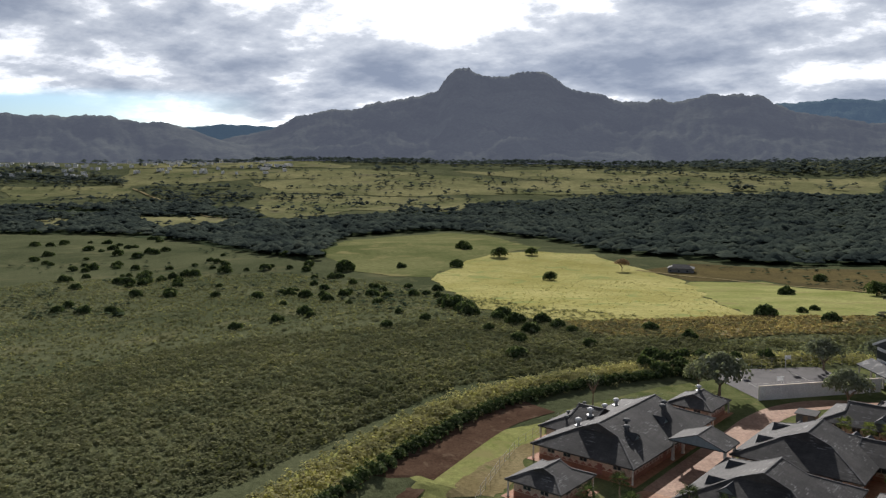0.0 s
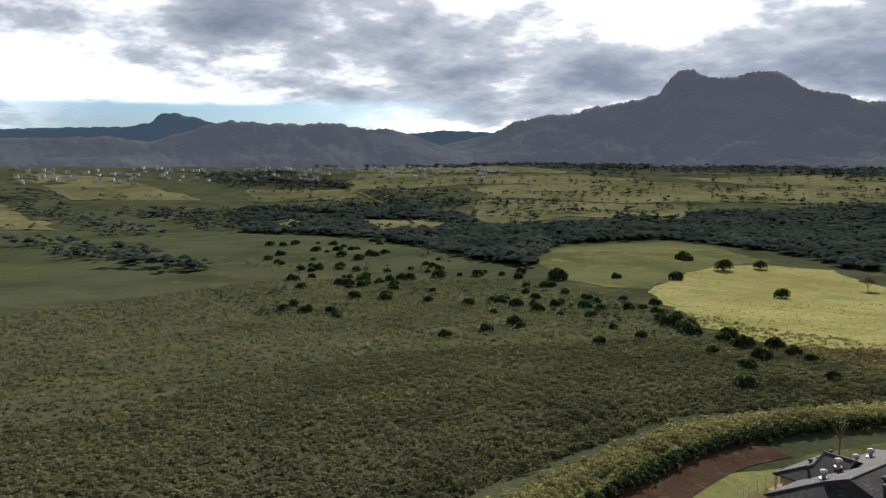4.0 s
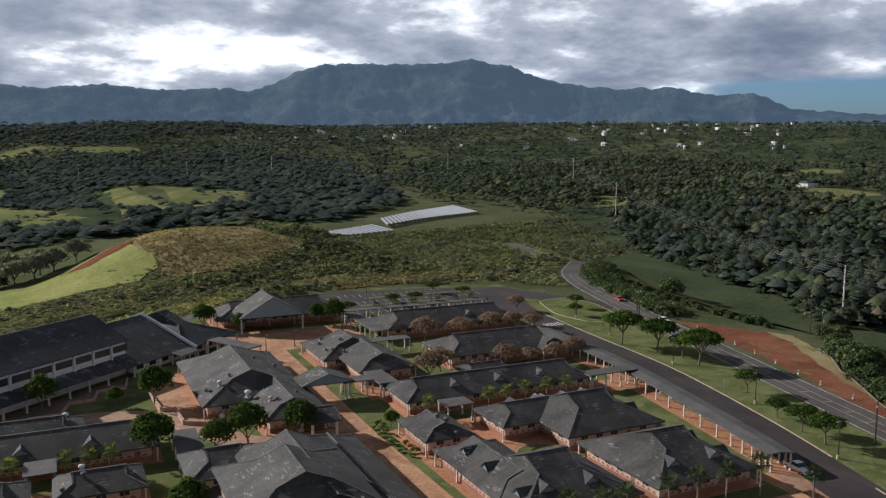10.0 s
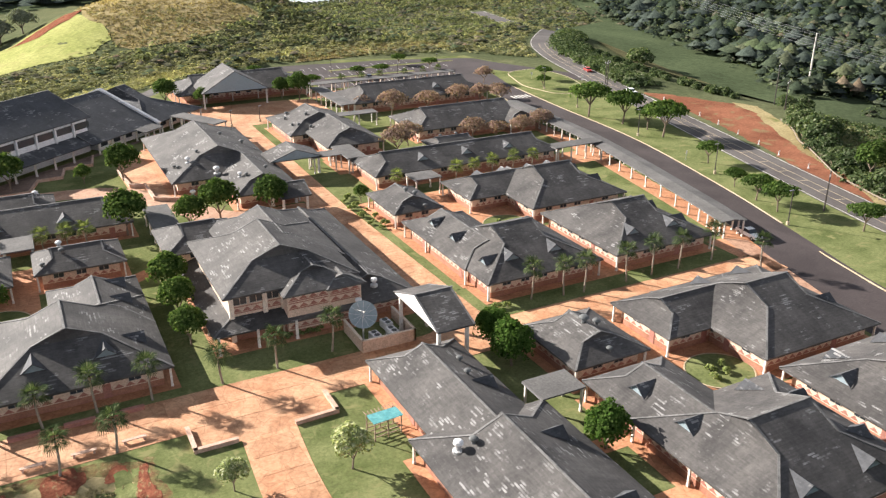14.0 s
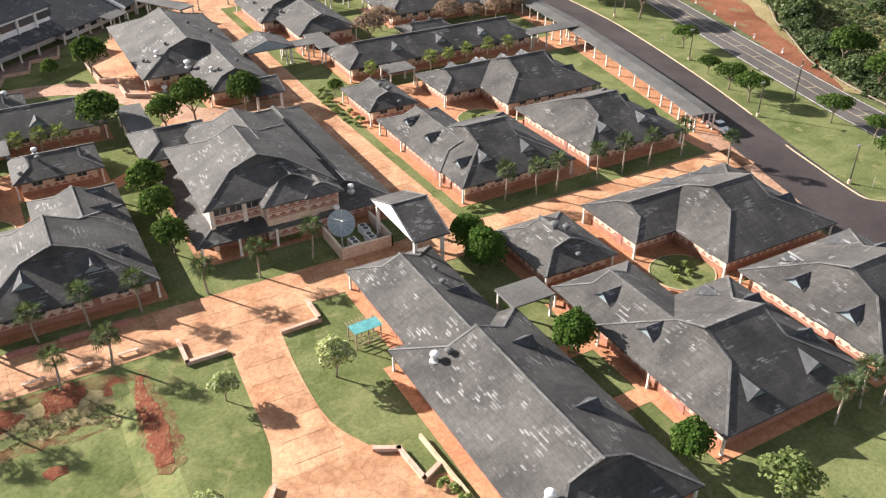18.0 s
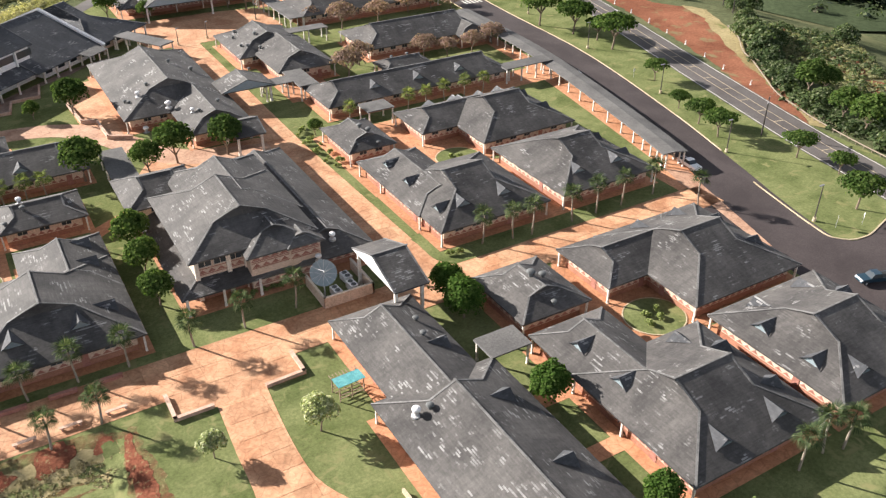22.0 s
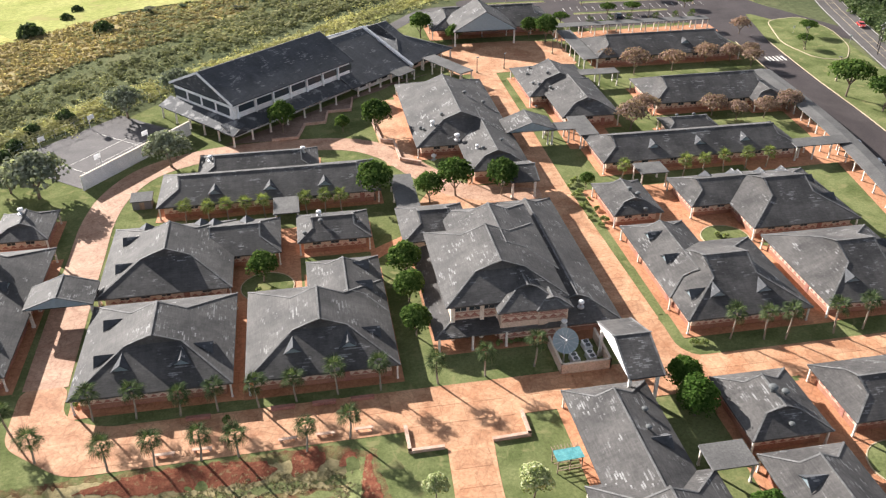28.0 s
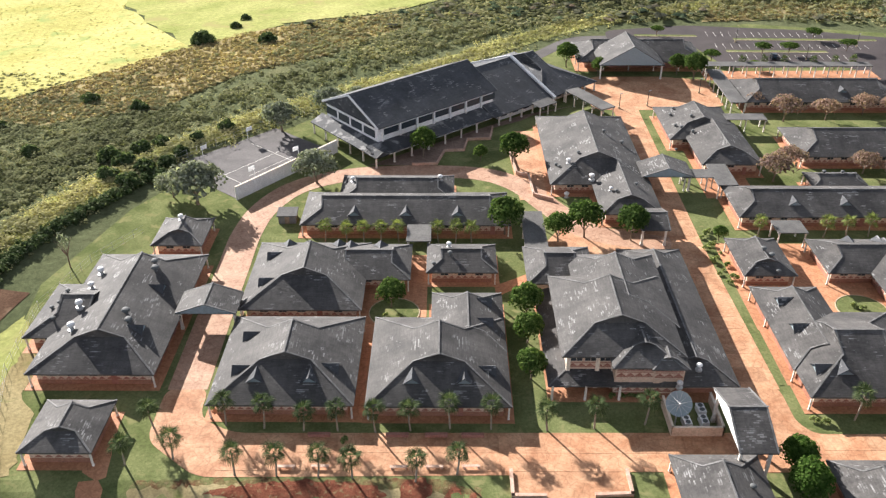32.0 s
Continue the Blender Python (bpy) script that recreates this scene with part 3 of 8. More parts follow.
def drape(name, poly, mat, lift, step, parent=None, kind="structure", category="", label="", uneven=False):
    """A sheet of the given outline that lies on the terrain."""
    bm = bmesh.new()
    bm.faces.new([bm.verts.new((x, y, 0)) for x, y in poly])
    if uneven:
        bmesh.ops.triangulate(bm, faces=bm.faces[:])
    xs, ys = [p[0] for p in poly], [p[1] for p in poly]
    for k in range(int(math.floor(min(xs) / step)) + 1, int(math.ceil(max(xs) / step))):
        bmesh.ops.bisect_plane(bm, geom=bm.verts[:] + bm.edges[:] + bm.faces[:], plane_co=(k * step, 0, 0), plane_no=(1, 0, 0))
    for k in range(int(math.floor(min(ys) / step)) + 1, int(math.ceil(max(ys) / step))):
        bmesh.ops.bisect_plane(bm, geom=bm.verts[:] + bm.edges[:] + bm.faces[:], plane_co=(0, k * step, 0), plane_no=(0, 1, 0))
    bmesh.ops.triangulate(bm, faces=bm.faces[:])
    co = np.array([v.co[:2] for v in bm.verts])
    for v, z in zip(bm.verts, terrain(co[:, 0], co[:, 1])):
        v.co.z = z + lift
    for f in bm.faces:
        if f.normal.z < 0:
            f.normal_flip()
    ob = obj(name, bm, mat, parent)
    return tagged(ob, label=label, category=category, kind=kind)


def ribbon(points, half):
    """The outline of a strip of that half width along a line."""
    pts = [Vector((x, y)) for x, y in points]
    left, right = [], []
    for k, p in enumerate(pts):
        a, b = pts[max(k - 1, 0)], pts[min(k + 1, len(pts) - 1)]
        t = (b - a).normalized()
        n = Vector((-t.y, t.x)) * half
        left.append(tuple(p + n))
        right.append(tuple(p - n))
    return left + right[::-1]


def curve_through(points, per=8):
    """A smooth line through the points."""
    pts = [Vector(p) for p in points]
    out = []
    for k in range(len(pts) - 1):
        p0, p1, p2, p3 = pts[max(k - 1, 0)], pts[k], pts[k + 1], pts[min(k + 2, len(pts) - 1)]
        for j in range(per):
            t = j / per
            out.append(tuple(0.5 * ((2 * p1) + (p2 - p0) * t + (2 * p0 - 5 * p1 + 4 * p2 - p3) * t * t + (3 * p1 - p0 - 3 * p2 + p3) * t ** 3)))
    out.append(tuple(pts[-1]))
    return out


def rounded(poly, r=2.0, n=4):
    """An outline with its corners rounded."""
    out = []
    pts = [Vector(p) for p in poly]
    for k, p in enumerate(pts):
        a, b = pts[k - 1], pts[(k + 1) % len(pts)]
        ra = min(r, (a - p).length * 0.45, (b - p).length * 0.45)
        s, e = p + (a - p).normalized() * ra, p + (b - p).normalized() * ra
        for j in range(n + 1):
            t = j / n
            out.append(tuple((1 - t) ** 2 * s + 2 * t * (1 - t) * p + t * t * e))
    return out


def rough_edge(poly, step=0.7, wild=0.3, seed=0):
    """An outline with an uneven, broken edge."""
    out = []
    for (x0, y0), (x1, y1) in zip(poly, list(poly[1:]) + [poly[0]]):
        n = max(1, int(math.hypot(x1 - x0, y1 - y0) / step))
        for k in range(n):
            x, y = x0 + (x1 - x0) * k / n, y0 + (y1 - y0) * k / n
            out.append((x + wild * noise.noise((x * 1.3, y * 1.3, seed)), y + wild * noise.noise((x * 1.3, y * 1.3, seed + 9.5))))
    return out


def quads_mesh(name, centers, normals, sizes, mat, rng, aspect=1.0):
    """Many small bent leaves as one mesh."""
    n = len(centers)
    nrm = normals / (np.linalg.norm(normals, axis=1, keepdims=True) + 1e-9)
    helper = rng.normal(size=(n, 3))
    u = np.cross(nrm, helper)
    u /= np.linalg.norm(u, axis=1, keepdims=True) + 1e-9
    v = np.cross(nrm, u)
    s = sizes[:, None]
    corners = np.stack([centers - u * s * aspect, centers - v * s + nrm * s * 0.2, centers + u * s * aspect, centers + v * s * rng.uniform(0.6, 1.2, (n, 1))], 1)
    me = bpy.data.meshes.new(name)
    me.vertices.add(4 * n)
    me.vertices.foreach_set("co", corners.astype(np.float32).ravel())
    me.loops.add(4 * n)
    me.loops.foreach_set("vertex_index", np.arange(4 * n, dtype=np.int32))
    me.polygons.add(n)
    me.polygons.foreach_set("loop_start", np.arange(0, 4 * n, 4, dtype=np.int32))
    me.update(calc_edges=True)
    me.materials.append(mat)
    return me


def leaf_blobs(rng, blobs, per, size, loose=0.45, up=0.35):
    """Leaf places on lumpy blobs (x, y, z, rx, rz): places, outward ways and sizes."""
    b = np.asarray(blobs, float)
    idx = np.repeat(np.arange(len(b)), per)
    d = rng.normal(size=(len(idx), 3))
    d /= np.linalg.norm(d, axis=1, keepdims=True)
    d[:, 2] = np.where(d[:, 2] < -0.35, -d[:, 2], d[:, 2])
    r = rng.uniform(0.55, 1.05, len(idx)) ** 0.6
    c = b[idx, :3] + d * r[:, None] * np.stack([b[idx, 3], b[idx, 3], b[idx, 4]], 1)
    nrm = d + rng.normal(scale=loose, size=d.shape) + np.array([0, 0, up])
    return c, nrm, rng.uniform(0.6, 1.25, len(idx)) * size


def scatter(rng, poly, n):
    poly = np.asarray(poly, float)
    lo, hi = poly.min(0), poly.max(0)
    out = np.zeros((0, 2))
    for _ in range(60):
        p = rng.uniform(lo, hi, (n * 2, 2))
        out = np.concatenate([out, p[inside(poly, p[:, 0], p[:, 1])]])
        if len(out) >= n:
            break
    return out[:n]

# the edge of the campus, where the tall grass stands
HEDGE = curve_through([(-78, 10), (-88, 50), (-96, 90), (-99, 122), (-92, 150), (-78, 177), (-58, 205), (-30, 232), (10, 268), (50, 300), (110, 322), (190, 335)], 10)

# ---------------------------------------------------------------- ground and distance
def axis_lines(reach, near, n):
    t = np.linspace(-1, 1, n)
    k = math.asinh(reach / near)
    return near * np.sinh(k * t)


gx, gy = axis_lines(4700, 45, 200) + 10, axis_lines(4700, 45, 220) + 110
GX, GY = np.meshgrid(gx, gy)
GZ = terrain(GX, GY) - 0.45 * inside([(-64, 64), (-71, 90), (-76, 130), (-68, 158), (-52, 188), (-26, 220), (22, 264), (110, 294), (140, 284), (140, 60), (140, -55), (-48, -55)], GX, GY)
verts = np.stack([GX, GY, GZ], -1).reshape(-1, 3)
nx, ny = len(gx), len(gy)
ii = (np.arange(ny - 1)[:, None] * nx + np.arange(nx - 1)[None]).ravel()
faces = np.stack([ii, ii + 1, ii + 1 + nx, ii + nx], 1)
gme = bpy.data.meshes.new("ground")
gme.from_pydata(verts.tolist(), [], faces.tolist())
gme.materials.append(M["scrub"])
gme.polygons.foreach_set("use_smooth", [True] * len(faces))
tagged(new("ground", gme), "wild grass plain that reaches to the mountains", "ground", kind="structure")


def mountain(name, label, profile, reach, mat, depth, steps=260, rows=26, seed=1):
    """A range round the place: its skyline as (bearing, height angle) pairs, spurs and gullies down to the plain."""
    prof = np.array(sorted(profile))
    az = np.linspace(prof[0, 0], prof[-1, 0], steps)
    el = np.interp(az, prof[:, 0], prof[:, 1])
    bm_v = []
    for r in range(rows):
        s = r / (rows - 1)
        for a, e in zip(az, el):
            ca, sa = math.cos(radians(a)), math.sin(radians(a))
            out = reach - depth * (1 - s)
            p = Vector((out * ca / 260.0, out * sa / 260.0, seed * 3.7))
            spur = noise.fractal(p, 0.9, 2.1, 6)
            fine = noise.fractal(p * 6.0, 0.8, 2.0, 4)
            top = 57 + reach * math.tan(radians(e)) + (fine * 9.0 + 5.0 * noise.noise(p * 41.0)) * min(1.0, e / 3.0)
            h = top * (0.62 * s ** 1.25 + 0.38 * s ** 3.0) + (spur * 0.15 * top + fine * 8.0) * math.sin(math.pi * s) - 45 * (1 - s) ** 3
            h = top if r == rows - 1 else min(h, top * (0.4 + 0.6 * s))
            bm_v.append((out * ca, out * sa, h))
    for a, e in zip(az, el):
        bm_v.append(((reach + 200) * math.cos(radians(a)), (reach + 200) * math.sin(radians(a)), 10 + reach * math.tan(radians(e)) * 0.3))
    i = (np.arange(rows)[:, None] * steps + np.arange(steps - 1)[None]).ravel()
    me = bpy.data.meshes.new(name)
    me.from_pydata(bm_v, [], np.stack([i, i + steps, i + steps + 1, i + 1], 1).tolist())
    me.materials.append(mat)
    me.polygons.foreach_set("use_smooth", [True] * len(me.polygons))
    return tagged(new(name, me), label, "mountain", kind="structure")


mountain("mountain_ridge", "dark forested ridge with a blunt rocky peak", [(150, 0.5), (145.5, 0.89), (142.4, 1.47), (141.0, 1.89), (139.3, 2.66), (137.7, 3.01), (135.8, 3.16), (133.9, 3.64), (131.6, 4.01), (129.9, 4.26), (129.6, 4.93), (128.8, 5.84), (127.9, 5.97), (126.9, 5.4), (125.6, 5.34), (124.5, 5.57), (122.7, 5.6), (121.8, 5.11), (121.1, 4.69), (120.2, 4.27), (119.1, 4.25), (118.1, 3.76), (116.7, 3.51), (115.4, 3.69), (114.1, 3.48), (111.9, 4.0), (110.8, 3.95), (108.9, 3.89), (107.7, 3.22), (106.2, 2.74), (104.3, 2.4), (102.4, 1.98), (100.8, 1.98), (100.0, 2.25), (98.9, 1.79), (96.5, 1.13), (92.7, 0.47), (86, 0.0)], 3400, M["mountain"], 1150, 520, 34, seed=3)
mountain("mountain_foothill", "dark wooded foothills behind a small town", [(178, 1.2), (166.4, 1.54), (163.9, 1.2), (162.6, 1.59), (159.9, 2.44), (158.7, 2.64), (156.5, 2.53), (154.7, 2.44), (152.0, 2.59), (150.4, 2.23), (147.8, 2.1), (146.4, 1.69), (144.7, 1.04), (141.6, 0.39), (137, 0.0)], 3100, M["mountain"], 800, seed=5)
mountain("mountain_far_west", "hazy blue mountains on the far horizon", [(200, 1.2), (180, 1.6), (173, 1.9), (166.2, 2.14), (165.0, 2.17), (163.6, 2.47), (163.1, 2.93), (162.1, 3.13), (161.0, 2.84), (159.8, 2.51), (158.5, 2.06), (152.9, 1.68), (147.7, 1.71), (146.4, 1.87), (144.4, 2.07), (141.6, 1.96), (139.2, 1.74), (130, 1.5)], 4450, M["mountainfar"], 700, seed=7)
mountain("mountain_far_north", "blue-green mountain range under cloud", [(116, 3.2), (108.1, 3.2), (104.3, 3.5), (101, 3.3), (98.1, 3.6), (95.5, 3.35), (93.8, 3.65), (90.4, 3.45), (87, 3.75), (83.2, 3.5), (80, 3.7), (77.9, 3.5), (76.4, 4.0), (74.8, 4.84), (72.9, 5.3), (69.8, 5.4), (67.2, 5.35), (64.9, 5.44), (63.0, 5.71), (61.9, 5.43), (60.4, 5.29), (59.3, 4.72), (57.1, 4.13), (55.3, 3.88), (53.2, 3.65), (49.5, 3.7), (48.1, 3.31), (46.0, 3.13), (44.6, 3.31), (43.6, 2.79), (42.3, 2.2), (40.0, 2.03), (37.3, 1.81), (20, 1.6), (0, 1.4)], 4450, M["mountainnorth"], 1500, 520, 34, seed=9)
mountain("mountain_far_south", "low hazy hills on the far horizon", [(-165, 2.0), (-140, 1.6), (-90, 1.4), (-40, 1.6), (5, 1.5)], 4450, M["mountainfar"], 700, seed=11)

# fields and woods on the plain
PALE = [(-328, 374), (-371, 475), (-388, 524), (-371, 566), (-326, 583), (-282, 539), (-240, 508), (-197, 472), (-130, 344), (-93, 286), (-113, 255), (-138, 225), (-165, 229), (-190, 245), (-269, 324)]
DRYSTRIP = [(-138, 225), (-113, 255), (-93, 286), (-73, 304), (-53, 315), (-20, 322), (-18, 300), (-43, 265), (-67, 249), (-84, 219), (-117, 209)]
BANK = [(-66, 316), (-47, 320), (-18, 324), (-1, 340), (26, 343), (36, 356), (34, 377), (27, 404), (18, 408), (0, 396), (-15, 388), (-51, 405), (-76, 385), (-84, 340)]
KNOLL = [(28, 410), (44, 425), (62, 420), (85, 400), (97, 381), (99, 368), (62, 344), (42, 342), (36, 348), (36, 364), (34, 377)]
drape("field_pale", rough_edge(PALE, 14, 7, 3.3), M["field"], 0.25, 30, category="field", label="sunlit pale yellow-green field of tall grass", uneven=True)
drape("field_green", rough_edge([(-530, 469), (-589, 557), (-604, 641), (-586, 718), (-524, 710), (-388, 602), (-388, 524), (-376, 482), (-328, 374), (-346, 357), (-390, 367), (-473, 419)], 14, 9, 3.3), M["pasture"], 0.20, 40, category="field", label="green pasture beside the pale field", uneven=True)
CARPARK_BANK = [(95, 301), (101, 318), (133, 327), (168, 326), (165, 310), (124, 306)]
drape("field_dry_bank", rough_edge(CARPARK_BANK, 5, 3, 2.2), M["dry"], 0.22, 12, category="grass", label="pale dry grass between the car park and the scrub", uneven=True)
drape("field_dry", rough_edge(DRYSTRIP, 10, 6, 3.3), M["dry"], 0.22, 30, category="field", label="dry brown grass strip below the campus hedge", uneven=True)
drape("field_strip", rough_edge([(-197, 472), (-161, 504), (-73, 418), (-70, 385), (-80, 340), (-62, 314), (-73, 304), (-93, 286), (-130, 344)], 10, 6, 5.1), M["bankgrass"], 0.23, 30, category="field", label="green and ochre strip of rough pasture", uneven=True)
drape("field_bank", rough_edge(BANK, 8, 4, 3.3), M["bankgrass"], 0.26, 12, category="field", label="smooth grass bank in the sun", uneven=True)
drape("field_knoll", rough_edge(KNOLL, 8, 4), M["dry"], 0.30, 12, category="field", label="dry grass knoll", uneven=True)
drape("field_brown", rough_edge([(-244, 517), (-230, 564), (-111, 604), (-75, 427), (-162, 510), (-200, 478)], 14, 9, 3.3), M["brownfield"], 0.18, 30, category="field", label="worn brown paddock", uneven=True)
drape("ground_bank_cut", rough_edge([(24, 409), (8, 399), (-2, 391), (10, 388), (26, 397), (31, 404)], 3, 2), M["redsoil"], 0.34, 5, category="bare earth", label="cut of bare red earth at the crest of the bank", uneven=True)
BELT = [(-1435, 570), (-1369, 653), (-1336, 826), (-1171, 853), (-890, 710), (-872, 766), (-912, 974), (-849, 1208), (-783, 1399), (-614, 1538), (-493, 1659), (-290, 1487), (-180, 1000), (-112, 640), (-170, 603), (-227, 586), (-333, 610), (-458, 710), (-612, 750), (-630, 660), (-628, 595), (-521, 461), (-458, 395), (-540, 405), (-730, 467), (-882, 464), (-1013, 395)]
BELT_NORTH = [(-493, 1659), (-305, 1868), (151, 1627), (418, 1562), (460, 1364), (330, 780), (203, 660), (142, 675), (43, 700), (-87, 640), (-140, 620), (-180, 1000), (-290, 1487)]
FOREST_EAST = [(220, 340), (330, 420), (420, 640), (430, 830), (420, 1150), (900, 1700), (1900, 1500), (2300, 500), (1200, 60), (420, 60), (250, 160), (215, 250)]
FOREST_FAR = [(-2300, 1000), (-1500, 1250), (-600, 1500), (0, 1500), (900, 1800), (1500, 2300), (600, 2700), (-800, 2600), (-2200, 1900)]
drape("forest_floor", FOREST_EAST, M["forestfloor"], 0.3, 120, category="forest floor", label="dark forest floor")
for poly in (BELT, BELT_NORTH):
    drape("forest_floor", rough_edge(poly, 40, 20, 2.2), M["forestfloor"], 0.35, 60, category="forest floor", label="dark forest floor", uneven=True)

MEADOWS = [
    [(-1806, 999), (-1907, 1095), (-1589, 1574), (-1354, 1580), (-1386, 1370), (-1569, 1183), (-1618, 911)],
    [(-1755, 705), (-1712, 824), (-1614, 916), (-1445, 793), (-1556, 724), (-1529, 610)],
    [(-1157, 653), (-1071, 767), (-906, 637), (-900, 533)],
    [(-1530, 1152), (-1321, 1541), (-1006, 1662), (-657, 1908), (-400, 2015), (-323, 1648), (-495, 1667), (-688, 1575), (-952, 1355), (-1106, 1185), (-1323, 1049)],
    [(-1304, 1027), (-949, 1274), (-828, 1048), (-979, 963), (-943, 764), (-1116, 835)],
    [(-1139, 476), (-1245, 573), (-1145, 566), (-1019, 458)],
    [(-1349, 1651), (-1119, 1992), (-713, 1985), (-420, 1960), (-657, 1908), (-1006, 1662)],
    [(-2400, 1250), (-1950, 1120), (-1650, 1600), (-1900, 1700)],
    [(-2300, 330), (-1700, 340), (-1600, 560), (-2200, 520)],
    [(-2400, 80), (-1300, 120), (-1200, 220), (-2300, 200)],
]
OPEN = [
    [(-338, 2067), (-93, 1974), (165, 1785), (153, 1649), (-88, 1872), (-271, 1902)],
    [(-239, 1380), (-202, 1480), (-96, 1520), (-66, 1412), (-70, 1200), (-140, 1010), (-200, 1180)],
    [(-85, 1240), (-48, 1125), (20, 1000), (66, 880), (50, 760), (-40, 820), (-110, 1010)],
    [(40, 1145), (148, 1050), (200, 960), (172, 830), (90, 830), (40, 985)],
    [(536, 755), (584, 742), (522, 668), (487, 675)],
    [(930, 870), (1042, 930), (1060, 871), (935, 760)],
    [(780, 731), (810, 680), (800, 600), (712, 520), (715, 610)],
]
for poly in MEADOWS:
    drape("meadow", rough_edge(poly, 40, 26, poly[0][0] * 0.01), M["meadow"], 0.6, 80, category="field", label="distant sunlit meadow on the plain", uneven=True)
for poly in OPEN:
    drape("meadow", rough_edge(poly, 30, 18, poly[0][0] * 0.01), M["pasture"], 0.6, 40, category="field", label="distant pasture between the woods", uneven=True)

drape("field_valley", [(304, 405), (302, 372), (279, 301), (258, 250), (249, 234), (226, 236), (222, 262), (240, 300), (259, 335)], M["valleygrass"], 0.6, 12, category="field", label="sloping grass field below the road")

# ---------------------------------------------------------------- campus grounds
drape("lawn", [(-66, 60), (-74, 90), (-80, 130), (-72, 160), (-56, 190), (-30, 222), (20, 268), (110, 300), (160, 290), (172, 240), (160, 160), (152, 110), (148, 60), (148, -60), (-50, -60)], M["lawn"], 0.03, 2, category="lawn", label="mown green lawn between the school buildings")

# ---------------------------------------------------------------- buildings
SLOPE = 0.42


def roof_mesh(w, d, ridge, gab=4.2, slope=SLOPE, thick=0.24, gable=False):
    """A hipped roof with a small gable at each end of its ridge; eaves at z = 0, courses laid out in the UV map."""
    flip = ridge == "x"
    if flip:
        w, d = d, w
    W, D = w / 2, d / 2
    g = W if gable else min(gab, W * 0.42)
    yh = D if gable else max(D - (W - g), 0.3)
    zg, zr = (W - g) * slope, W * slope
    bm = bmesh.new()
    uv = bm.loops.layers.uv.new("UVMap")

    def face(pts):
        f = bm.faces.new([bm.verts.new(p) for p in pts])
        f.normal_update()
        n = f.normal
        along = Vector((-n.y, n.x, 0))
        along = along.normalized() if along.length > 1e-4 else Vector((1, 0, 0))
        up = n.cross(along)
        for lp in f.loops:
            lp[uv].uv = (lp.vert.co.dot(along) + 50, lp.vert.co.dot(up) + 50)

    for s in (-1, 1):
        side = [(s * W, -D, 0), (s * g, -yh, zg), (0, -yh - (0 if gable else 0.35), zr), (0, yh + (0 if gable else 0.35), zr), (s * g, yh, zg), (s * W, D, 0)]
        face(side if s < 0 else side[::-1])
        if not gable:
            hip = [(-W, s * D, 0), (W, s * D, 0), (g, s * yh, zg), (-g, s * yh, zg)]
            face(hip if s < 0 else hip[::-1])
        tri = [(-g, s * yh, zg), (g, s * yh, zg), (0, s * yh, zr - 0.05)]
        face(tri if s < 0 else tri[::-1])
    rim = [(-W, -D), (W, -D), (W, D), (-W, D)]
    for k in range(4):
        a, b = rim[k], rim[(k + 1) % 4]
        if gable and k in (0, 2):
            continue
        face([(*a, -thick), (*b, -thick), (*b, 0), (*a, 0)])
    face([(-W, -D, -thick), (-W, D, -thick), (W, D, -thick), (W, -D, -thick)])
    if flip:
        bmesh.ops.transform(bm, matrix=Matrix.Rotation(radians(-90), 4, "Z"), verts=bm.verts[:])
    return bm, W, D, g, yh, zg, zr, flip


def ridge_lines(W, D, g, yh, zg, zr, flip, gable=False):
    """Where the cap strips lie: ridge, hips and gable edges."""
    lines = [((0, -yh - 0.35, zr), (0, yh + 0.35, zr))]
    for sx in (-1, 1):
        for sy in (-1, 1):
            lines.append(((0, sy * yh, zr), (sx * g, sy * yh, zg)))
            if not gable:
                lines.append(((sx * g, sy * yh, zg), (sx * W, sy * D, 0)))
    turn = Matrix.Rotation(radians(-90), 4, "Z") if flip else Matrix.Identity(4)
    out = []
    for a, b in lines:
        a, b = turn @ Vector(a), turn @ Vector(b)
        q = (b - a).to_track_quat("Y", "Z").to_matrix().to_4x4()
        out.append(Matrix.Translation(a) @ q @ Matrix.Diagonal((1, (b - a).length, 1, 1)))
    return out


cap_bm = bmesh.new()
box(cap_bm, -0.14, 0, -0.03, 0.14, 1, 0.045)
CAP = mesh_of("ridge_cap", cap_bm, M["ridge"])


def dormer_mesh(width=2.9, height=1.15, slope=SLOPE):
    """A little gable on a slope; it looks to -y, its foot at the origin."""
    hw, L = width / 2, height / slope
    bm = bmesh.new()
    uv = bm.loops.layers.uv.new("UVMap")
    o = 0.25
    for pts in ([(-hw - 0.12, -o, 0), (0, -o, height + 0.05), (0, L, height + 0.05)], [(0, -o, height + 0.05), (hw + 0.12, -o, 0), (0, L, height + 0.05)], [(-hw - 0.12, -o, -0.1), (0, -o, height - 0.08), (0, -o, height + 0.05), (-hw - 0.12, -o, 0.02)], [(0, -o, height - 0.08), (hw + 0.12, -o, -0.1), (hw + 0.12, -o, 0.02), (0, -o, height + 0.05)]):
        f = bm.faces.new([bm.verts.new(p) for p in pts])
        for lp in f.loops:
            lp[uv].uv = (lp.vert.co.y + 50, lp.vert.co.x + 50)
    return bm


def louvre_mesh(width=2.9, height=1.15):
    bm = bmesh.new()
    hw = width / 2
    a = [bm.verts.new(p) for p in ((-hw, 0, -0.1), (hw, 0, -0.1), (0, 0, height - 0.05))]
    bm.faces.new(a)
    for k in range(5):
        z = 0.06 + 0.17 * k
        h = hw * (1 - (z + 0.1) / (height + 0.05)) - 0.12
        if h > 0.15:
            box(bm, -h, -0.06, z, h, 0.0, z + 0.05)
    return bm


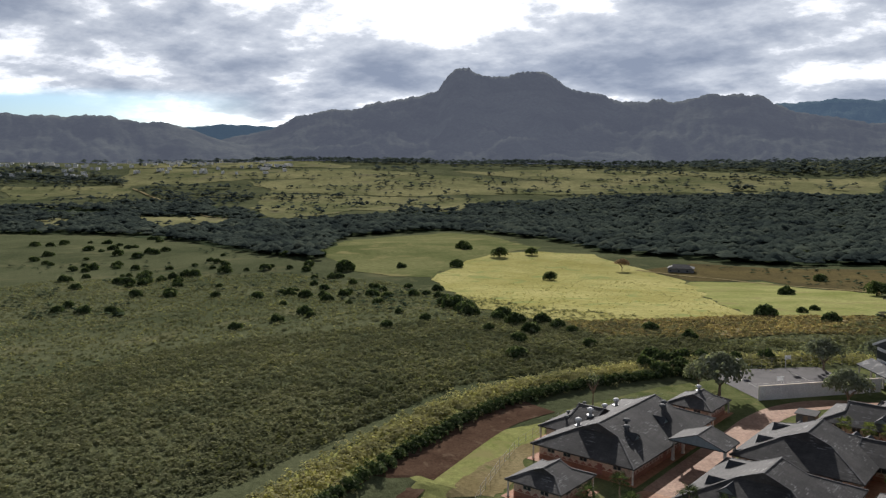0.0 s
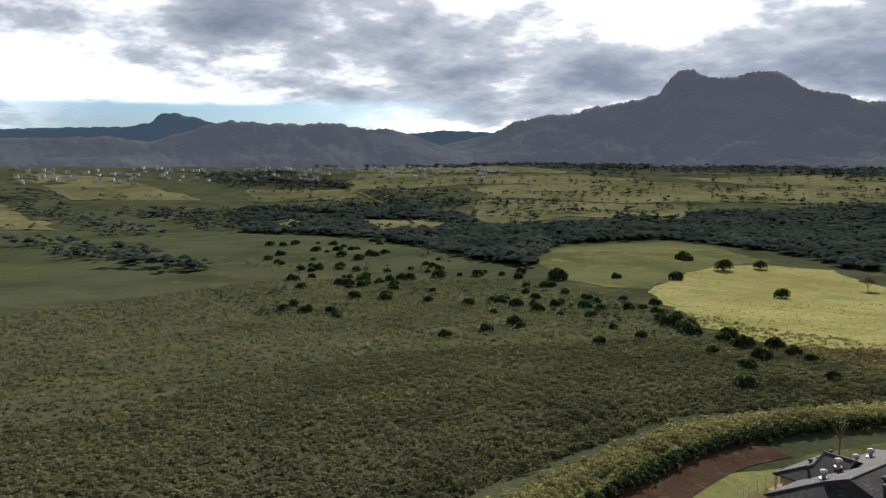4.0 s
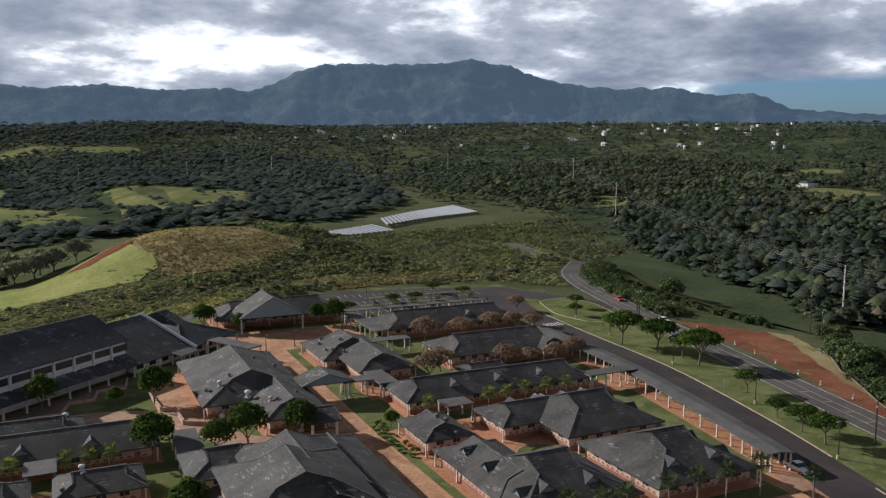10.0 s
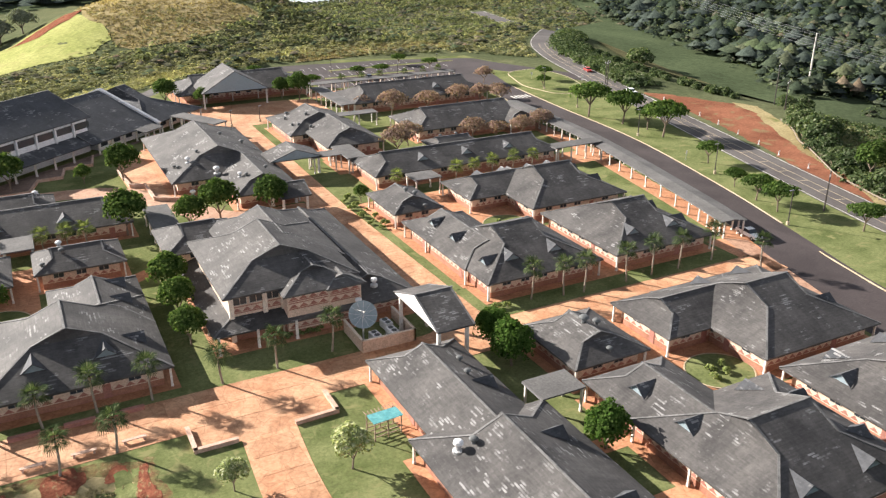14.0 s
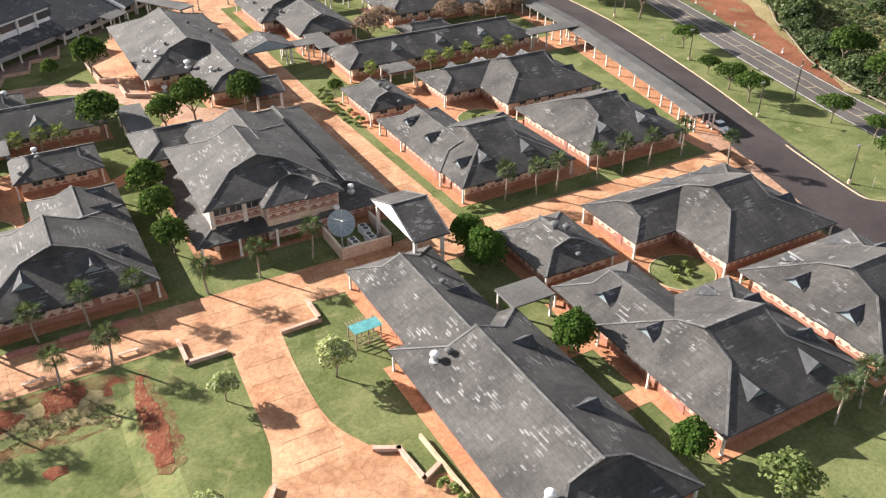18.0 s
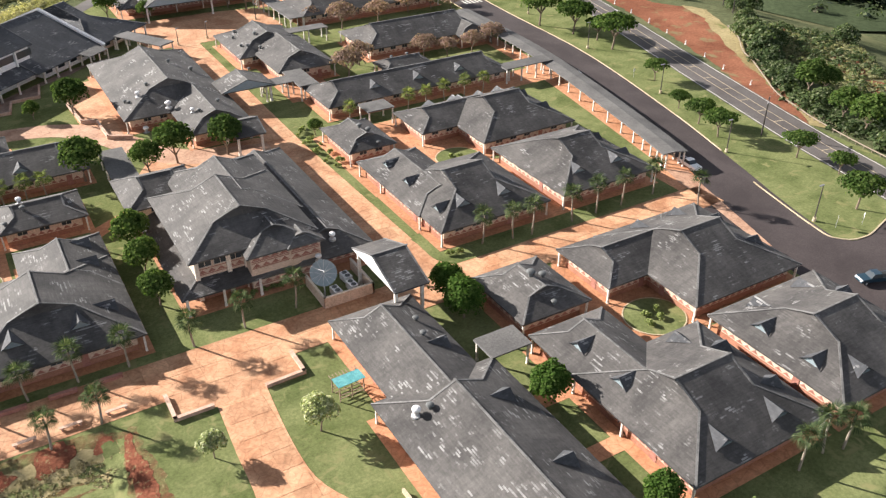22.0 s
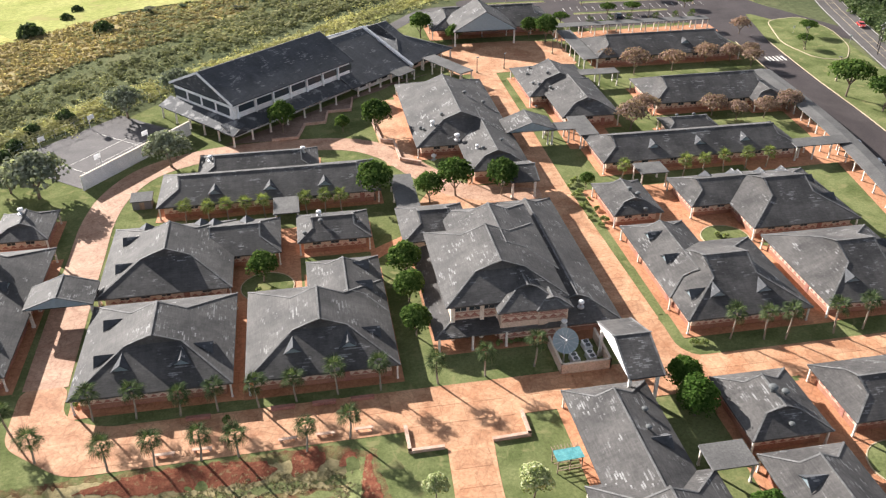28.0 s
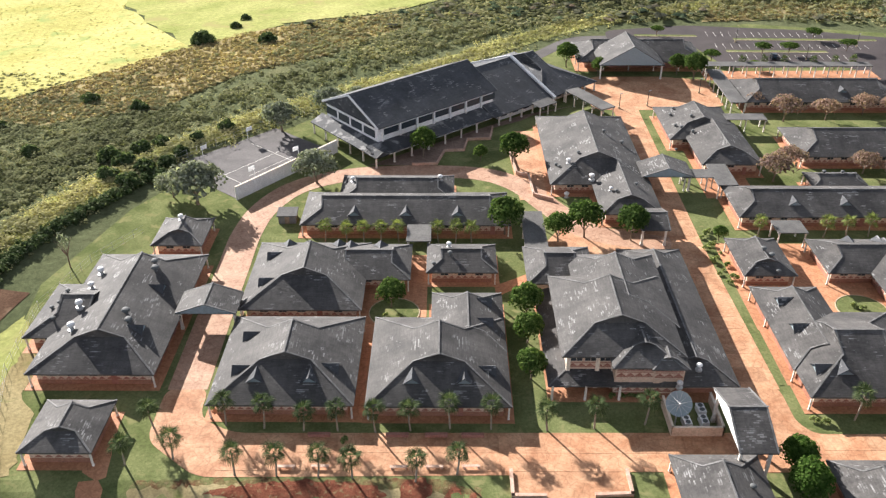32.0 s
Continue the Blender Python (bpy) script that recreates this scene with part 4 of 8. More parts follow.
DORMER = mesh_of("dormer", dormer_mesh(), M["roofdark"])
LOUVRE = mesh_of("louvre", louvre_mesh(), M["louvre"])


def window_mesh(w=1.6, h=1.1):
    bm = bmesh.new()
    for x0, x1, z0, z1 in ((-w / 2, w / 2, 0, 0.07), (-w / 2, w / 2, h - 0.07, h), (-w / 2, -w / 2 + 0.07, 0.07, h - 0.07), (w / 2 - 0.07, w / 2, 0.07, h - 0.07), (-0.03, 0.03, 0.07, h - 0.07)):
        box(bm, x0, -0.06, z0, x1, 0.02, z1)
    return bm


def pane_mesh(w=1.6, h=1.1):
    bm = bmesh.new()
    box(bm, -w / 2 + 0.05, -0.02, 0.05, w / 2 - 0.05, 0.0, h - 0.05)
    return bm


WINDOW, PANE = mesh_of("window_frame", window_mesh(), M["frame"]), mesh_of("pane", pane_mesh(), M["glass"])
door_bm = bmesh.new()
box(door_bm, -0.5, -0.05, 0, 0.5, 0.0, 2.1)
box(door_bm, 0.34, -0.12, 1.0, 0.42, -0.05, 1.1)
DOOR = mesh_of("door", door_bm, M["frieze"])
post_bm = bmesh.new()
box(post_bm, -0.17, -0.17, 0, 0.17, 0.17, 1.0)
box(post_bm, -0.22, -0.22, 0, 0.22, 0.22, 0.12)
POST = mesh_of("post", post_bm, M["post"])


def zigzag(length, z0, h):
    """A band of triangles along a wall that looks to -y."""
    bm = bmesh.new()
    n = max(2, int(length / 1.3))
    s = length / n
    for k in range(n):
        x = -length / 2 + k * s
        a = [bm.verts.new(p) for p in ((x + 0.06, -0.03, z0), (x + s - 0.06, -0.03, z0), (x + s / 2, -0.03, z0 + h))]
        b = [bm.verts.new((v.co.x, 0.0, v.co.z)) for v in a]
        bm.faces.new(a)
        for i in range(3):
            bm.faces.new((a[i], b[i], b[(i + 1) % 3], a[(i + 1) % 3]))
    return bm


def walls(th, cx, cy, w, d, top, skip=""):
    """Four walls with base course, frieze, windows and doors; cx, cy in the building's frame."""
    t = 0.2
    for side, ang, ln, off in (("s", 0, w, d), ("e", 90, d, w), ("n", 180, w, d), ("w", -90, d, w)):
        m = Matrix.Translation((cx, cy, 0)) @ Matrix.Rotation(radians(ang), 4, "Z") @ Matrix.Translation((0, -off / 2, 0))
        bm = bmesh.new()
        e = 0 if ang in (0, 180) else t
        box(bm, -ln / 2 + e, 0, 1.0, ln / 2 - e, t, top)
        wall = share("wall", mesh_of("wall", bm, M["wall"]), th, m)
        bm = bmesh.new()
        box(bm, -ln / 2 + e, -0.03, 0.0, ln / 2 - e, t, 1.0)
        share("base_course", mesh_of("base_course", bm, M["wallbase"]), wall)
        if side in skip or ln < 5:
            continue
        share("frieze", mesh_of("frieze", zigzag(ln - 1.2, 1.12, 0.55), M["frieze"]), wall)["kind"] = "stuff"
        n = int((ln - 1) / 3.4)
        for k in range(n):
            x = (k - (n - 1) / 2) * 3.4
            if (k + int(cx + cy)) % 4 == 3:
                share("door", DOOR, wall, Matrix.Translation((x, -0.03, 0.0)))
            else:
                wd = share("window_frame", WINDOW, wall, Matrix.Translation((x, -0.01, top - 1.35)))
                share("pane", PANE, wd)


def roof_part(th, cx, cy, w, d, ridge, z, mat="roof", gab=4.2, gable=False, caps=True, slope=SLOPE, rz=0.0):
    bm, *shape = roof_mesh(w, d, ridge, gab, slope, gable=gable)
    r = share("roof", mesh_of("roof", bm, M[mat]), th, pose(cx, cy, z, 0, 0, rz))
    if caps:
        for m in ridge_lines(*shape, gable):
            share("ridge_cap", CAP, r, m)
    return r


def dormers(roof, w, d, ridge, sides, slope=SLOPE):
    """Dormers on the named sides of a roof part: (side, offsets along it, share of the way up)."""
    for side, offs, up in sides:
        ang = {"s": 0, "e": 90, "n": 180, "w": -90}[side]
        half = (d if side in "sn" else w) / 2
        inset = up * half * 0.9
        for o in offs:
            m = Matrix.Rotation(radians(ang), 4, "Z") @ Matrix.Translation((o, -half + inset, inset * slope))
            dm = share("dormer", DORMER, roof, m)
            share("louvre", LOUVRE, dm)


def posts(th, pts, top, thick=1.0):
    for x, y in pts:
        share("post", POST, th, Matrix.Translation((x, y, 0)) @ Matrix.Diagonal((thick, thick, top, 1)))


def edge_posts(w, d, every, inset=0.45):
    pts = []
    for sx in (-1, 1):
        n = max(1, round(d / every))
        pts += [(sx * (w / 2 - inset), -d / 2 + inset + k * (d - 2 * inset) / n) for k in range(n + 1)]
    n = max(1, round(w / every))
    for sy in (-1, 1):
        pts += [(-w / 2 + inset + k * (w - 2 * inset) / n, sy * (d / 2 - inset)) for k in range(1, n)]
    return pts


EAVE = 3.1
BLOCKS = []


def school_block(label, rects, sides=(), inset=1.25, name="school_building", mat="roof", every=60.0, group="school buildings"):
    """A one-storey school building from overlapping hipped rectangles (cx, cy, w, d, ridge[, eave])."""
    cx, cy = rects[0][0], rects[0][1]
    th = empty(name, cx, cy)
    tagged(th, label, "school building", group)
    for k, r in enumerate(rects):
        x, y, w, d, ridge = r[:5]
        z = r[5] if len(r) > 5 else EAVE
        rf = roof_part(th, x - cx, y - cy, w, d, ridge, z - 0.006 * k, mat)
        if k < len(sides) and sides[k]:
            dormers(rf, w, d, ridge, sides[k])
        ins = inset if w > 9 and d > 9 else 1.0
        walls(th, x - cx, y - cy, w - 2 * ins, d - 2 * ins, z - 0.05, "" if k == 0 else "")
        posts(th, [(px + x - cx, py + y - cy) for px, py in edge_posts(w, d, every)], z - 0.2, 0.75)
        BLOCKS.append((x, y, w, d, ridge, z))
    return th


def roof_height(x, y):
    """How high the highest school roof lies at a place; 0 where there is none."""
    top = 0.0
    for bx, by, w, d, ridge, z in BLOCKS:
        px, py = (x - bx, y - by) if ridge == "y" else (y - by, x - bx)
        W, D = (w / 2, d / 2) if ridge == "y" else (d / 2, w / 2)
        a, b = W - abs(px), D - abs(py)
        if a > 0 and b > 0:
            g = min(4.2, W * 0.42)
            top = max(top, z + SLOPE * (min(a, b) if b < W - g else a))
    return top


SD = [("s", (-4.3, 4.3), 0.35), ("w", (-3.7, 5.1), 0.33), ("e", (-4.4,), 0.3)]
SB = [("s", (-4.2, 4.1), 0.35), ("e", (-4.4,), 0.24)]
SDx = [("s", (-4.5, 4.5), 0.24), ("w", (-4.0, 4.0), 0.24), ("n", (-4.5, 4.5), 0.24), ("e", (-4, 4), 0.24)]
HIP = "square one-storey school building with grey hipped shingle roof and dormers"
ELL = "L-shaped one-storey school building with grey hipped shingle roof"
HUT = "small service building with a hipped grey shingle roof"
LONG = "long one-storey classroom building under a grey hipped roof"
bA = school_block(HIP, [(-26.5, 104.1, 23.2, 23.2, "y")], [SD])
bB = school_block(ELL, [(-1.7, 103.9, 23, 23.2, "y"), (3.3, 114.5, 13, 17.5, "y")], [SB, [("e", (-2, 4), 0.4)]])
bM = school_block(ELL, [(-27.1, 129.3, 22.5, 23.4, "y"), (-15.7, 134.0, 16.6, 13, "x")], [[("w", (-4.1, 4.9), 0.3), ("n", (-5, 5), 0.24)], [("n", (-2, 4), 0.4)]])
bL = school_block("long workshop building with grey hipped roof and metal vents", [(-58.8, 118.0, 21.3, 36.7, "y"), (-66.5, 117.5, 15, 16.5, "x")], [[("e", (-8.9, 3.3), 0.45)], []])
school_block(HUT, [(-57.6, 88.0, 11, 11.4, "y")], inset=1.1)
school_block("small yellow-walled service building with hipped roof", [(-55.7, 145.4, 10.6, 11.4, "y")], inset=1.1)
school_block(HUT, [(2.5, 135.3, 13.9, 10.6, "x")], inset=1.1)
bN = school_block(LONG, [(-9.3, 155.6, 45, 14.9, "x"), (-11.7, 165.0, 26, 13.0, "x")], [[("s", (-11.0, 0.1, 11.2), 0.34)], []])
bD = school_block(ELL, [(68.0, 106.1, 22, 22.7, "x"), (63.0, 113.5, 12.7, 24, "y")], [[("s", (-4.4, 3.8), 0.36), ("w", (5.8,), 0.24)], [("w", (-5.2, 2.6), 0.5)]])
bD2 = school_block(HIP, [(92.6, 106.3, 21.6, 23, "x")], [[("s", (-4.7, 4.0), 0.35), ("e", (-5, 3), 0.24)]])
bF = school_block(ELL, [(93.0, 131.2, 22.6, 22.2, "x"), (84.0, 136.5, 21, 12.8, "x")], [[("e", (-4, 4), 0.24), ("n", (-5, 0, 5), 0.24)], [("n", (-3, 3), 0.4)]])
school_block(HUT, [(62.1, 136.2, 10.4, 14.0, "y")], inset=1.1)
bG = school_block(LONG, [(86.6, 159.3, 47.7, 14.7, "x")], [[("s", (-11, 0, 11), 0.45)]])
bH = school_block(ELL, [(88.5, 70.3, 22, 22.5, "x"), (81.0, 75.2, 22, 12.6, "x")], [[("e", (-4, 4), 0.24), ("n", (-4, 4), 0.24)], []])
school_block(HUT, [(60.2, 74.8, 12, 13.4, "y")], inset=1.1)
bE = school_block(ELL, [(64.4, 46.0, 22, 21.6, "x"), (59.9, 56.5, 12.6, 19, "y")], [SDx[:1] + SDx[2:], [("w", (-2.7, 5.3), 0.5)]])
bK = school_block(HIP, [(88.6, 46.1, 22, 22, "x")], [SDx])
bP = school_block("long assembly building with worn grey shingle roof", [(38.3, 48.2, 17.6, 33, "y"), (38.2, 66.0, 12.8, 33, "y")], [[("e", (-4, 8), 0.45)], [("e", (3.4,), 0.35)]])
bQ = school_block("large kitchen building with vents on its grey roof", [(35.2, 187.0, 23.4, 40, "y"), (40.0, 168.5, 13.6, 31, "y")], [[], []])
bR = school_block("building with layered grey gables and roof fans", [(66.4, 203.0, 19, 21.6, "y"), (68.6, 189.4, 15, 25, "y", 3.4)], [[], []])
bS1 = school_block(LONG, [(106.5, 226.5, 45, 18, "x")], [[("s", (6,), 0.45)]])
bS2 = school_block(LONG, [(105.0, 191.0, 36, 18, "x"), (118, 186, 10, 14, "y")])
school_block(HUT, [(90.5, 169.8, 13, 7.6, "x")], inset=0.8)
bPav = school_block("open entrance pavilion with a broad gabled grey roof", [(61.4, 261.0, 41, 20, "x")], [[]], name="entrance_pavilion", every=7.5, inset=3.0)


# the two-storey building
def two_storey():
    th = tagged(empty("library_building", 28, 117), "two-storey pink school building with stepped grey hipped roofs", "school building", "school buildings")
    o = (28.0, 117.0)

    def at(x, y):
        return x - o[0], y - o[1]

    roof_part(th, *at(28.0, 110.9), 20.0, 23.2, "y", 7.4, gab=4.4)
    roof_part(th, *at(30.6, 119.0), 16.4, 23.0, "y", 7.05, gab=5.0)
    roof_part(th, *at(21.0, 129.4), 13, 13, "x", 5.4)
    roof_part(th, *at(40.2, 118.0), 12.8, 41.6, "y", 3.1, "roof", gab=2.0)
    roof_part(th, *at(31.4, 103.2), 11.2, 12.4, "y", 7.0, gab=1.7)
    roof_part(th, *at(35.0, 101.6), 6.0, 9.6, "y", 6.9, gab=1.2)
    roof_part(th, *at(27.0, 115.0), 22.2, 35.2, "y", 2.9, slope=0.30)
    walls(th, *at(28.0, 111.0), 17.8, 20.8, 7.3, "s")
    walls(th, *at(30.6, 123.0), 14, 12.4, 6.9, "")
    walls(th, *at(21.0, 129.4), 10.6, 10.6, 5.3, "")
    walls(th, *at(40.2, 118.0), 10.0, 37.6, 3.0, "")
    walls(th, *at(31.4, 103.4), 9.6, 10.4, 6.9, "s")
    walls(th, *at(35.2, 102.0), 4.8, 8.0, 6.8, "s")

    def south_band(x0, x1, y, z, h, mat="frieze"):
        share("frieze", mesh_of("frieze", zigzag(x1 - x0, 0, h), M[mat]), th, pose(*at((x0 + x1) / 2, y), z))["kind"] = "stuff"
        for k, (lo, hi) in enumerate(((-0.22, -0.08), (h + 0.1, h + 0.22))):
            bm = bmesh.new()
            box(bm, x0, -0.05, lo, x1, 0.0, hi)
            share("band", mesh_of("band", bm, M["frieze"]), th, pose(-o[0], y - o[1], z))

    # left part: big windows between piers, a patterned band below each
    for x in (20.6, 22.9, 25.2):
        wd = share("window_frame", WINDOW, th, Matrix.Translation((*at(x, 100.57), 5.5)) @ Matrix.Diagonal((1.25, 1, 1.45, 1)))
        share("pane", PANE, wd)
    south_band(19.4, 26.4, 100.58, 4.5, 0.6)
    south_band(19.4, 26.4, 100.58, 1.5, 0.6)
    # bay: two patterned bands, each between lines
    for x0, x1, y in ((26.8, 32.6, 98.18), (32.9, 37.4, 97.98)):
        for z in (4.5, 5.7):
            south_band(x0, x1, y, z, 0.6)
        south_band(x0, x1, y, 1.5, 0.6)
    posts(th, [at(x, y) for x, y in ((16.6, 97.4), (22, 97.4), (27.5, 97.4), (16.6, 104), (16.6, 111), (16.6, 118), (16.6, 125), (16.6, 132))], 2.9)
    for x in (19.3, 24.05, 26.7):
        bm = bmesh.new()
        box(bm, -0.32, -0.32, 0, 0.32, 0.32, 7.2)
        share("pier", mesh_of("pier", bm, M["cream"]), th, pose(*at(x, 100.5), 0))
    return th


two_storey()


def gym():
    ang = 40.8
    c = Vector((-10.2, 208.2))
    th = tagged(empty("gymnasium", c.x, c.y, 0, ang), "large white gymnasium with a dark gabled roof and lower side roofs", "gymnasium")
    w, d, rise = 40.6, 25.0, 0.43
    roof_part(th, 0, 0, w, d, "x", 8.7, "roofdark", gable=True, slope=rise)
    bm = bmesh.new()
    for x in (-w / 2 + 0.5, w / 2 - 0.8):
        box(bm, x, -d / 2 + 1.2, 0, x + 0.3, d / 2 - 1.2, 8.4)
        f = [bm.verts.new((x + 0.15, y, z)) for y, z in ((-d / 2 + 0.6, 8.4), (d / 2 - 0.6, 8.4), (0, 8.5 + d / 2 * rise - 0.3))]
        bm.faces.new(f)
    for y in (-d / 2 + 1.2, d / 2 - 1.5):
        box(bm, -w / 2 + 0.8, y, 0, w / 2 - 0.8, y + 0.3, 8.4)
    part("wall", bm, M["white"], th)
    for s in (-1, 1):
        bm = bmesh.new()
        a = math.atan(rise)
        m = Matrix.Translation((-w / 2 - 0.1, 0, 8.7 + d / 2 * rise)) @ Matrix.Rotation(s * a, 4, "X")
        box(bm, -0.12, 0 if s < 0 else -d / 2 / math.cos(a), -0.45, 0.12, d / 2 / math.cos(a) if s < 0 else 0, 0.1, m)
        part("bargeboard", bm, M["white"], th)
    # window band and piers
    for k in range(7):
        x = -w / 2 + 2.2 + k * 5.6
        bm = bmesh.new()
        box(bm, x, -d / 2 + 1.05, 6.0, x + 4.9, -d / 2 + 1.17, 7.6)
        part("window", bm, M["glass"], th)
        bm = bmesh.new()
        box(bm, x - 0.55, -d / 2 + 0.6, 4.6, x - 0.15, -d / 2 + 1.17, 8.5)
        part("pier", bm, M["white"], th)
    for k in range(4):
        y = -d / 2 + 2.2 + k * 5.6
        bm = bmesh.new()
        box(bm, -w / 2 + 0.40, y, 5.4, -w / 2 + 0.48, y + 4.7, 7.4)
        part("window", bm, M["glass"], th)
    # lean-to roofs on the long and the short side
    for label, (x0, y0, x1, y1), low in (("lower_roof", (-w / 2 - 3.4, -d / 2 - 3.4, 15.5, -d / 2 + 1.0), "y"), ("lower_roof", (-w / 2 - 3.6, -d / 2 - 3.4, -w / 2 + 0.4, d / 2 + 1.0), "x")):
        bm = bmesh.new()
        vs = box(bm, x0, y0, 0, x1, y1, 0.22)
        for v in vs:
            f = (v.co.y - y0) / (y1 - y0) if low == "y" else (v.co.x - x0) / (x1 - x0)
            v.co.z += 3.0 + 1.5 * f
        part(label, bm, M["roofdark"], th)
    posts(th, [(-w / 2 - 3.2, -d / 2 - 3.0 + k * 5.6) for k in range(6)] + [(-w / 2 - 3.2 + k * 5.6, -d / 2 - 3.0) for k in range(1, 7)], 2.95)
    # annexe: two lower roofs with a white parapet between them
    roof_part(th, 27.4, 1.6, 23.4, 36, "x", 3.1, "roofdark", gable=True, slope=0.40)
    roof_part(th, 46.6, 1.6, 24.0, 35.4, "x", 3.0, "roofdark", gab=8.0, slope=0.40)
    roof_part(th, -w / 2 - 1.8, -d / 2 - 1.6, 4.2, 4.6, "y", 3.3, "roofdark", gable=True, slope=0.5)
    bm = bmesh.new()
    box(bm, w / 2 + 0.4, -13.6, 0, 38.6, 15, 3.05)
    part("wall", bm, M["white"], th)
    bm = bmesh.new()
    box(bm, 39.2, -13.2, 0, 55.5, 15, 2.95)
    part("wall", bm, M["wall"], th)
    for k in range(8):
        bm = bmesh.new()
        box(bm, 21 + k * 4.4, -13.75, 1.0, 23.2 + k * 4.4, -13.62 if k < 4 else -13.22, 2.4)
        part("window", bm, M["glass"], th)
    for s in (-1, 1):
        bm = bmesh.new()
        a = math.atan(0.40)
        m = Matrix.Translation((39.0, 1.6, 3.1 + 18 * 0.40)) @ Matrix.Rotation(s * a, 4, "X")
        n = 18.6 / math.cos(a)
        box(bm, -0.45, 0 if s < 0 else -n, -0.3, 0.45, n if s < 0 else 0, 0.55, m)
        part("parapet", bm, M["white"], th)
    bm = bmesh.new()
    vs = box(bm, 30.5, -19.4, 2.7, 37.5, -15.4, 2.85)
    for v in vs:
        v.co.z += 0.5 * (v.co.y + 19.4) / 4.0
    part("awning", bm, M["membrane"], th, "pale grey awning over the side door")
    for x in (30.8, 34, 37.2):
        share("post", POST, th, Matrix.Translation((x, -19.2, 0)) @ Matrix.Diagonal((0.8, 0.8, 2.75, 1)))
    posts(th, [(18 + k * 4.4, -15.9) for k in range(10)], 3.0)
    return th


gym()


def slab_canopy(x, y, w, d, z, label, rz=0.0, every=4.5, mat="membrane"):
    th = tagged(empty("walkway_canopy", x, y, 0, rz), label, "canopy", "walkway canopies")
    bm = bmesh.new()
    box(bm, -w / 2, -d / 2, z, w / 2, d / 2, z + 0.2)
    bmesh.ops.bevel(bm, geom=bm.edges[:], offset=0.04, segments=1)
    part("roof", bm, M[mat], th)
    for s in (-1, 1):
        bm = bmesh.new()
        box(bm, s * w / 2 - 0.06, -d / 2, z - 0.12, s * w / 2 + 0.06, d / 2, z - 0.004)
        part("fascia", bm, M["fascia"], th)
    posts(th, edge_posts(w, d, every, 0.35), z, 0.8)
    return th


FLAT = "flat grey walkway canopy on pale posts"
slab_canopy(-6.2, 143.9, 5.0, 6.8, 3.6, FLAT)
slab_canopy(40.0, 218.6, 16.8, 4.8, 3.6, FLAT, -60)
slab_canopy(17.8, 145.5, 4.6, 15.2, 3.6, FLAT)
slab_canopy(49.6, 66.2, 6.2, 4.6, 3.4, FLAT)
slab_canopy(60.5, 171.5, 11, 4.4, 3.6, FLAT)
slab_canopy(64.2, 171.0, 4.6, 11, 3.62, FLAT)
slab_canopy(115.0, 153.0, 13.5, 4.2, 3.6, FLAT)
slab_canopy(81.5, 229.0, 4.4, 27, 3.6, FLAT)
slab_canopy(80.0, 205.5, 11, 4.2, 3.6, FLAT)
slab_canopy(106, 247.5, 52, 4.0, 3.6, FLAT)
slab_canopy(71.6, 146.8, 6.2, 5.2, 3.6, FLAT)


def gable_canopy(x, y, w, d, ridge, z, label, white_end=None, slope=0.36):
    th = tagged(empty("entry_canopy", x, y), label, "canopy", "gabled canopies")
    roof_part(th, 0, 0, w, d, ridge, z, "roof", gable=True, slope=slope)
    posts(th, [(sx * (w / 2 - 0.6), sy * (d / 2 - 1.0)) for sx in (-1, 1) for sy in (-1, 1)], z - 0.1, 1.3)
    half, span = (w / 2, d / 2) if ridge == "x" else (d / 2, w / 2)
    for s in (-1, 1):
        bm = bmesh.new()
        pts = [(-span + 0.3, -0.05), (span - 0.3, -0.05), (0, span * slope - 0.15)]
        for a in (s * (half - 0.1), s * (half + 0.06)):
            f = [bm.verts.new((a, p, q) if ridge == "x" else (p, a, q)) for p, q in pts]
            bm.faces.new(f)
        g = part("gable_end", bm, M["white" if white_end == s else "louvre"], th)
        g.location.z = z
    return th


gable_canopy(43.5, 86.6, 5.4, 13.8, "x", 6.2, "tall gabled entry canopy with a white gable end", -1)
gable_canopy(-43.4, 118.2, 11, 6.6, "y", 4.3, "gabled canopy over the service lane", None)
gable_canopy(43.0, 149.0, 6, 9.5, "x", 4.3, "gabled canopy with a white end beside the street", -1)
gable_canopy(51.0, 172.5, 12, 7.5, "y", 4.3, "gabled canopy across the main street", None)
gable_canopy(56.6, 250.4, 20, 15, "y", 4.9, "broad gabled porch of the entrance pavilion", None, 0.58)


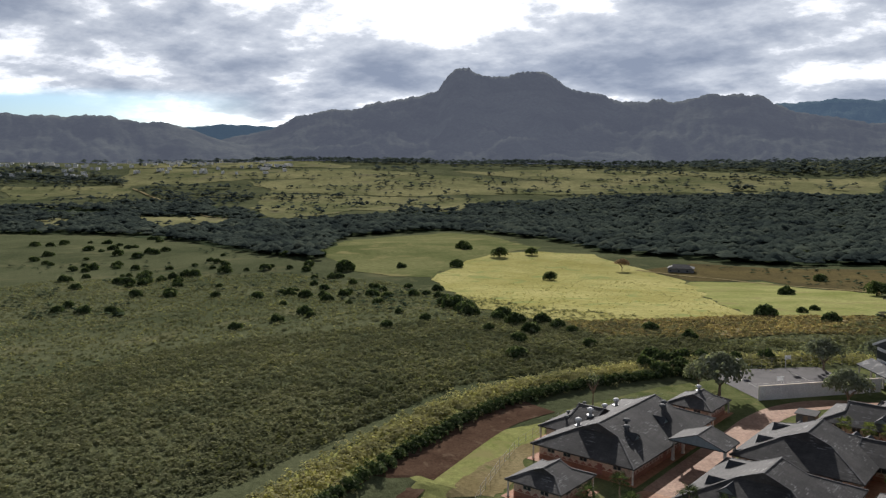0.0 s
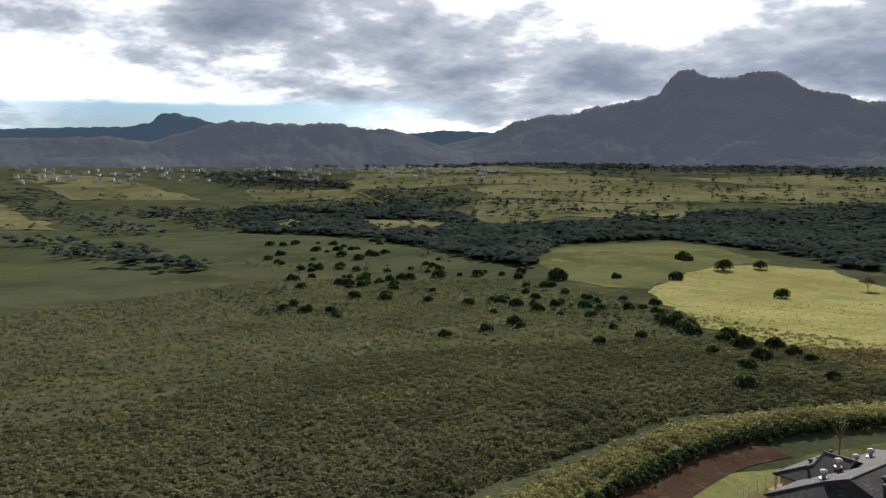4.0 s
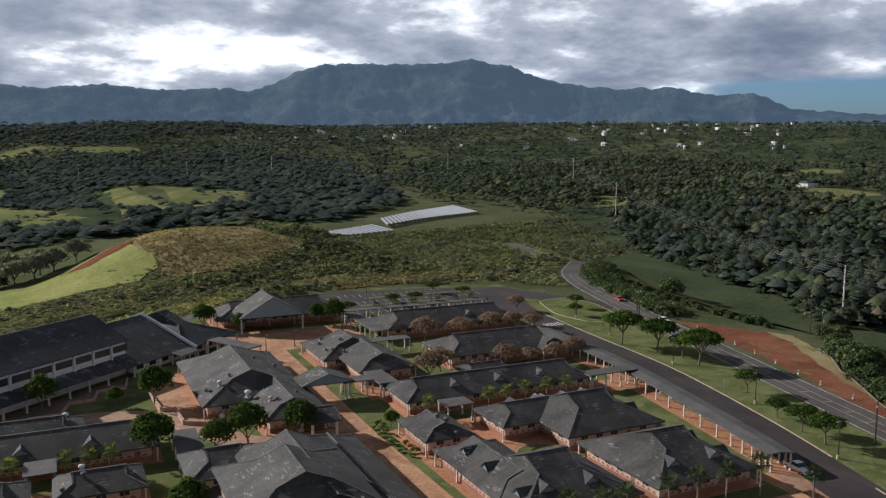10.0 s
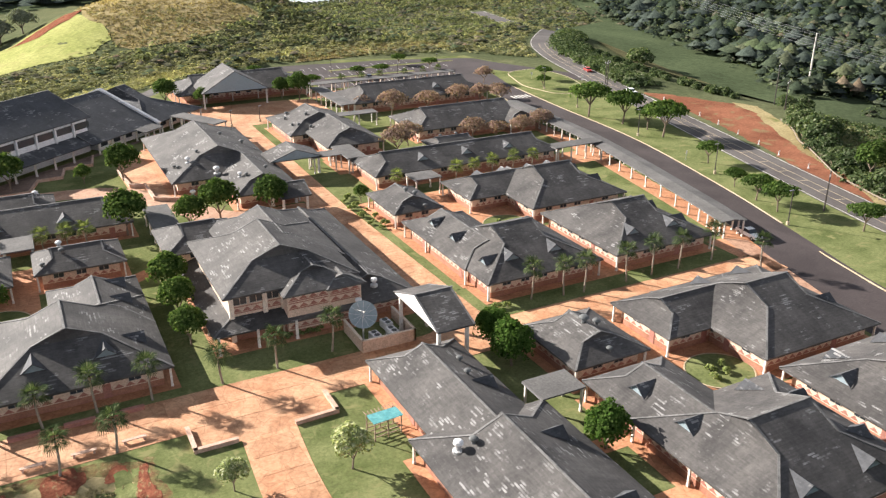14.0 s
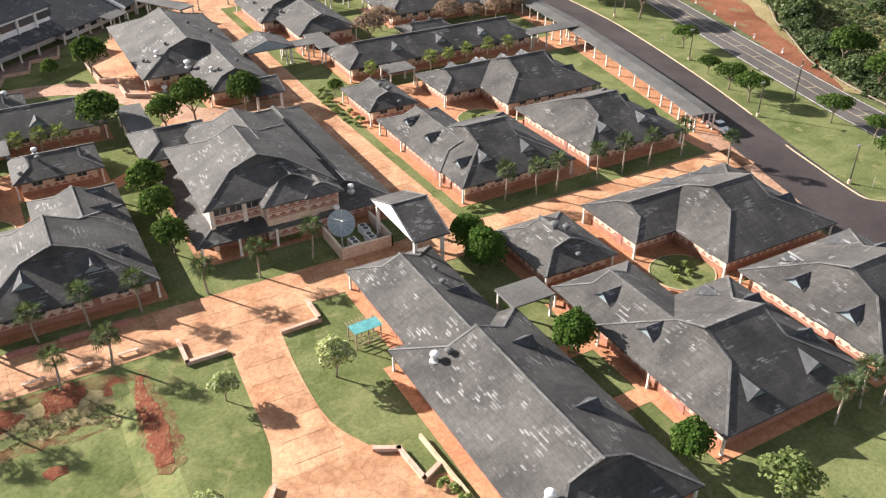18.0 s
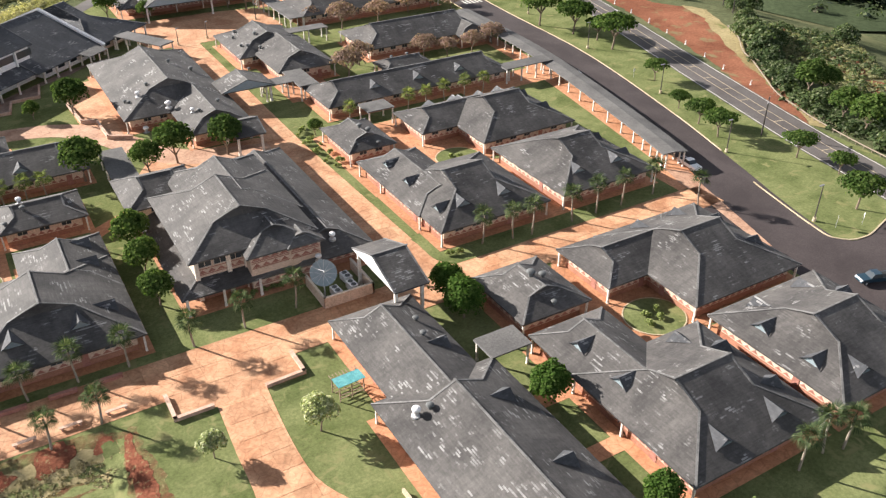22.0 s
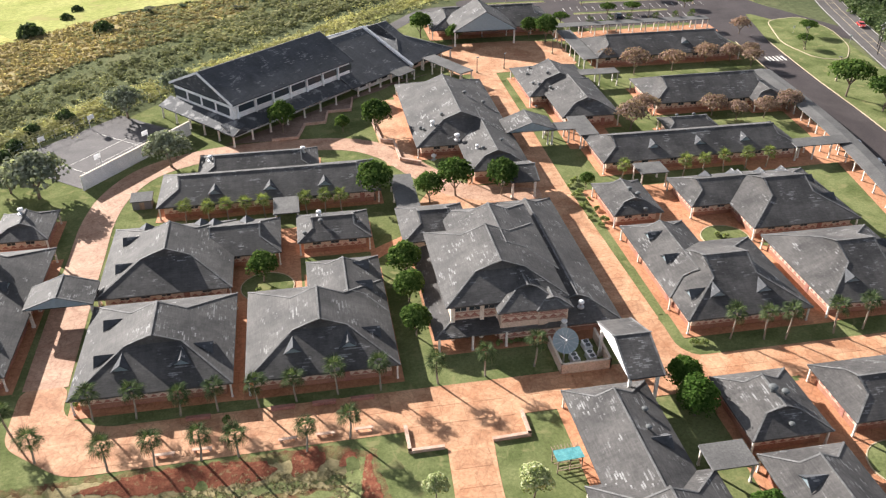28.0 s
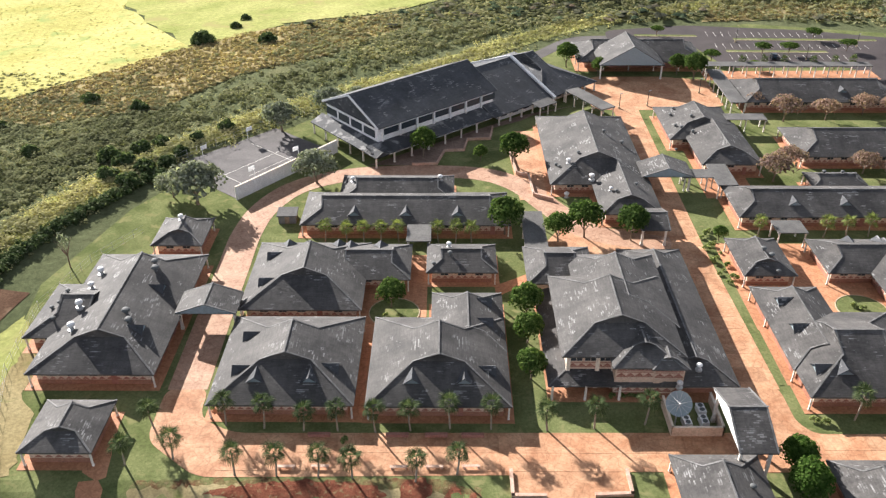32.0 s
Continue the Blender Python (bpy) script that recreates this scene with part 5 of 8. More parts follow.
# the long curved canopy beside the bus lane
def bus_canopy():
    line = curve_through([(110.8, 97.5), (113.8, 110), (119.8, 139), (123.2, 160), (124.8, 180), (125.6, 200)], 5)
    th = tagged(empty("bus_canopy", 110.8, 97.5), "long grey bus-stop canopy on paired pale posts", "canopy")
    for k, (a, b) in enumerate(zip(line, line[1:])):
        a, b = Vector(a), Vector(b)
        t = (b - a).normalized()
        n = Vector((-t.y, t.x))
        bm = bmesh.new()
        for lo, hi, mat_z in ((4.25, 4.5, 0),):
            prof = [(-2.7, 3.25), (0, 3.6), (2.7, 3.25)]
            top = [[bm.verts.new((*(p + n * s - Vector((110.8, 97.5))), z)) for s, z in prof] for p in (a - t * 0.02, b)]
            bot = [[bm.verts.new((*(p + n * s - Vector((110.8, 97.5))), z - 0.2)) for s, z in prof] for p in (a - t * 0.02, b)]
            for i in range(2):
                bm.faces.new((top[0][i], top[1][i], top[1][i + 1], top[0][i + 1]))
                bm.faces.new((bot[0][i + 1], bot[1][i + 1], bot[1][i], bot[0][i]))
            for i in (0, 2):
                bm.faces.new((top[0][i], bot[0][i], bot[1][i], top[1][i]))
            for e in (0, 1):
                bm.faces.new([top[e][0], top[e][1], top[e][2], bot[e][2], bot[e][1], bot[e][0]])
        part("roof", bm, M["membrane"], th)
        for s in (-1.9, 1.9):
            p = a + n * s - Vector((110.8, 97.5))
            share("post", POST, th, Matrix.Translation((p.x, p.y, 0)) @ Matrix.Diagonal((0.75, 0.75, 3.25, 1)))
    return th


bus_canopy()

# ---------------------------------------------------------------- paths, roads and courts
def paved(name, poly, mat, lift, label, category, step=6):
    return drape(name, poly, M[mat], lift, step, category=category, label=label)


ORANGE = "orange stained concrete paving with joints and dirt"
PROMENADE = paved("pavement_promenade", rounded([(-37, 80.6), (8.5, 81.2), (26.2, 81.6), (33.5, 84.0), (33.8, 81), (54.5, 82.4), (106.6, 83.0), (107.6, 90.0), (56.5, 89.8), (54.5, 92.5), (54.5, 101), (46.3, 101), (46.3, 90), (-33.5, 89.6), (-39.6, 93), (-39.6, 100), (-46.6, 100), (-46.4, 88)], 2.6), "pave", 0.075, ORANGE, "pavement")
paved("pavement_plaza", [(8.8, 77.0), (26.2, 77.2), (26.2, 82.2), (8.8, 82.0)], "pave", 0.072, ORANGE, "pavement")
WALK = paved("pavement_walk", curve_through([(14.2, 77.4), (13.6, 68), (13.2, 60), (11.5, 54.4)], 4) + curve_through([(22.5, 54.6), (20.2, 60), (20.0, 68), (20.8, 77.6)], 4), "pave", 0.070, ORANGE, "pavement")
paved("pavement_terrace", [(8.5, 38), (28, 38), (28, 47.5), (25.2, 48), (25, 53), (22.6, 54.8), (11.4, 54.6), (8.8, 52)], "pave", 0.074, ORANGE, "pavement")
STREET = paved("pavement_street", [(46.3, 100), (54.5, 100), (53.6, 145), (54.0, 180), (54.4, 222), (48.0, 222), (46.6, 190), (47.0, 150)], "pave", 0.078, ORANGE, "pavement")
paved("pavement_forecourt", rounded([(42, 219), (58, 219), (80, 222), (80, 243), (66, 246), (46, 246), (38, 238)], 2.0), "pave", 0.082, ORANGE, "pavement")
paved("pavement_lane", ribbon(curve_through([(-43.1, 99.5), (-43.4, 118), (-43.6, 136), (-43.6, 150), (-41.5, 161.5), (-35.5, 171.5), (-24, 177.6), (-8, 179.6), (8, 178.2), (17, 172), (23.5, 161), (31, 150.5), (47, 145.2)], 7), 3.3), "pavelane", 0.080, ORANGE, "pavement")
paved("pavement_yard_north", rounded([(17, 140), (47, 140), (47, 152), (24, 152)], 1.5), "pave", 0.076, ORANGE, "pavement")
paved("pavement_kitchen", [(16.5, 165), (24, 165), (24, 204), (17.5, 204), (15.5, 190)], "pave", 0.079, "pale orange terrace beside the kitchen", "pavement")
paved("pavement_gym", [(-9.2, 183), (-3, 183.4), (-1, 191), (4, 191.4), (5, 198), (11, 198.4), (12, 206), (20, 211), (24, 215), (36, 222), (20, 214.6), (-20, 183)], "paveterrace", 0.068, "dull grey-pink paved terrace between the gymnasium and the stepped wall", "pavement")
for n_link, poly in enumerate(([(-16.2, 112), (-4.2, 112), (-4.2, 141), (-16.2, 141)], [(-14.5, 92), (-13.4, 92), (-13.4, 118), (-14.5, 118)], [(9, 126), (15.5, 131), (15.5, 134), (9, 130)], [(55, 57), (79, 57), (79, 81.5), (55, 81.5)], [(56, 116), (83, 116), (83, 146), (56, 146)], [(75, 94), (83, 94), (83, 118), (75, 118)], [(70, 84), (84, 84), (84, 58), (70, 58)], [(105, 90), (112, 90), (113, 98), (105, 98)], [(96, 148), (124, 149), (126, 158), (96, 157)], [(47.4, 56), (53, 56), (53, 58.6), (47.4, 58.6)], [(47.4, 45.5), (53, 45.5), (53, 48), (47.4, 48)], [(60, 166), (72, 166), (72, 178), (60, 178)], [(-50, 80.8), (-52, 94), (-55, 94), (-53.5, 78), (-51, 71), (-49, 71)], [(80, 243), (135, 244), (135, 252), (80, 251)])):
    paved("pavement_link", poly, "walk", 0.050 + 0.0012 * n_link, "rust-coloured concrete walkway", "pavement")
for n, (x, y, w, d, *_) in enumerate(BLOCKS):
    paved("pavement_apron", [(x - w / 2 - 0.5, y - d / 2 - 0.5), (x + w / 2 + 0.5, y - d / 2 - 0.5), (x + w / 2 + 0.5, y + d / 2 + 0.5), (x - w / 2 - 0.5, y + d / 2 + 0.5)], "walk", 0.088 + 0.0011 * n, "rust-coloured concrete walk under the eaves", "pavement", 40)
paved("pavement_apron", [(16, 96.8), (46.6, 96.8), (46.6, 139.2), (16, 139.2)], "walk", 0.084, "rust-coloured concrete walk under the eaves", "pavement", 40)
paved("pavement_bus", ribbon(curve_through([(110.9, 95), (113.7, 110), (118.8, 139), (121.8, 160), (123.4, 180), (124.2, 200)], 6), 2.4), "walk", 0.09, "rust-coloured concrete walk under the bus canopy", "pavement")

paved("pavement_kerbside", [(109, 98), (112.2, 95), (110.2, 89), (108.8, 84), (106.8, 77), (104.2, 68), (102.8, 68), (104.6, 77), (106.2, 84), (107.2, 92)], "pavelane", 0.104, "worn concrete walk along the bus lane", "pavement")


def disc(x, y, rx, ry, n=28):
    return [(x + rx * math.cos(6.2832 * k / n), y + ry * math.sin(6.2832 * k / n)) for k in range(n)]


for x, y, rx, ry in ((74.2, 63.4, 4.6, 4.3), (-10.2, 121.0, 4.6, 4.4), (77.5, 122.5, 4.6, 4.4), (-20, 121, 0.4, 0.4)):
    drape("lawn_garden", disc(x, y, rx, ry), M["lawn"], 0.15, 10, category="lawn", label="small round lawn with a planting bed")
    bm = bmesh.new()
    o = disc(x, y, rx + 0.18, ry + 0.18)
    i = disc(x, y, rx, ry)
    for k in range(len(o)):
        a, b = k, (k + 1) % len(o)
        for q in ([(*o[a], 0.2), (*o[b], 0.2), (*i[b], 0.2), (*i[a], 0.2)], [(*o[a], 0.05), (*o[b], 0.05), (*o[b], 0.2), (*o[a], 0.2)]):
            bm.faces.new([bm.verts.new(p) for p in q])
    tagged(obj("kerb_garden", bm, M["kerb"]), "low concrete kerb round the lawn", "kerb", kind="structure")
# lawn strips beside the street
drape("lawn_strip", [(54.8, 101), (55.6, 101), (55.4, 131), (54.6, 131)], M["lawn"], 0.10, 10, category="lawn", label="narrow grass strip beside the street")
drape("lawn_strip", [(55.0, 184), (58.0, 186), (57.0, 214), (54.4, 214)], M["lawn"], 0.10, 10, category="lawn", label="narrow grass strip beside the street")
drape("lawn_strip", [(-38.6, 95), (-37.6, 95), (-37.6, 134), (-38.8, 140)], M["lawn"], 0.095, 10, category="lawn", label="narrow grass strip beside the lane")

# bus lane, parking and the road
DRIVE = curve_through([(97, -60), (101, 0), (106, 40), (111.5, 72), (117.8, 94), (125.2, 120), (133.8, 160), (137.2, 200), (140.5, 232)], 8)
drape("road_bus_lane", ribbon(DRIVE, 5.2), M["asphalt"], 0.06, 12, category="road", label="dark asphalt bus lane")
drape("road_turnaround", [(103, 40), (112, 40), (120, 61), (117, 62.4), (114.6, 65), (116, 72), (119, 84), (112, 92), (105, 84), (101.5, 82), (101, 60)], M["asphalt"], 0.063, 12, category="road", label="dark asphalt turning area")
drape("road_side", [(111, 50), (124, 53), (136, 58), (138, 68), (130, 64.5), (121, 62), (112, 62)], M["asphalt"], 0.058, 12, category="road", label="asphalt side road")
drape("road_parking", rounded([(56, 276), (84, 276), (90, 254), (130, 255), (135.5, 228), (145, 228), (153, 262), (176, 222), (181, 232), (163, 272), (160, 284), (130, 293), (86, 298), (56, 292)], 4), M["asphalt"], 0.064, 12, category="road", label="dark asphalt car park")
drape("road_rear", ribbon(curve_through([(58, 284), (44, 282), (33, 270), (24, 258)], 6), 2.6), M["asphalt2"], 0.061, 10, category="road", label="asphalt service road behind the gymnasium")
ROAD = curve_through([(112, -60), (124, 10), (135, 50), (141, 76), (144, 92), (149.5, 115), (157, 145), (165, 176), (173, 208), (182, 242), (192, 275), (206, 304), (232, 335), (254, 362), (268, 400), (285, 500)], 8)
drape("road_main", ribbon(ROAD, 5.0), M["asphalt2"], 0.12, 14, category="road", label="grey two-lane road with a hatched median")
drape("ground_red_shoulder", rough_edge([(178, 204), (184, 196), (193, 175), (189, 164), (178, 147), (165, 121), (155, 102), (150.5, 98), (156, 121), (165.5, 148), (172.5, 172)], 2.5, 1.6), M["reddust"], 0.10, 10, category="bare earth", label="bare red earth shoulder beside the road", uneven=True)
drape("lawn_island", rounded([(149, 229), (152, 214), (160, 211), (168, 222), (172, 238), (170, 254), (156, 252)], 5), M["lawn"], 0.16, 10, category="lawn", label="grass traffic island")


RAIL = curve_through([(188, 156), (182.6, 147.3), (174.6, 138.2), (171.3, 132.3), (164.5, 122.5), (158.2, 113.1), (155.4, 105.2), (153.2, 98.9), (150.9, 88.6), (149.2, 78), (147.4, 66), (145, 54)], 5)
SLOPE_E = [(192, 152), (206, 151), (214, 131), (192, 108), (176, 92), (167, 74), (160, 60), (153, 60), (160, 84), (168, 104), (180, 126)]
drape("ground_slope", rough_edge(SLOPE_E, 3, 2.0), M["valleygrass"], 0.05, 5, category="grass", label="rough dry grass slope behind the guard rail", uneven=True)
drape("ground_verge", rough_edge([(193, 180), (196, 172), (186, 152), (173, 133), (160, 114), (152.5, 94), (150, 98), (153.5, 101), (163, 121), (176, 146), (188, 165)], 2, 1.2, 3.0), M["dry"], 0.16, 5, category="grass", label="strip of dry grass between the red shoulder and the guard rail", uneven=True)
for patch in ([(196, 152), (206, 153), (208, 146), (199, 143)], [(186, 122), (194, 128), (201, 120), (190, 110), (183, 113)], [(178, 104), (186, 110), (188, 104), (180, 97)]):
    drape("ground_red_patch", rough_edge(patch, 1.2, 1.2, patch[0][0]), M["reddust"], 0.14, 4, category="bare earth", label="bare red earth on the rough slope", uneven=True)


def strip_on(name, line, half, mat, lift, label, category, kind="structure"):
    return drape(name, ribbon(line, half), M[mat], lift, 14, category=category, label=label, kind=kind)


def offset_line(line, off):
    out = []
    for k, p in enumerate(line):
        a, b = Vector(line[max(k - 1, 0)]), Vector(line[min(k + 1, len(line) - 1)])
        t = (b - a).normalized()
        out.append((p[0] - t.y * off, p[1] + t.x * off))
    return out


for off in (-4.6, 4.6):
    strip_on("road_edge_line", offset_line(ROAD, off), 0.09, "line", 0.15, "white road edge line", "road marking")
for off in (-1.3, 1.3):
    strip_on("road_median_line", offset_line(ROAD[16:88], off), 0.08, "kerb", 0.15, "yellow road centre line", "road marking")
for k in range(26, 86, 2):
    a, b = offset_line(ROAD, -1.25)[k], offset_line(ROAD, 1.25)[k]
    drape("road_hatch", ribbon([a, b], 0.10), M["kerb"], 0.152, 20, category="road marking", label="yellow hatch bar in the median")


def kerb(line, name="kerb", half=0.13, h=0.17, mat="kerb", label="pale concrete kerb"):
    bm = bmesh.new()
    L, R = offset_line(line, half), offset_line(line, -half)
    rows = []
    for l, r in zip(L, R):
        zl = ground_z(*l)
        rows.append([bm.verts.new((*l, zl)), bm.verts.new((*l, zl + h)), bm.verts.new((*r, zl + h)), bm.verts.new((*r, zl))])
    for a, b in zip(rows, rows[1:]):
        for i in range(3):
            bm.faces.new((a[i], b[i], b[i + 1], a[i + 1]))
    bmesh.ops.recalc_face_normals(bm, faces=bm.faces[:])
    return tagged(obj(name, bm, M[mat]), label, "kerb", kind="structure")


kerb(offset_line(DRIVE[34:], -5.3))
kerb(offset_line(DRIVE[34:], 5.3))
isl = rounded([(149, 229), (152, 214), (160, 211), (168, 222), (172, 238), (170, 254), (156, 252)], 5)
kerb(isl + isl[:1])
kerb(rounded([(121.3, 91), (119, 84), (116, 72), (114.6, 65), (117, 62.4), (121, 62), (130, 64.5), (134, 67)], 1.5, 3)[4:-4])
for x0, x1, y in ((94, 128, 270.5), (66, 88, 287), (100, 150, 283)):
    drape("lawn_island", rounded([(x0, y - 0.9), (x1, y - 1.5), (x1, y + 0.3), (x0, y + 0.9)], 0.8), M["lawn"], 0.16, 10, category="lawn", label="grass strip in the car park")
    kerb([(x0, y - 0.95), (x1, y - 1.55)])
for row_y, x0, n in ((258.5, 94, 14), (264.8, 94, 15), (276, 92, 20), (288.5, 92, 16)):
    for k in range(n):
        x = x0 + 2.7 * k
        drape("stall_line", ribbon([(x, row_y - 2.4 - 0.05 * k), (x + 0.3, row_y + 2.2 - 0.05 * k)], 0.06), M["line"], 0.09, 20, category="road marking", label="white parking stall line")
for k in range(5):
    drape("crossing_bar", ribbon([(137.0 + 1.3 * k, 214.0), (137.2 + 1.3 * k, 218.0)], 0.3), M["line"], 0.09, 20, category="road marking", label="white crossing bar")

# ball court with its white wall
COURT = [(-49, 165), (-29, 190.5), (-47, 205), (-69, 181)]
drape("court", COURT, M["court"], 0.11, 8, category="ball court", label="worn grey asphalt ball court")
for a, b in (((-46.5, 170.2), (-63, 183.6)), ((-36.8, 183.0), (-53.2, 196.4)), ((-48.6, 176.8), (-36.5, 192)), ((-55, 176.8), (-43.5, 191))):
    drape("court_line", ribbon([a, b], 0.06), M["line"], 0.13, 30, category="court marking", label="faded white court line")


def wall_along(name, pts, h, t, mat, label, cap=None, base=None):
    th = tagged(empty(name, *pts[0], base if base is not None else ground_z(*pts[0])), label, "wall")
    for a, b in zip(pts, pts[1:]):
        a2, b2 = Vector(a), Vector(b)
        ang = math.degrees(math.atan2(b2.y - a2.y, b2.x - a2.x))
        n = (b2 - a2).length
        m = pose(a[0] - pts[0][0], a[1] - pts[0][1], 0, 0, 0, ang)
        bm = bmesh.new()
        box(bm, -t / 2, -t / 2, 0, n + t / 2, t / 2, h)
        share("panel", mesh_of("panel", bm, M[mat]), th, m)
        if cap:
            bm = bmesh.new()
            box(bm, -t / 2 - 0.06, -t / 2 - 0.06, h, n + t / 2 + 0.06, t / 2 + 0.06, h + 0.09)
            share("coping", mesh_of("coping", bm, M[cap]), th, m)
    return th


wall_along("court_wall", [(-48.9, 164.8), (-28.8, 190.4)], 3.4, 0.35, "white", "long white plastered wall beside the court", "cream")
wall_along("planter_wall", [(9.0, 81.8), (9.0, 77.2), (13.6, 77.2)], 0.5, 0.4, "benchpaint", "low pink concrete seat wall at the plaza", "benchpaint")
wall_along("planter_wall", [(20.9, 77.4), (26.0, 77.6), (26.0, 82.0)], 0.5, 0.4, "benchpaint", "low pink concrete seat wall at the plaza", "benchpaint")
wall_along("planter_wall", [(9.4, 50.6), (11.6, 53.9)], 0.5, 0.4, "benchpaint", "low pink concrete seat wall at the lower terrace", "benchpaint")
wall_along("planter_wall", [(22.6, 53.8), (24.8, 52.6), (25.2, 47.6), (27.4, 48.6)], 0.5, 0.4, "benchpaint", "low pink concrete seat wall at the lower terrace", "benchpaint")
wall_along("retaining_wall", [(27.6, 53), (28.4, 36)], 0.7, 0.3, "kerb", "grey concrete retaining wall along the building")
wall_along("terrace_wall", [(-9, 183), (-3, 183.4), (-1, 191), (4, 191.4), (5, 198), (11, 198.4), (12, 206)], 0.6, 0.35, "benchpaint", "stepped low pink wall beside the gymnasium", "benchpaint")
wall_along("terrace_wall", [(15.6, 190), (16.6, 178), (19.4, 177), (19.8, 167), (24, 164.6)], 0.8, 0.35, "benchpaint", "stepped pink wall of the kitchen terrace", "benchpaint")
wall_along("equipment_wall", [(34.2, 96.2), (34.2, 89.3), (42.0, 89.3), (42.0, 97)], 1.9, 0.25, "wall", "pink wall round the machinery yard", "cream")

# red bank and gully below the promenade
for poly in ([(-46, 79.8), (-30, 80.3), (-8, 80.5), (1, 80.2), (3, 77), (1.2, 72), (-3, 71.6), (-9, 72.4), (-28, 73), (-46, 73.4)], [(1.2, 79), (4.9, 78.6), (4.6, 75), (5.4, 71), (5.4, 66), (4.8, 61.4), (1.4, 61.8), (1.0, 66), (1.2, 71)]):
    drape("ground_worn_bank", rough_edge(poly, 0.7, 0.9, poly[0][0]), M["mottled"], 0.042, 1.0, category="bank", label="worn grass mottled with bare red earth", uneven=True)
drape("ground_red_gully", rough_edge([(2.9, 78.2), (3.9, 77.8), (3.5, 75.4), (4.4, 71), (4.4, 66.5), (3.8, 62.4), (2.2, 62.6), (1.9, 66), (2.2, 70), (2.0, 74)], 0.6, 0.5), M["redsoil"], 0.08, 0.8, category="bare earth", label="narrow gully of bare red earth in the lawn", uneven=True)
for poly in ([(-7.4, 78.0), (-6, 80.4), (-4, 80.8), (-2.6, 79.6), (-2.4, 77.4), (-5, 76.2), (-7, 76.6)], [(-1, 77.0), (0.4, 78.6), (2.2, 79.0), (1.6, 77.6), (0, 76.4)], [(-36, 77.8), (-28, 79.6), (-21, 80.2), (-10.6, 79.2), (-8.3, 77.3), (-12, 76.2), (-21, 76.4), (-28, 76.5)], [(-9, 68.8), (-6.2, 69.2), (-5.8, 67.6), (-8, 67.2)]):
    drape("ground_red_patch", rough_edge(rounded(poly, 1.2, 3), 0.5, 0.7, poly[0][0]), M["redsoil"], 0.075, 0.8, category="bare earth", label="bare red earth patch on the grass bank", uneven=True)
drape("ground_bank_grass", rough_edge([(-46, 78.6), (-34, 79.4), (-20, 78.6), (-9, 78.8), (-5, 77.4), (1, 78), (2, 76), (1, 73), (-0.5, 71.5), (-3, 74), (-7, 74), (-14, 73.6), (-28, 74.6), (-46, 75)], 0.8, 0.9), M["dry"], 0.055, 1.0, category="bank", label="dry grass bank with dead stalks", uneven=True)
YARD = [(-79, 60), (-81, 72), (-83, 90), (-84, 106), (-79, 120), (-74, 112), (-74, 100), (-72, 83), (-70, 70), (-70, 60)]
YARD_EARTH = [(-72, 77), (-74.5, 91), (-74.5, 100), (-74.5, 109), (-70.5, 108), (-70, 98), (-66, 94), (-65, 87), (-64, 81)]
drape("lawn_yard", rough_edge(YARD, 1.5, 0.8, 4.4), M["bankgrass"], 0.08, 3, category="lawn", label="bright yellow-green rough grass beside the workshop", uneven=True)
drape("ground_yard", rough_edge(YARD_EARTH, 1.2, 0.8, 6.1), M["dry"], 0.085, 3, category="bare earth", label="dry brown fenced yard beside the workshop", uneven=True)
# dirt track outside the campus hedge
drape("road_dirt_track", ribbon(curve_through([(-66, 20), (-76, 55), (-83, 85), (-88, 112), (-86, 128)], 6), 5.2), M["mud"], 0.10, 8, category="track", label="muddy brown track along the hedge")
drape("road_far_track", ribbon(curve_through([(-250, 508), (-215, 500), (-180, 500), (-130, 478), (-80, 430)], 6), 1.4), M["dry"], 0.5, 20, category="track", label="red dirt track at the farm shed")
drape("road_valley", ribbon(curve_through([(-860, 690), (-908, 714), (-1039, 765), (-1078, 730), (-1319, 815), (-1575, 893)], 8), 3.0), M["dry"], 1.2, 40, category="road", label="pale country road across the plain")

# ---------------------------------------------------------------- plants
rng = np.random.default_rng(42)


def crown_mesh(name, mat, r, h, lumps, per, leaf, seed, low=0.0):
    g = np.random.default_rng(seed)
    blobs = []
    for k in range(lumps):
        a = 6.2832 * k / lumps * 1.618 * 2
        q = math.sqrt((k + 0.5) / lumps) * 0.72
        zz = low + h * (0.35 + 0.5 * (1 - q) * g.uniform(0.6, 1.1))
        s = g.uniform(0.36, 0.52)
        blobs.append((r * q * math.cos(a), r * q * math.sin(a), zz, r * s, h * s * 0.8))
    c, n, s = leaf_blobs(g, blobs, per, leaf)
    return quads_mesh(name, c, n, s, mat, g)


def trunk_mesh(name, height, r, spread, seed, limbs=4, mat="trunk"):
    g = np.random.default_rng(seed)
    bm = bmesh.new()
    lean = Vector((g.uniform(-0.06, 0.06), g.uniform(-0.06, 0.06), 0)) * height
    mid = Vector((0, 0, height * 0.5)) + lean
    tube(bm, (0, 0, 0), mid, r, r * 0.75)
    for k in range(limbs):
        a = 6.2832 * k / limbs + g.uniform(-0.4, 0.4)
        tip = Vector((math.cos(a) * spread, math.sin(a) * spread, height * g.uniform(0.95, 1.2)))
        elbow = mid.lerp(tip, 0.5) + Vector((0, 0, height * 0.05))
        tube(bm, mid - Vector((0, 0, 0.1)), elbow, r * 0.6, r * 0.4, 6)
        tube(bm, elbow, tip, r * 0.4, r * 0.14, 6)
    return mesh_of(name, bm, M[mat])


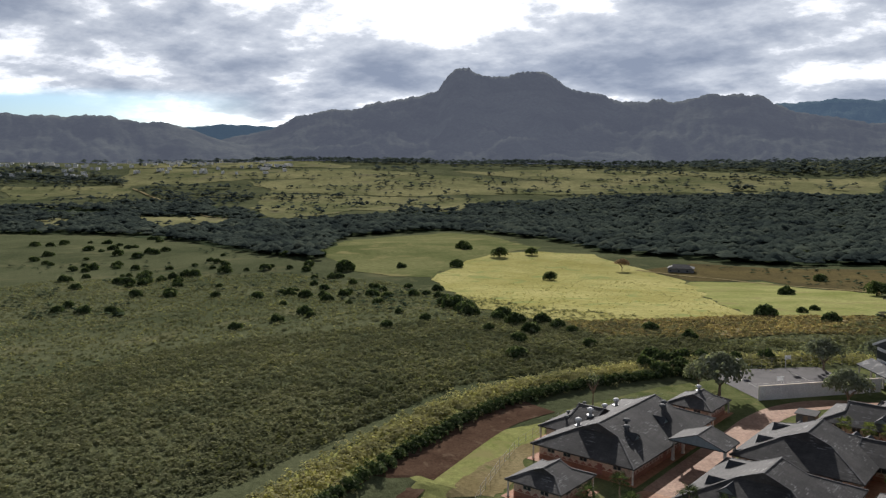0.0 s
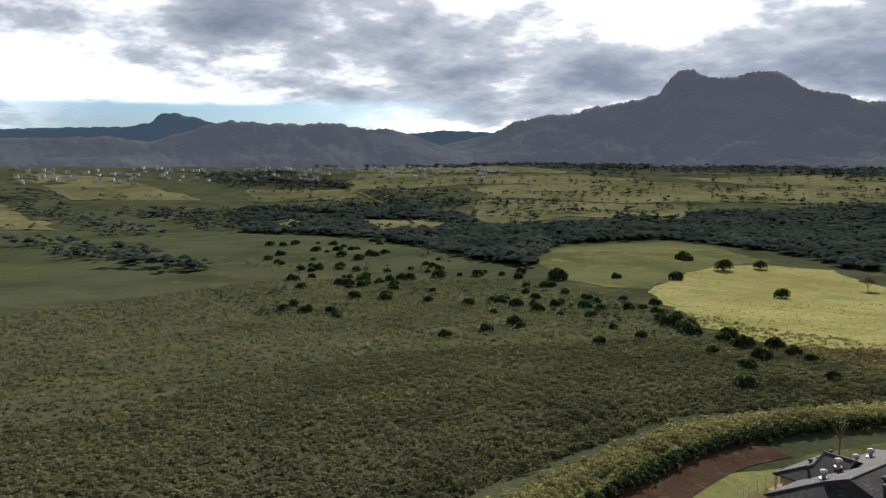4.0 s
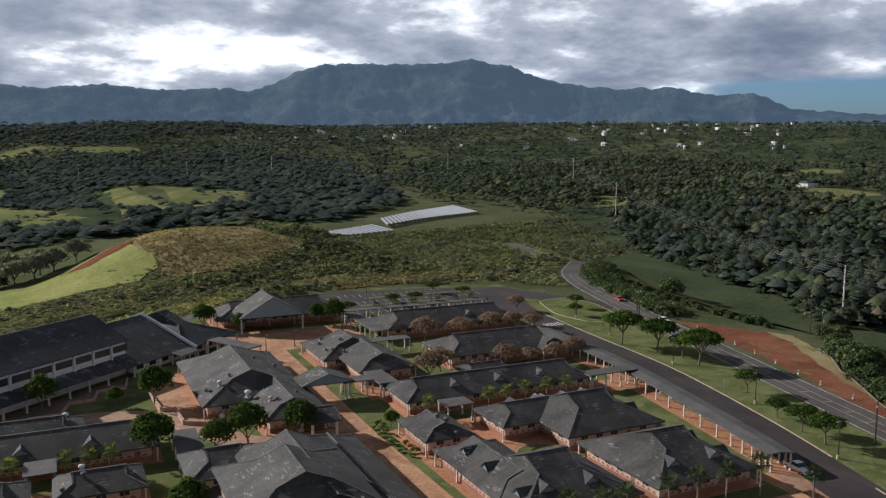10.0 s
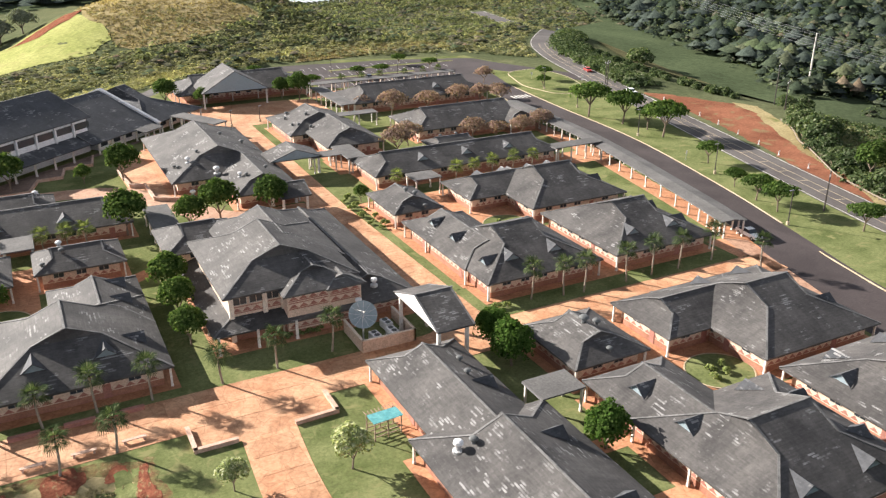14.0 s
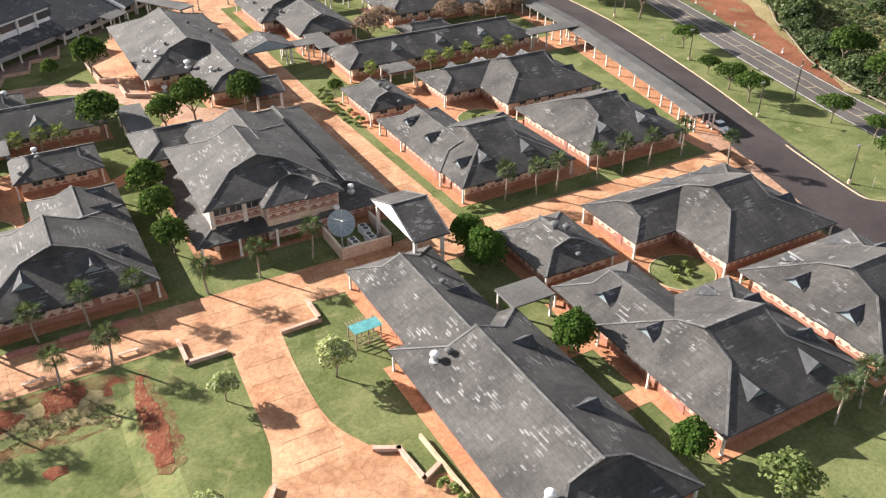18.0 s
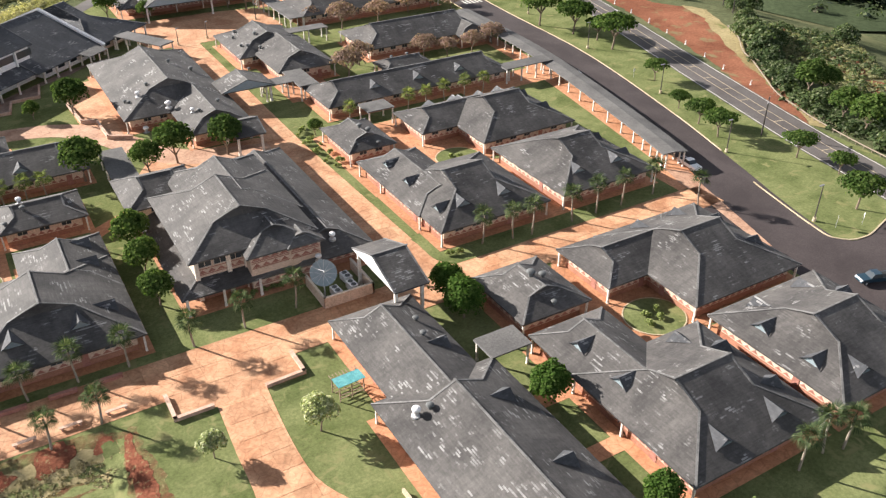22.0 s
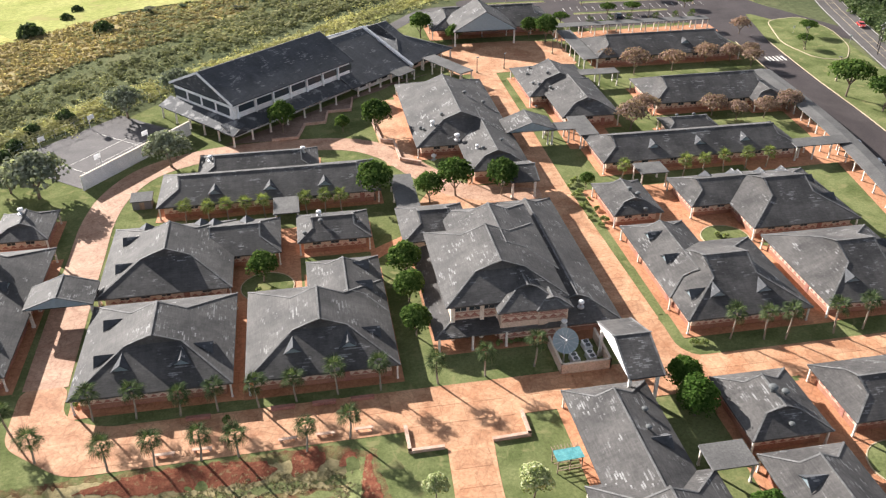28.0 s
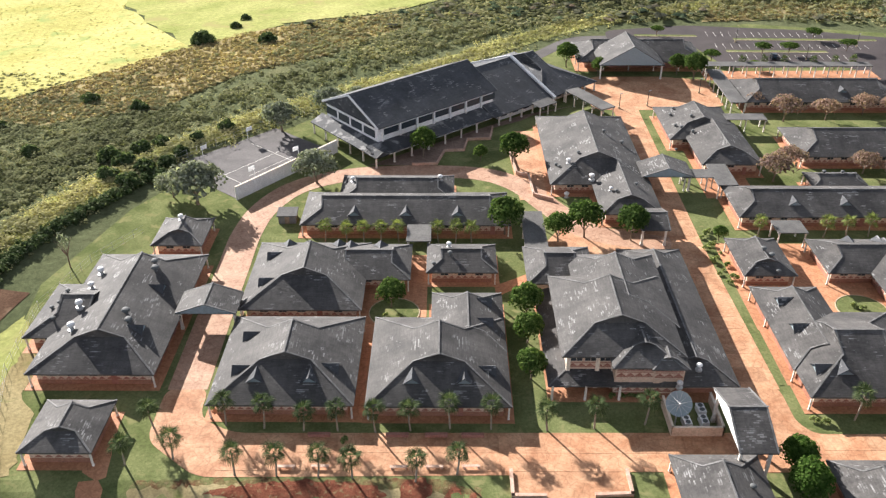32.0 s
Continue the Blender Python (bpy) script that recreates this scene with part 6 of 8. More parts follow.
KINDS = {
    "round": [(trunk_mesh("trunk", 3.2, 0.2, 1.5, 10 + s), crown_mesh("crown", M["leaf"], 3.0, 5.4, 18, 170, 0.24, s, 1.5)) for s in (1, 2, 3)],
    "dense": [(trunk_mesh("trunk", 2.2, 0.22, 0.9, 20 + s), crown_mesh("crown", M["leafdense"], 3.0, 6.6, 22, 230, 0.22, 10 + s, 0.3)) for s in (1, 2)],
    "umbrella": [(trunk_mesh("trunk", 4.2, 0.22, 2.6, 30 + s, 6), crown_mesh("crown", M["leaf"], 4.2, 2.9, 17, 110, 0.28, 20 + s, 2.8)) for s in (1, 2)],
    "silver": [(trunk_mesh("trunk", 3.6, 0.28, 2.2, 40 + s, 5), crown_mesh("crown", M["leafsilver"], 4.4, 5.6, 17, 135, 0.29, 30 + s, 1.2)) for s in (1, 2)],
    "blossom": [(trunk_mesh("trunk", 3.2, 0.18, 2.2, 50 + s, 6), crown_mesh("crown", M["leafblossom"], 3.6, 3.6, 15, 95, 0.22, 40 + s, 1.8)) for s in (1, 2)],
    "thicket": [(trunk_mesh("trunk", 3.4, 0.26, 2.0, 45 + s, 5), crown_mesh("crown", M["leafthicket"], 3.8, 5.6, 15, 95, 0.32, 35 + s, -1.3)) for s in (1, 2, 3)],
    "pale": [(trunk_mesh("trunk", 3.0, 0.16, 1.8, 48, 6), crown_mesh("crown", M["leaflight"], 3.2, 4.6, 13, 75, 0.24, 38, 1.2))],
    "white": [(trunk_mesh("trunk", 2.4, 0.12, 1.0, 60), crown_mesh("crown", M["leafwhite"], 2.0, 3.2, 11, 210, 0.16, 50, 1.4))],
    "bush": [(trunk_mesh("trunk", 0.8, 0.12, 0.6, 70 + s), crown_mesh("crown", M["leafthicket"], 2.4, 3.2, 9, 80, 0.34, 60 + s, -1.0)) for s in (1, 2, 3)],
    "shrub": [(trunk_mesh("trunk", 0.5, 0.06, 0.4, 80), crown_mesh("crown", M["leaflight"], 1.0, 1.2, 6, 60, 0.15, 70, 0.0))],
    "bare": [(trunk_mesh("trunk", 6.0, 0.16, 1.8, 90, 8), crown_mesh("crown", M["leafsilver"], 1.8, 5.5, 7, 14, 0.20, 80, 3.0))],
}


def tree(kind, x, y, size=1.0, label="", name="tree", category="tree", group="", stretch=1.0, z=None):
    k = int(abs(x * 7.3 + y * 3.1)) % len(KINDS[kind])
    trunk, crown = KINDS[kind][k]
    th = new(name)
    th.empty_display_size = 0.3
    th.matrix_basis = pose(x, y, ground_z(x, y) if z is None else z, 0, 0, (x * 37 + y * 91) % 360) @ Matrix.Diagonal((size, size, size * stretch, 1))
    share("trunk", trunk, th)
    share("crown", crown, th)
    return tagged(th, label, category, group)


GREEN = "leafy green shade tree on the campus lawn"
for x, y, s in ((-6.4, 187.6, 1.1), (16.0, 183.6, 1.15), (23.2, 146.5, 0.95), (29.0, 148.4, 1.2), (38.7, 147.2, 1.1), (12.0, 149.4, 1.2), (14.2, 119.6, 1.0), (13.7, 102.4, 0.8), (-10.8, 122.6, 0.85), (13.9, 112.2, 0.85), (38, 254.5, 1.1), (47, 246.5, 0.8), (72, 248, 0.9), (76, 243, 1.15), (8, 185.5, 0.6), (57.4, 147, 0.5)):
    tree("round", x, y, s * 1.05, GREEN, group="campus trees")
for x, y, s in ((50.5, 77.2, 0.95), (50.8, 82.6, 0.88), (50.4, 56.8, 0.85), (50.6, 37.0, 0.72)):
    tree("dense", x, y, s, "dense dark green rounded tree beside the long building", group="campus trees")
for x, y, s in ((143, 185, 1.4), (146.5, 174, 1.3), (147, 158, 1.35), (140.8, 135, 0.75), (133, 119, 0.6), (130.5, 110.5, 0.8), (129, 103.5, 0.85), (135, 88.5, 0.8), (136, 79.5, 0.65), (127, 69, 0.95), (148.5, 166, 0.9), (153.5, 224, 0.6), (161, 235, 0.7)):
    tree("umbrella", x, y, s, "flat-topped shade tree on the roadside grass", group="roadside trees", stretch=1.2)
for x, y, s in ((-31.5, 173.0, 1.2), (-57.5, 162.5, 1.45), (-45.1, 203.2, 1.2), (-33, 214, 1.2), (-64, 166, 0.9), (-26, 222, 0.8)):
    tree("silver", x, y, s, "spreading grey-green tree beside the court", group="grey-green trees")
for x, y, s in ((93, 211, 1.1), (105, 212, 0.9), (117, 216, 0.9), (125, 216, 0.8), (129, 211, 0.8), (88, 221, 0.7), (78, 174.5, 1.05), (84, 181, 0.9), (101.5, 179, 0.85), (106.5, 175.5, 0.75), (114, 175.5, 0.8), (122, 178, 0.85), (140, 240, 0.8), (132, 218, 0.7)):
    tree("blossom", x, y, s * 1.2, "pinkish brown blossoming tree between classroom wings", group="blossoming trees")
for x, y, s in ((23.6, 66.6, 1.15), (11.2, 68.8, 0.85), (4.6, 52.0, 1.0)):
    tree("white", x, y, s, "young tree with pale cream blossom on the lawn", group="pale young trees")
tree("pale", 55, 28.5, 0.95, "open pale green tree beside the building", group="campus trees")
tree("bare", -76.5, 136, 1.0, "thin half-bare tree at the edge of the hedge")
for k in range(14):
    tree("shrub", 55.2 + 1.4 * math.sin(k * 2.1), 131 + k * 1.55, 0.7 + 0.3 * math.sin(k * 1.7), "small pale shrub beside the street", "shrub", "shrub", "street shrubs")
for x, y in ((73.2, 64), (74.6, 62.6), (75.4, 64.4), (72.2, 62.2), (-9, 119.4), (-11.8, 119.6), (77.5, 122.4), (76.2, 123.4), (-16, 87.8), (26.5, 98.0), (28, 98.2), (29.6, 98.0), (31, 98), (57.4, 92.6), (59, 92.2), (27.2, 45), (26.6, 46.2), (27.5, 43.5)):
    tree("shrub", x, y, 0.8, "low green garden shrub", "shrub", "shrub", "garden shrubs")
for k in range(11):
    tree("shrub", -37.9, 95 + k * 1.7, 0.55, "clipped low shrub along the lane", "shrub", "shrub", "lane shrubs")
for x, y, s in ((86, 259.5, 0.7), (105, 267, 0.7), (114, 267.5, 0.7), (135, 271, 0.7), (98, 252.6, 0.5), (128, 283, 0.7), (74, 287, 0.6)):
    tree("umbrella", x, y, s, "small tree in the car park", group="car park trees")


# fan palms
def frond_mesh(length=1.75, seed=0):
    g = np.random.default_rng(seed)
    bm = bmesh.new()
    tube(bm, (0, 0, 0), (length * 0.5, 0, 0.12), 0.025, 0.015, 4)
    hub = Vector((length * 0.5, 0, 0.12))
    n = 15
    for k in range(n):
        a = radians(-88 + 176 * k / (n - 1))
        L = length * (0.62 + 0.2 * math.cos(a)) * g.uniform(0.9, 1.08)
        d = Vector((math.cos(a), math.sin(a), 0))
        s = Vector((-d.y, d.x, 0)) * 0.062
        mid = hub + d * L * 0.6 + Vector((0, 0, 0.07))
        tip = hub + d * L + Vector((0, 0, -0.34))
        v = [bm.verts.new(p) for p in (hub, mid - s, tip, mid + s)]
        bm.faces.new(v)
    return bm


FROND = mesh_of("frond", frond_mesh(1.6), M["frond"])
FROND_PALE = mesh_of("frond", frond_mesh(1.6, 3), M["frondpale"])
PALM_TRUNKS = {}


def palm(x, y, h=5.6, label="fan palm with a slim grey trunk", size=1.0, z=None, frond=None):
    key = round(h * 2) / 2
    if key not in PALM_TRUNKS:
        bm = bmesh.new()
        prev = Vector((0, 0, 0))
        for k in range(6):
            s = (k + 1) / 6
            p = Vector((0.28 * math.sin(s * 2.2), 0.12 * s, key * s))
            tube(bm, prev, p, 0.17 - 0.05 * (k / 6), 0.17 - 0.05 * s, 7, False)
            prev = p
        PALM_TRUNKS[key] = mesh_of("trunk", bm, M["palmtrunk"])
    th = new("palm_tree")
    th.matrix_basis = pose(x, y, ground_z(x, y) if z is None else z, 0, 0, (x * 53 + y * 17) % 360) @ Matrix.Diagonal((size, size, 1, 1))
    share("trunk", PALM_TRUNKS[key], th)
    top = Vector((0.28 * math.sin(2.2), 0.12, key))
    r = random.Random(int(x * 31 + y * 17))
    for k in range(14):
        az = 137.5 * k + r.uniform(-12, 12)
        up = 66 - 8.0 * k + r.uniform(-8, 8)
        s = r.uniform(0.85, 1.15)
        share("frond", frond or FROND, th, Matrix.Translation(top) @ pose(0, 0, 0, 0, -up, az) @ Matrix.Diagonal((s, s, s, 1)))
    return tagged(th, label, "palm tree", "fan palms")


for x, y in ((-41.2, 84.1), (-31.3, 81.0), (-25.2, 80.9), (-19.1, 80.8), (-14.1, 80.6), (-4.9, 79.9), (1.1, 81.3), (-45.8, 90.4), (-48, 83)):
    palm(x, y, 4.4, "fan palm on the grass edge of the promenade")
for x, y, h in ((-34.9, 91.3, 5), (-28.8, 90.7, 5), (-22.6, 90.2, 4), (-17.3, 90.2, 5), (-11.4, 89.9, 5), (-6, 90.3, 4.5), (0.1, 90.8, 5), (6.5, 90.6, 5), (15.2, 90.4, 4.5), (22.6, 90.9, 5), (30.6, 91.8, 5.5)):
    palm(x, y, h, "fan palm in the lawn strip in front of the building")
for x, y in ((63.8, 92.9), (69.1, 91.7), (72.6, 91.2), (81.1, 91.2), (86.5, 91.4), (92.2, 91.4), (99.9, 91.6), (103.8, 84.2), (68.0, 33.0), (72.6, 33.4), (75.2, 32.6)):
    palm(x, y, 5.6, "fan palm beside the paved walk")
for x, y in ((66.1, 148.8), (80.2, 148.6), (85.1, 148.8), (90.0, 149.0), (95.3, 149.2), (100.4, 149.4), (-26.2, 146), (-21.6, 146), (-17.9, 145.8), (-14.4, 146.2), (-10.6, 146.2), (-2.2, 146.2), (1.4, 146), (4.8, 146.1)):
    palm(x, y, 4.0, "small palm in front of the long building", 0.95, frond=FROND_PALE)
for x, y in ((93, 250.4), (100, 250.6), (106.5, 250.8), (115, 250.2), (122, 250.6), (128, 251)):
    palm(x, y, 3.8, "small palm at the car park walk", 0.8)

# bushes and trees of the open country that stand singly
WILD = "dark wild bush in the open grassland"
for x, y, s in ((-631, 331, 2.2), (-625, 356, 2.0), (-567, 260, 1.6), (-556, 263, 1.4), (-538, 292, 1.6), (-458, 263, 1.5), (-466, 293, 1.8), (-328, 238, 1.5), (-242, 180, 1.3), (-243, 161, 1.2), (-355, 300, 1.2), (-396, 364, 3.3), (-405, 372, 2.4), (-282, 275, 1.7), (-301, 259, 1.5), (-263, 296, 1.1), (-210, 247, 1.9), (-200, 240, 2.2), (-186, 230, 2.0), (-181, 226, 1.7), (-192, 236, 1.5), (-164, 221, 1.3), (-136, 201, 1.5), (-134, 214, 1.3), (-186, 184, 1.1), (-117, 165, 1.4), (-151, 197, 1.0), (-89, 290, 1.9), (-89, 220, 1.2), (-117, 407, 2.0), (-353, 434, 2.4), (-441, 554, 3.0), (-432, 546, 2.4), (-377, 401, 1.6), (-449, 339, 1.9), (-447, 244, 1.5), (-390, 226, 1.8), (-382, 222, 1.6), (-402, 213, 1.7), (-132, 524, 2.0), (-972, 416, 2.4), (-65, 288, 1.5), (-355, 172, 1.4), (-368, 166, 1.6), (-383, 160, 1.5), (-340, 168, 1.3), (-395, 172, 1.4), (-130, 185, 1.2), (-108, 190, 1.1), (-480, 420, 2.2), (-500, 400, 2.0), (-440, 372, 1.8), (-420, 352, 1.6), (-370, 335, 1.4), (-340, 318, 1.3)):
    tree("bush", x, y, s * 0.95, WILD, "bush", "bush", "wild bushes")
for x, y, s in ((-263, 415, 1.5), (-369, 509, 2.2), (-359, 540, 1.7)):
    tree("thicket", x, y, s * 0.85, "single dark tree in the pale field", group="field trees")
tree("blossom", -257, 500, 1.5, "orange-topped tree in the pale field")
for x, y, s in ((-46, 398, 2.4), (-56, 404, 2.2), (-36, 402, 2.2), (-62, 420, 2.6), (-48, 425, 3.0), (-66, 440, 2.8), (-30, 412, 2.4), (-20, 410, 2.0), (-12, 414, 2.1), (-4, 420, 2.0), (6, 422, 1.9), (-24, 424, 2.6), (-76, 412, 2.0), (-10, 432, 2.2), (-52, 446, 2.6)):
    tree("thicket" if x < -28 else "silver", x, y, s * 0.8, "bushy tree in a clump below the grass bank", group="valley trees")
THICKET = [(187, 148, 1.15), (184, 141, 1.3), (180, 136, 1.15), (189, 141, 1.0), (176, 130, 0.85), (171.5, 123.5, 0.65), (167.5, 116.5, 0.9), (164.5, 110, 1.05), (169, 108.5, 0.8), (161.5, 103.5, 0.85), (158.5, 96, 0.95), (156.5, 89, 1.1), (161, 87, 0.9), (154.8, 80.5, 1.05), (153.6, 71.5, 1.0), (152, 62, 0.95), (150, 52, 0.95), (215, 137, 1.0), (220, 140, 0.95), (196, 157, 0.9), (206, 170, 0.9), (225, 179, 1.0), (230, 266, 1.4), (233, 272, 1.3)]
for k, (x, y, q) in enumerate(THICKET):
    tree("round" if 84 < y < 117 and k % 3 else "thicket", x, y, q * (1.15 if 84 < y < 117 else 1.0), "bushy green tree behind the roadside guard rail", group="roadside thicket")
for k in range(40):
    u = k / 39
    x, y = 201 + 22 * u ** 1.6 + 1.6 * math.sin(k * 2.3), 186 + 126 * u + 2 * math.sin(k * 1.3)
    tree("bush", x, y, 0.75 + 0.3 * math.sin(k * 1.9) ** 2, "green bush on the bank beside the road", "bush", "bush", "roadside bushes")


for x, y in (scatter(rng, [(-836, 354), (-801, 486), (-460, 342), (-414, 355), (-354, 301), (-407, 275), (-397, 230), (-457, 182)], 46)):
    tree("bush", x, y, 1.1 + 1.1 * (math.sin(x * 1.7) ** 2), WILD, "bush", "bush", "wild bushes", 0.85)
for x, y, q in ((-80.5, 182, 1.3), (-79, 190.6, 1.15), (-75, 194, 1.0), (-69.5, 181.5, 1.1), (-76, 171, 1.25), (-69, 173.5, 0.9), (-68, 187, 0.95), (-74, 178, 1.2), (-66, 196, 0.9), (-60, 203, 1.0), (-82, 174, 1.2), (-86, 186, 1.3)):
    tree("bush", x, y, q, "leafy green shrub in the thicket beside the ball court", "bush", "bush", "court thicket")
more = rng.uniform(0, 1, (70, 3))
for a, b, c in more:
    x, y = -520 + 440 * a, 190 + 130 * b + 0.16 * abs(-300 + 440 * a)
    if not inside(PALE, np.array([x]), np.array([y]))[0]:
        tree("bush", x, y, 0.7 + 0.9 * c, WILD, "bush", "bush", "wild bushes")


# masses that nobody could count
def patchy(p, s, k):
    """An uneven field of patches, longer across the valley than along it."""
    u, v = 0.8 * p[:, 0] + 0.6 * p[:, 1], 1.7 * (0.8 * p[:, 1] - 0.6 * p[:, 0])
    return wave(u, v, s, k) + 0.6 * wave(v, u, s * 0.43, k + 1) + 0.4 * wave(u, -v, s * 0.17, k + 2)


def woods(name, label, pts, size, per, leaf, mat, tall=1.2, jitter=0.35, category="woodland", up=0.7):
    z = terrain(pts[:, 0], pts[:, 1])
    s = size * rng.uniform(1 - jitter, 1 + jitter, len(pts))
    blobs = np.stack([pts[:, 0], pts[:, 1], z + s * tall * 0.45, s, s * tall * 0.8], 1)
    c, n, q = leaf_blobs(rng, blobs, per, leaf, 0.28, up)
    return tagged(new(name, quads_mesh(name, c, n, q, mat, rng)), label, category, kind="stuff")


_ico = bmesh.new()
bmesh.ops.create_icosphere(_ico, subdivisions=1, radius=1.0)
bmesh.ops.delete(_ico, geom=[v for v in _ico.verts if v.co.z < -0.35], context="VERTS")
_ico.verts.ensure_lookup_table()
ICO_V = np.array([v.co[:] for v in _ico.verts])
ICO_F = np.array([[v.index for v in f.verts] for f in _ico.faces])
_ico.free()


def canopy(name, label, pts, size, mat, tall=0.9, jitter=0.4, category="woodland", lobes=1):
    """Lumpy crowns that stand shoulder to shoulder, each from one or more uneven lobes."""
    z0 = terrain(pts[:, 0], pts[:, 1])
    s0 = size * rng.uniform(1 - jitter, 1 + jitter, len(pts))
    p, z, s = np.repeat(pts, lobes, 0), np.repeat(z0, lobes), np.repeat(s0, lobes)
    lift = np.zeros(len(p))
    if lobes > 1:
        a, q = rng.uniform(0, 6.2832, len(p)), s * rng.uniform(0.15, 0.75, len(p))
        p = p + np.stack([np.cos(a) * q, np.sin(a) * q], 1)
        lift = s * tall * rng.uniform(-0.1, 0.55, len(p))
        s = s * rng.uniform(0.34, 0.66, len(p))
    n, k = len(p), len(ICO_V)
    turn = rng.uniform(0, 6.2832, n)[:, None]
    vx = ICO_V[None, :, 0] * np.cos(turn) - ICO_V[None, :, 1] * np.sin(turn)
    vy = ICO_V[None, :, 0] * np.sin(turn) + ICO_V[None, :, 1] * np.cos(turn)
    lump = rng.uniform(0.80, 1.16, (n, k))
    co = np.stack([p[:, 0:1] + vx * lump * s[:, None], p[:, 1:2] + vy * lump * s[:, None], (z + lift + s * tall * 0.35)[:, None] + ICO_V[None, :, 2] * lump * (s * tall)[:, None]], -1)
    faces = (ICO_F[None] + (np.arange(n) * k)[:, None, None]).reshape(-1, 3)
    me = bpy.data.meshes.new(name)
    me.vertices.add(n * k)
    me.vertices.foreach_set("co", co.astype(np.float32).ravel())
    me.loops.add(len(faces) * 3)
    me.loops.foreach_set("vertex_index", faces.astype(np.int32).ravel())
    me.polygons.add(len(faces))
    me.polygons.foreach_set("loop_start", np.arange(0, len(faces) * 3, 3, dtype=np.int32))
    me.polygons.foreach_set("use_smooth", np.ones(len(faces), bool))
    me.update(calc_edges=True)
    me.materials.append(mat)
    return tagged(new(name, me), label, category, kind="stuff")


def keep_out(pts, polys):
    ok = np.ones(len(pts), bool)
    for p in polys:
        ok &= ~inside(np.asarray(p, float), pts[:, 0], pts[:, 1])
    return pts[ok]


def far_from(pts, line, gap):
    ok = np.ones(len(pts), bool)
    for x, y in line:
        ok &= np.hypot(pts[:, 0] - x, pts[:, 1] - y) > gap
    return pts[ok]


CLEARINGS = OPEN + MEADOWS + [[(150, 545), (330, 600), (370, 740), (230, 660)]]
belt = keep_out(np.concatenate([scatter(rng, BELT, 15000), scatter(rng, BELT_NORTH, 9000)]), CLEARINGS)
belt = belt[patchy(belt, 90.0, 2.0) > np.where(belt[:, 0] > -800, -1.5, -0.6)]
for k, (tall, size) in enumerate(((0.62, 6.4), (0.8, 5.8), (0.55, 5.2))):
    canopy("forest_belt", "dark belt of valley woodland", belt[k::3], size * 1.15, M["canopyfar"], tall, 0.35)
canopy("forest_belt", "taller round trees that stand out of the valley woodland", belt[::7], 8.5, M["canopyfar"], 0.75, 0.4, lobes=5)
east = far_from(keep_out(scatter(rng, [(262, 225), (300, 300), (345, 400), (430, 560), (520, 640), (470, 720), (430, 830), (560, 1100), (950, 1250), (1150, 700), (900, 250), (480, 60), (290, 110), (250, 170)], 6000), CLEARINGS), ROAD, 16)
east = east[patchy(east, 70.0, 5.0) > -1.5]
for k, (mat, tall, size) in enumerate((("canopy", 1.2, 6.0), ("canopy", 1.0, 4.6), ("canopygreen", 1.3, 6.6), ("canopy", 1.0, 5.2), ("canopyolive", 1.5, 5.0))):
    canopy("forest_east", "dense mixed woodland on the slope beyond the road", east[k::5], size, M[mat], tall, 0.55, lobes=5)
verge = far_from(keep_out(scatter(rng, [(262, 222), (284, 290), (312, 370), (350, 450), (420, 570), (520, 640), (600, 500), (480, 250), (340, 120), (285, 150)], 1500), CLEARINGS), ROAD, 16)
for k, (mat, tall, size) in enumerate((("canopy", 1.3, 6.0), ("canopy", 1.1, 5.0), ("canopyfar", 1.2, 6.4))):
    canopy("forest_edge", "dark dense trees at the foot of the sloping field", verge[k::3], size, M[mat], tall, 0.5, lobes=5)
fringe = east[np.hypot(east[:, 0] - 200, east[:, 1] - 150) < 420]
woods("forest_fringe", "leafy crowns at the near edge of the woodland", fringe, 5.4, 40, 0.62, M["leafthicket"], 1.2, 0.4)
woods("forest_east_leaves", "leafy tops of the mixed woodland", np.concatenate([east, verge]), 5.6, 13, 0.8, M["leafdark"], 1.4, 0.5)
ridge = far_from(keep_out(scatter(rng, [(380, 640), (480, 640), (700, 900), (760, 1250), (560, 1300), (430, 1000), (340, 800)], 1100), CLEARINGS), ROAD, 16)
canopy("forest_crest", "pale green and olive trees along the crest with the power poles", ridge, 5.6, M["canopygreen"], 1.0, 0.5, lobes=3)
far = keep_out(scatter(rng, FOREST_FAR, 5200), CLEARINGS)
far = far[patchy(far, 210.0, 3.0) > np.where(far[:, 0] > -500, -0.6, 0.3)]
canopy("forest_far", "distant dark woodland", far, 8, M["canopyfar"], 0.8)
fe = scatter(rng, [(560, 1100), (950, 1250), (1150, 700), (1000, 200), (2300, 500), (2200, 1500), (1400, 2300), (700, 2300)], 7500)
fe = keep_out(fe, CLEARINGS)
fe = fe[patchy(fe, 160.0, 7.0) > -1.0]
for k, mat in enumerate(("canopy", "canopyfar", "canopygreen")):
    canopy("forest_far_east", "distant mixed woodland", fe[k::3], 7, M[mat], 1.0, 0.5, lobes=3)
mid = scatter(rng, [(-300, 1500), (100, 1300), (430, 830), (560, 1100), (700, 2300), (-200, 2300), (-500, 2100)], 5200)
mid = keep_out(mid, CLEARINGS)
mid = mid[patchy(mid, 120.0, 4.0) > -1.5]
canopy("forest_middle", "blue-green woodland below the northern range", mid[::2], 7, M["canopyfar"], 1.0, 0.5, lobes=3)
canopy("forest_middle", "lighter green woodland below the northern range", mid[1::2], 7, M["canopygreen"], 1.0, 0.5, lobes=3)
sav = np.concatenate([scatter(rng, poly, n) for poly, n in zip(MEADOWS, (90, 30, 20, 300, 220, 8, 60, 50, 30, 20))])
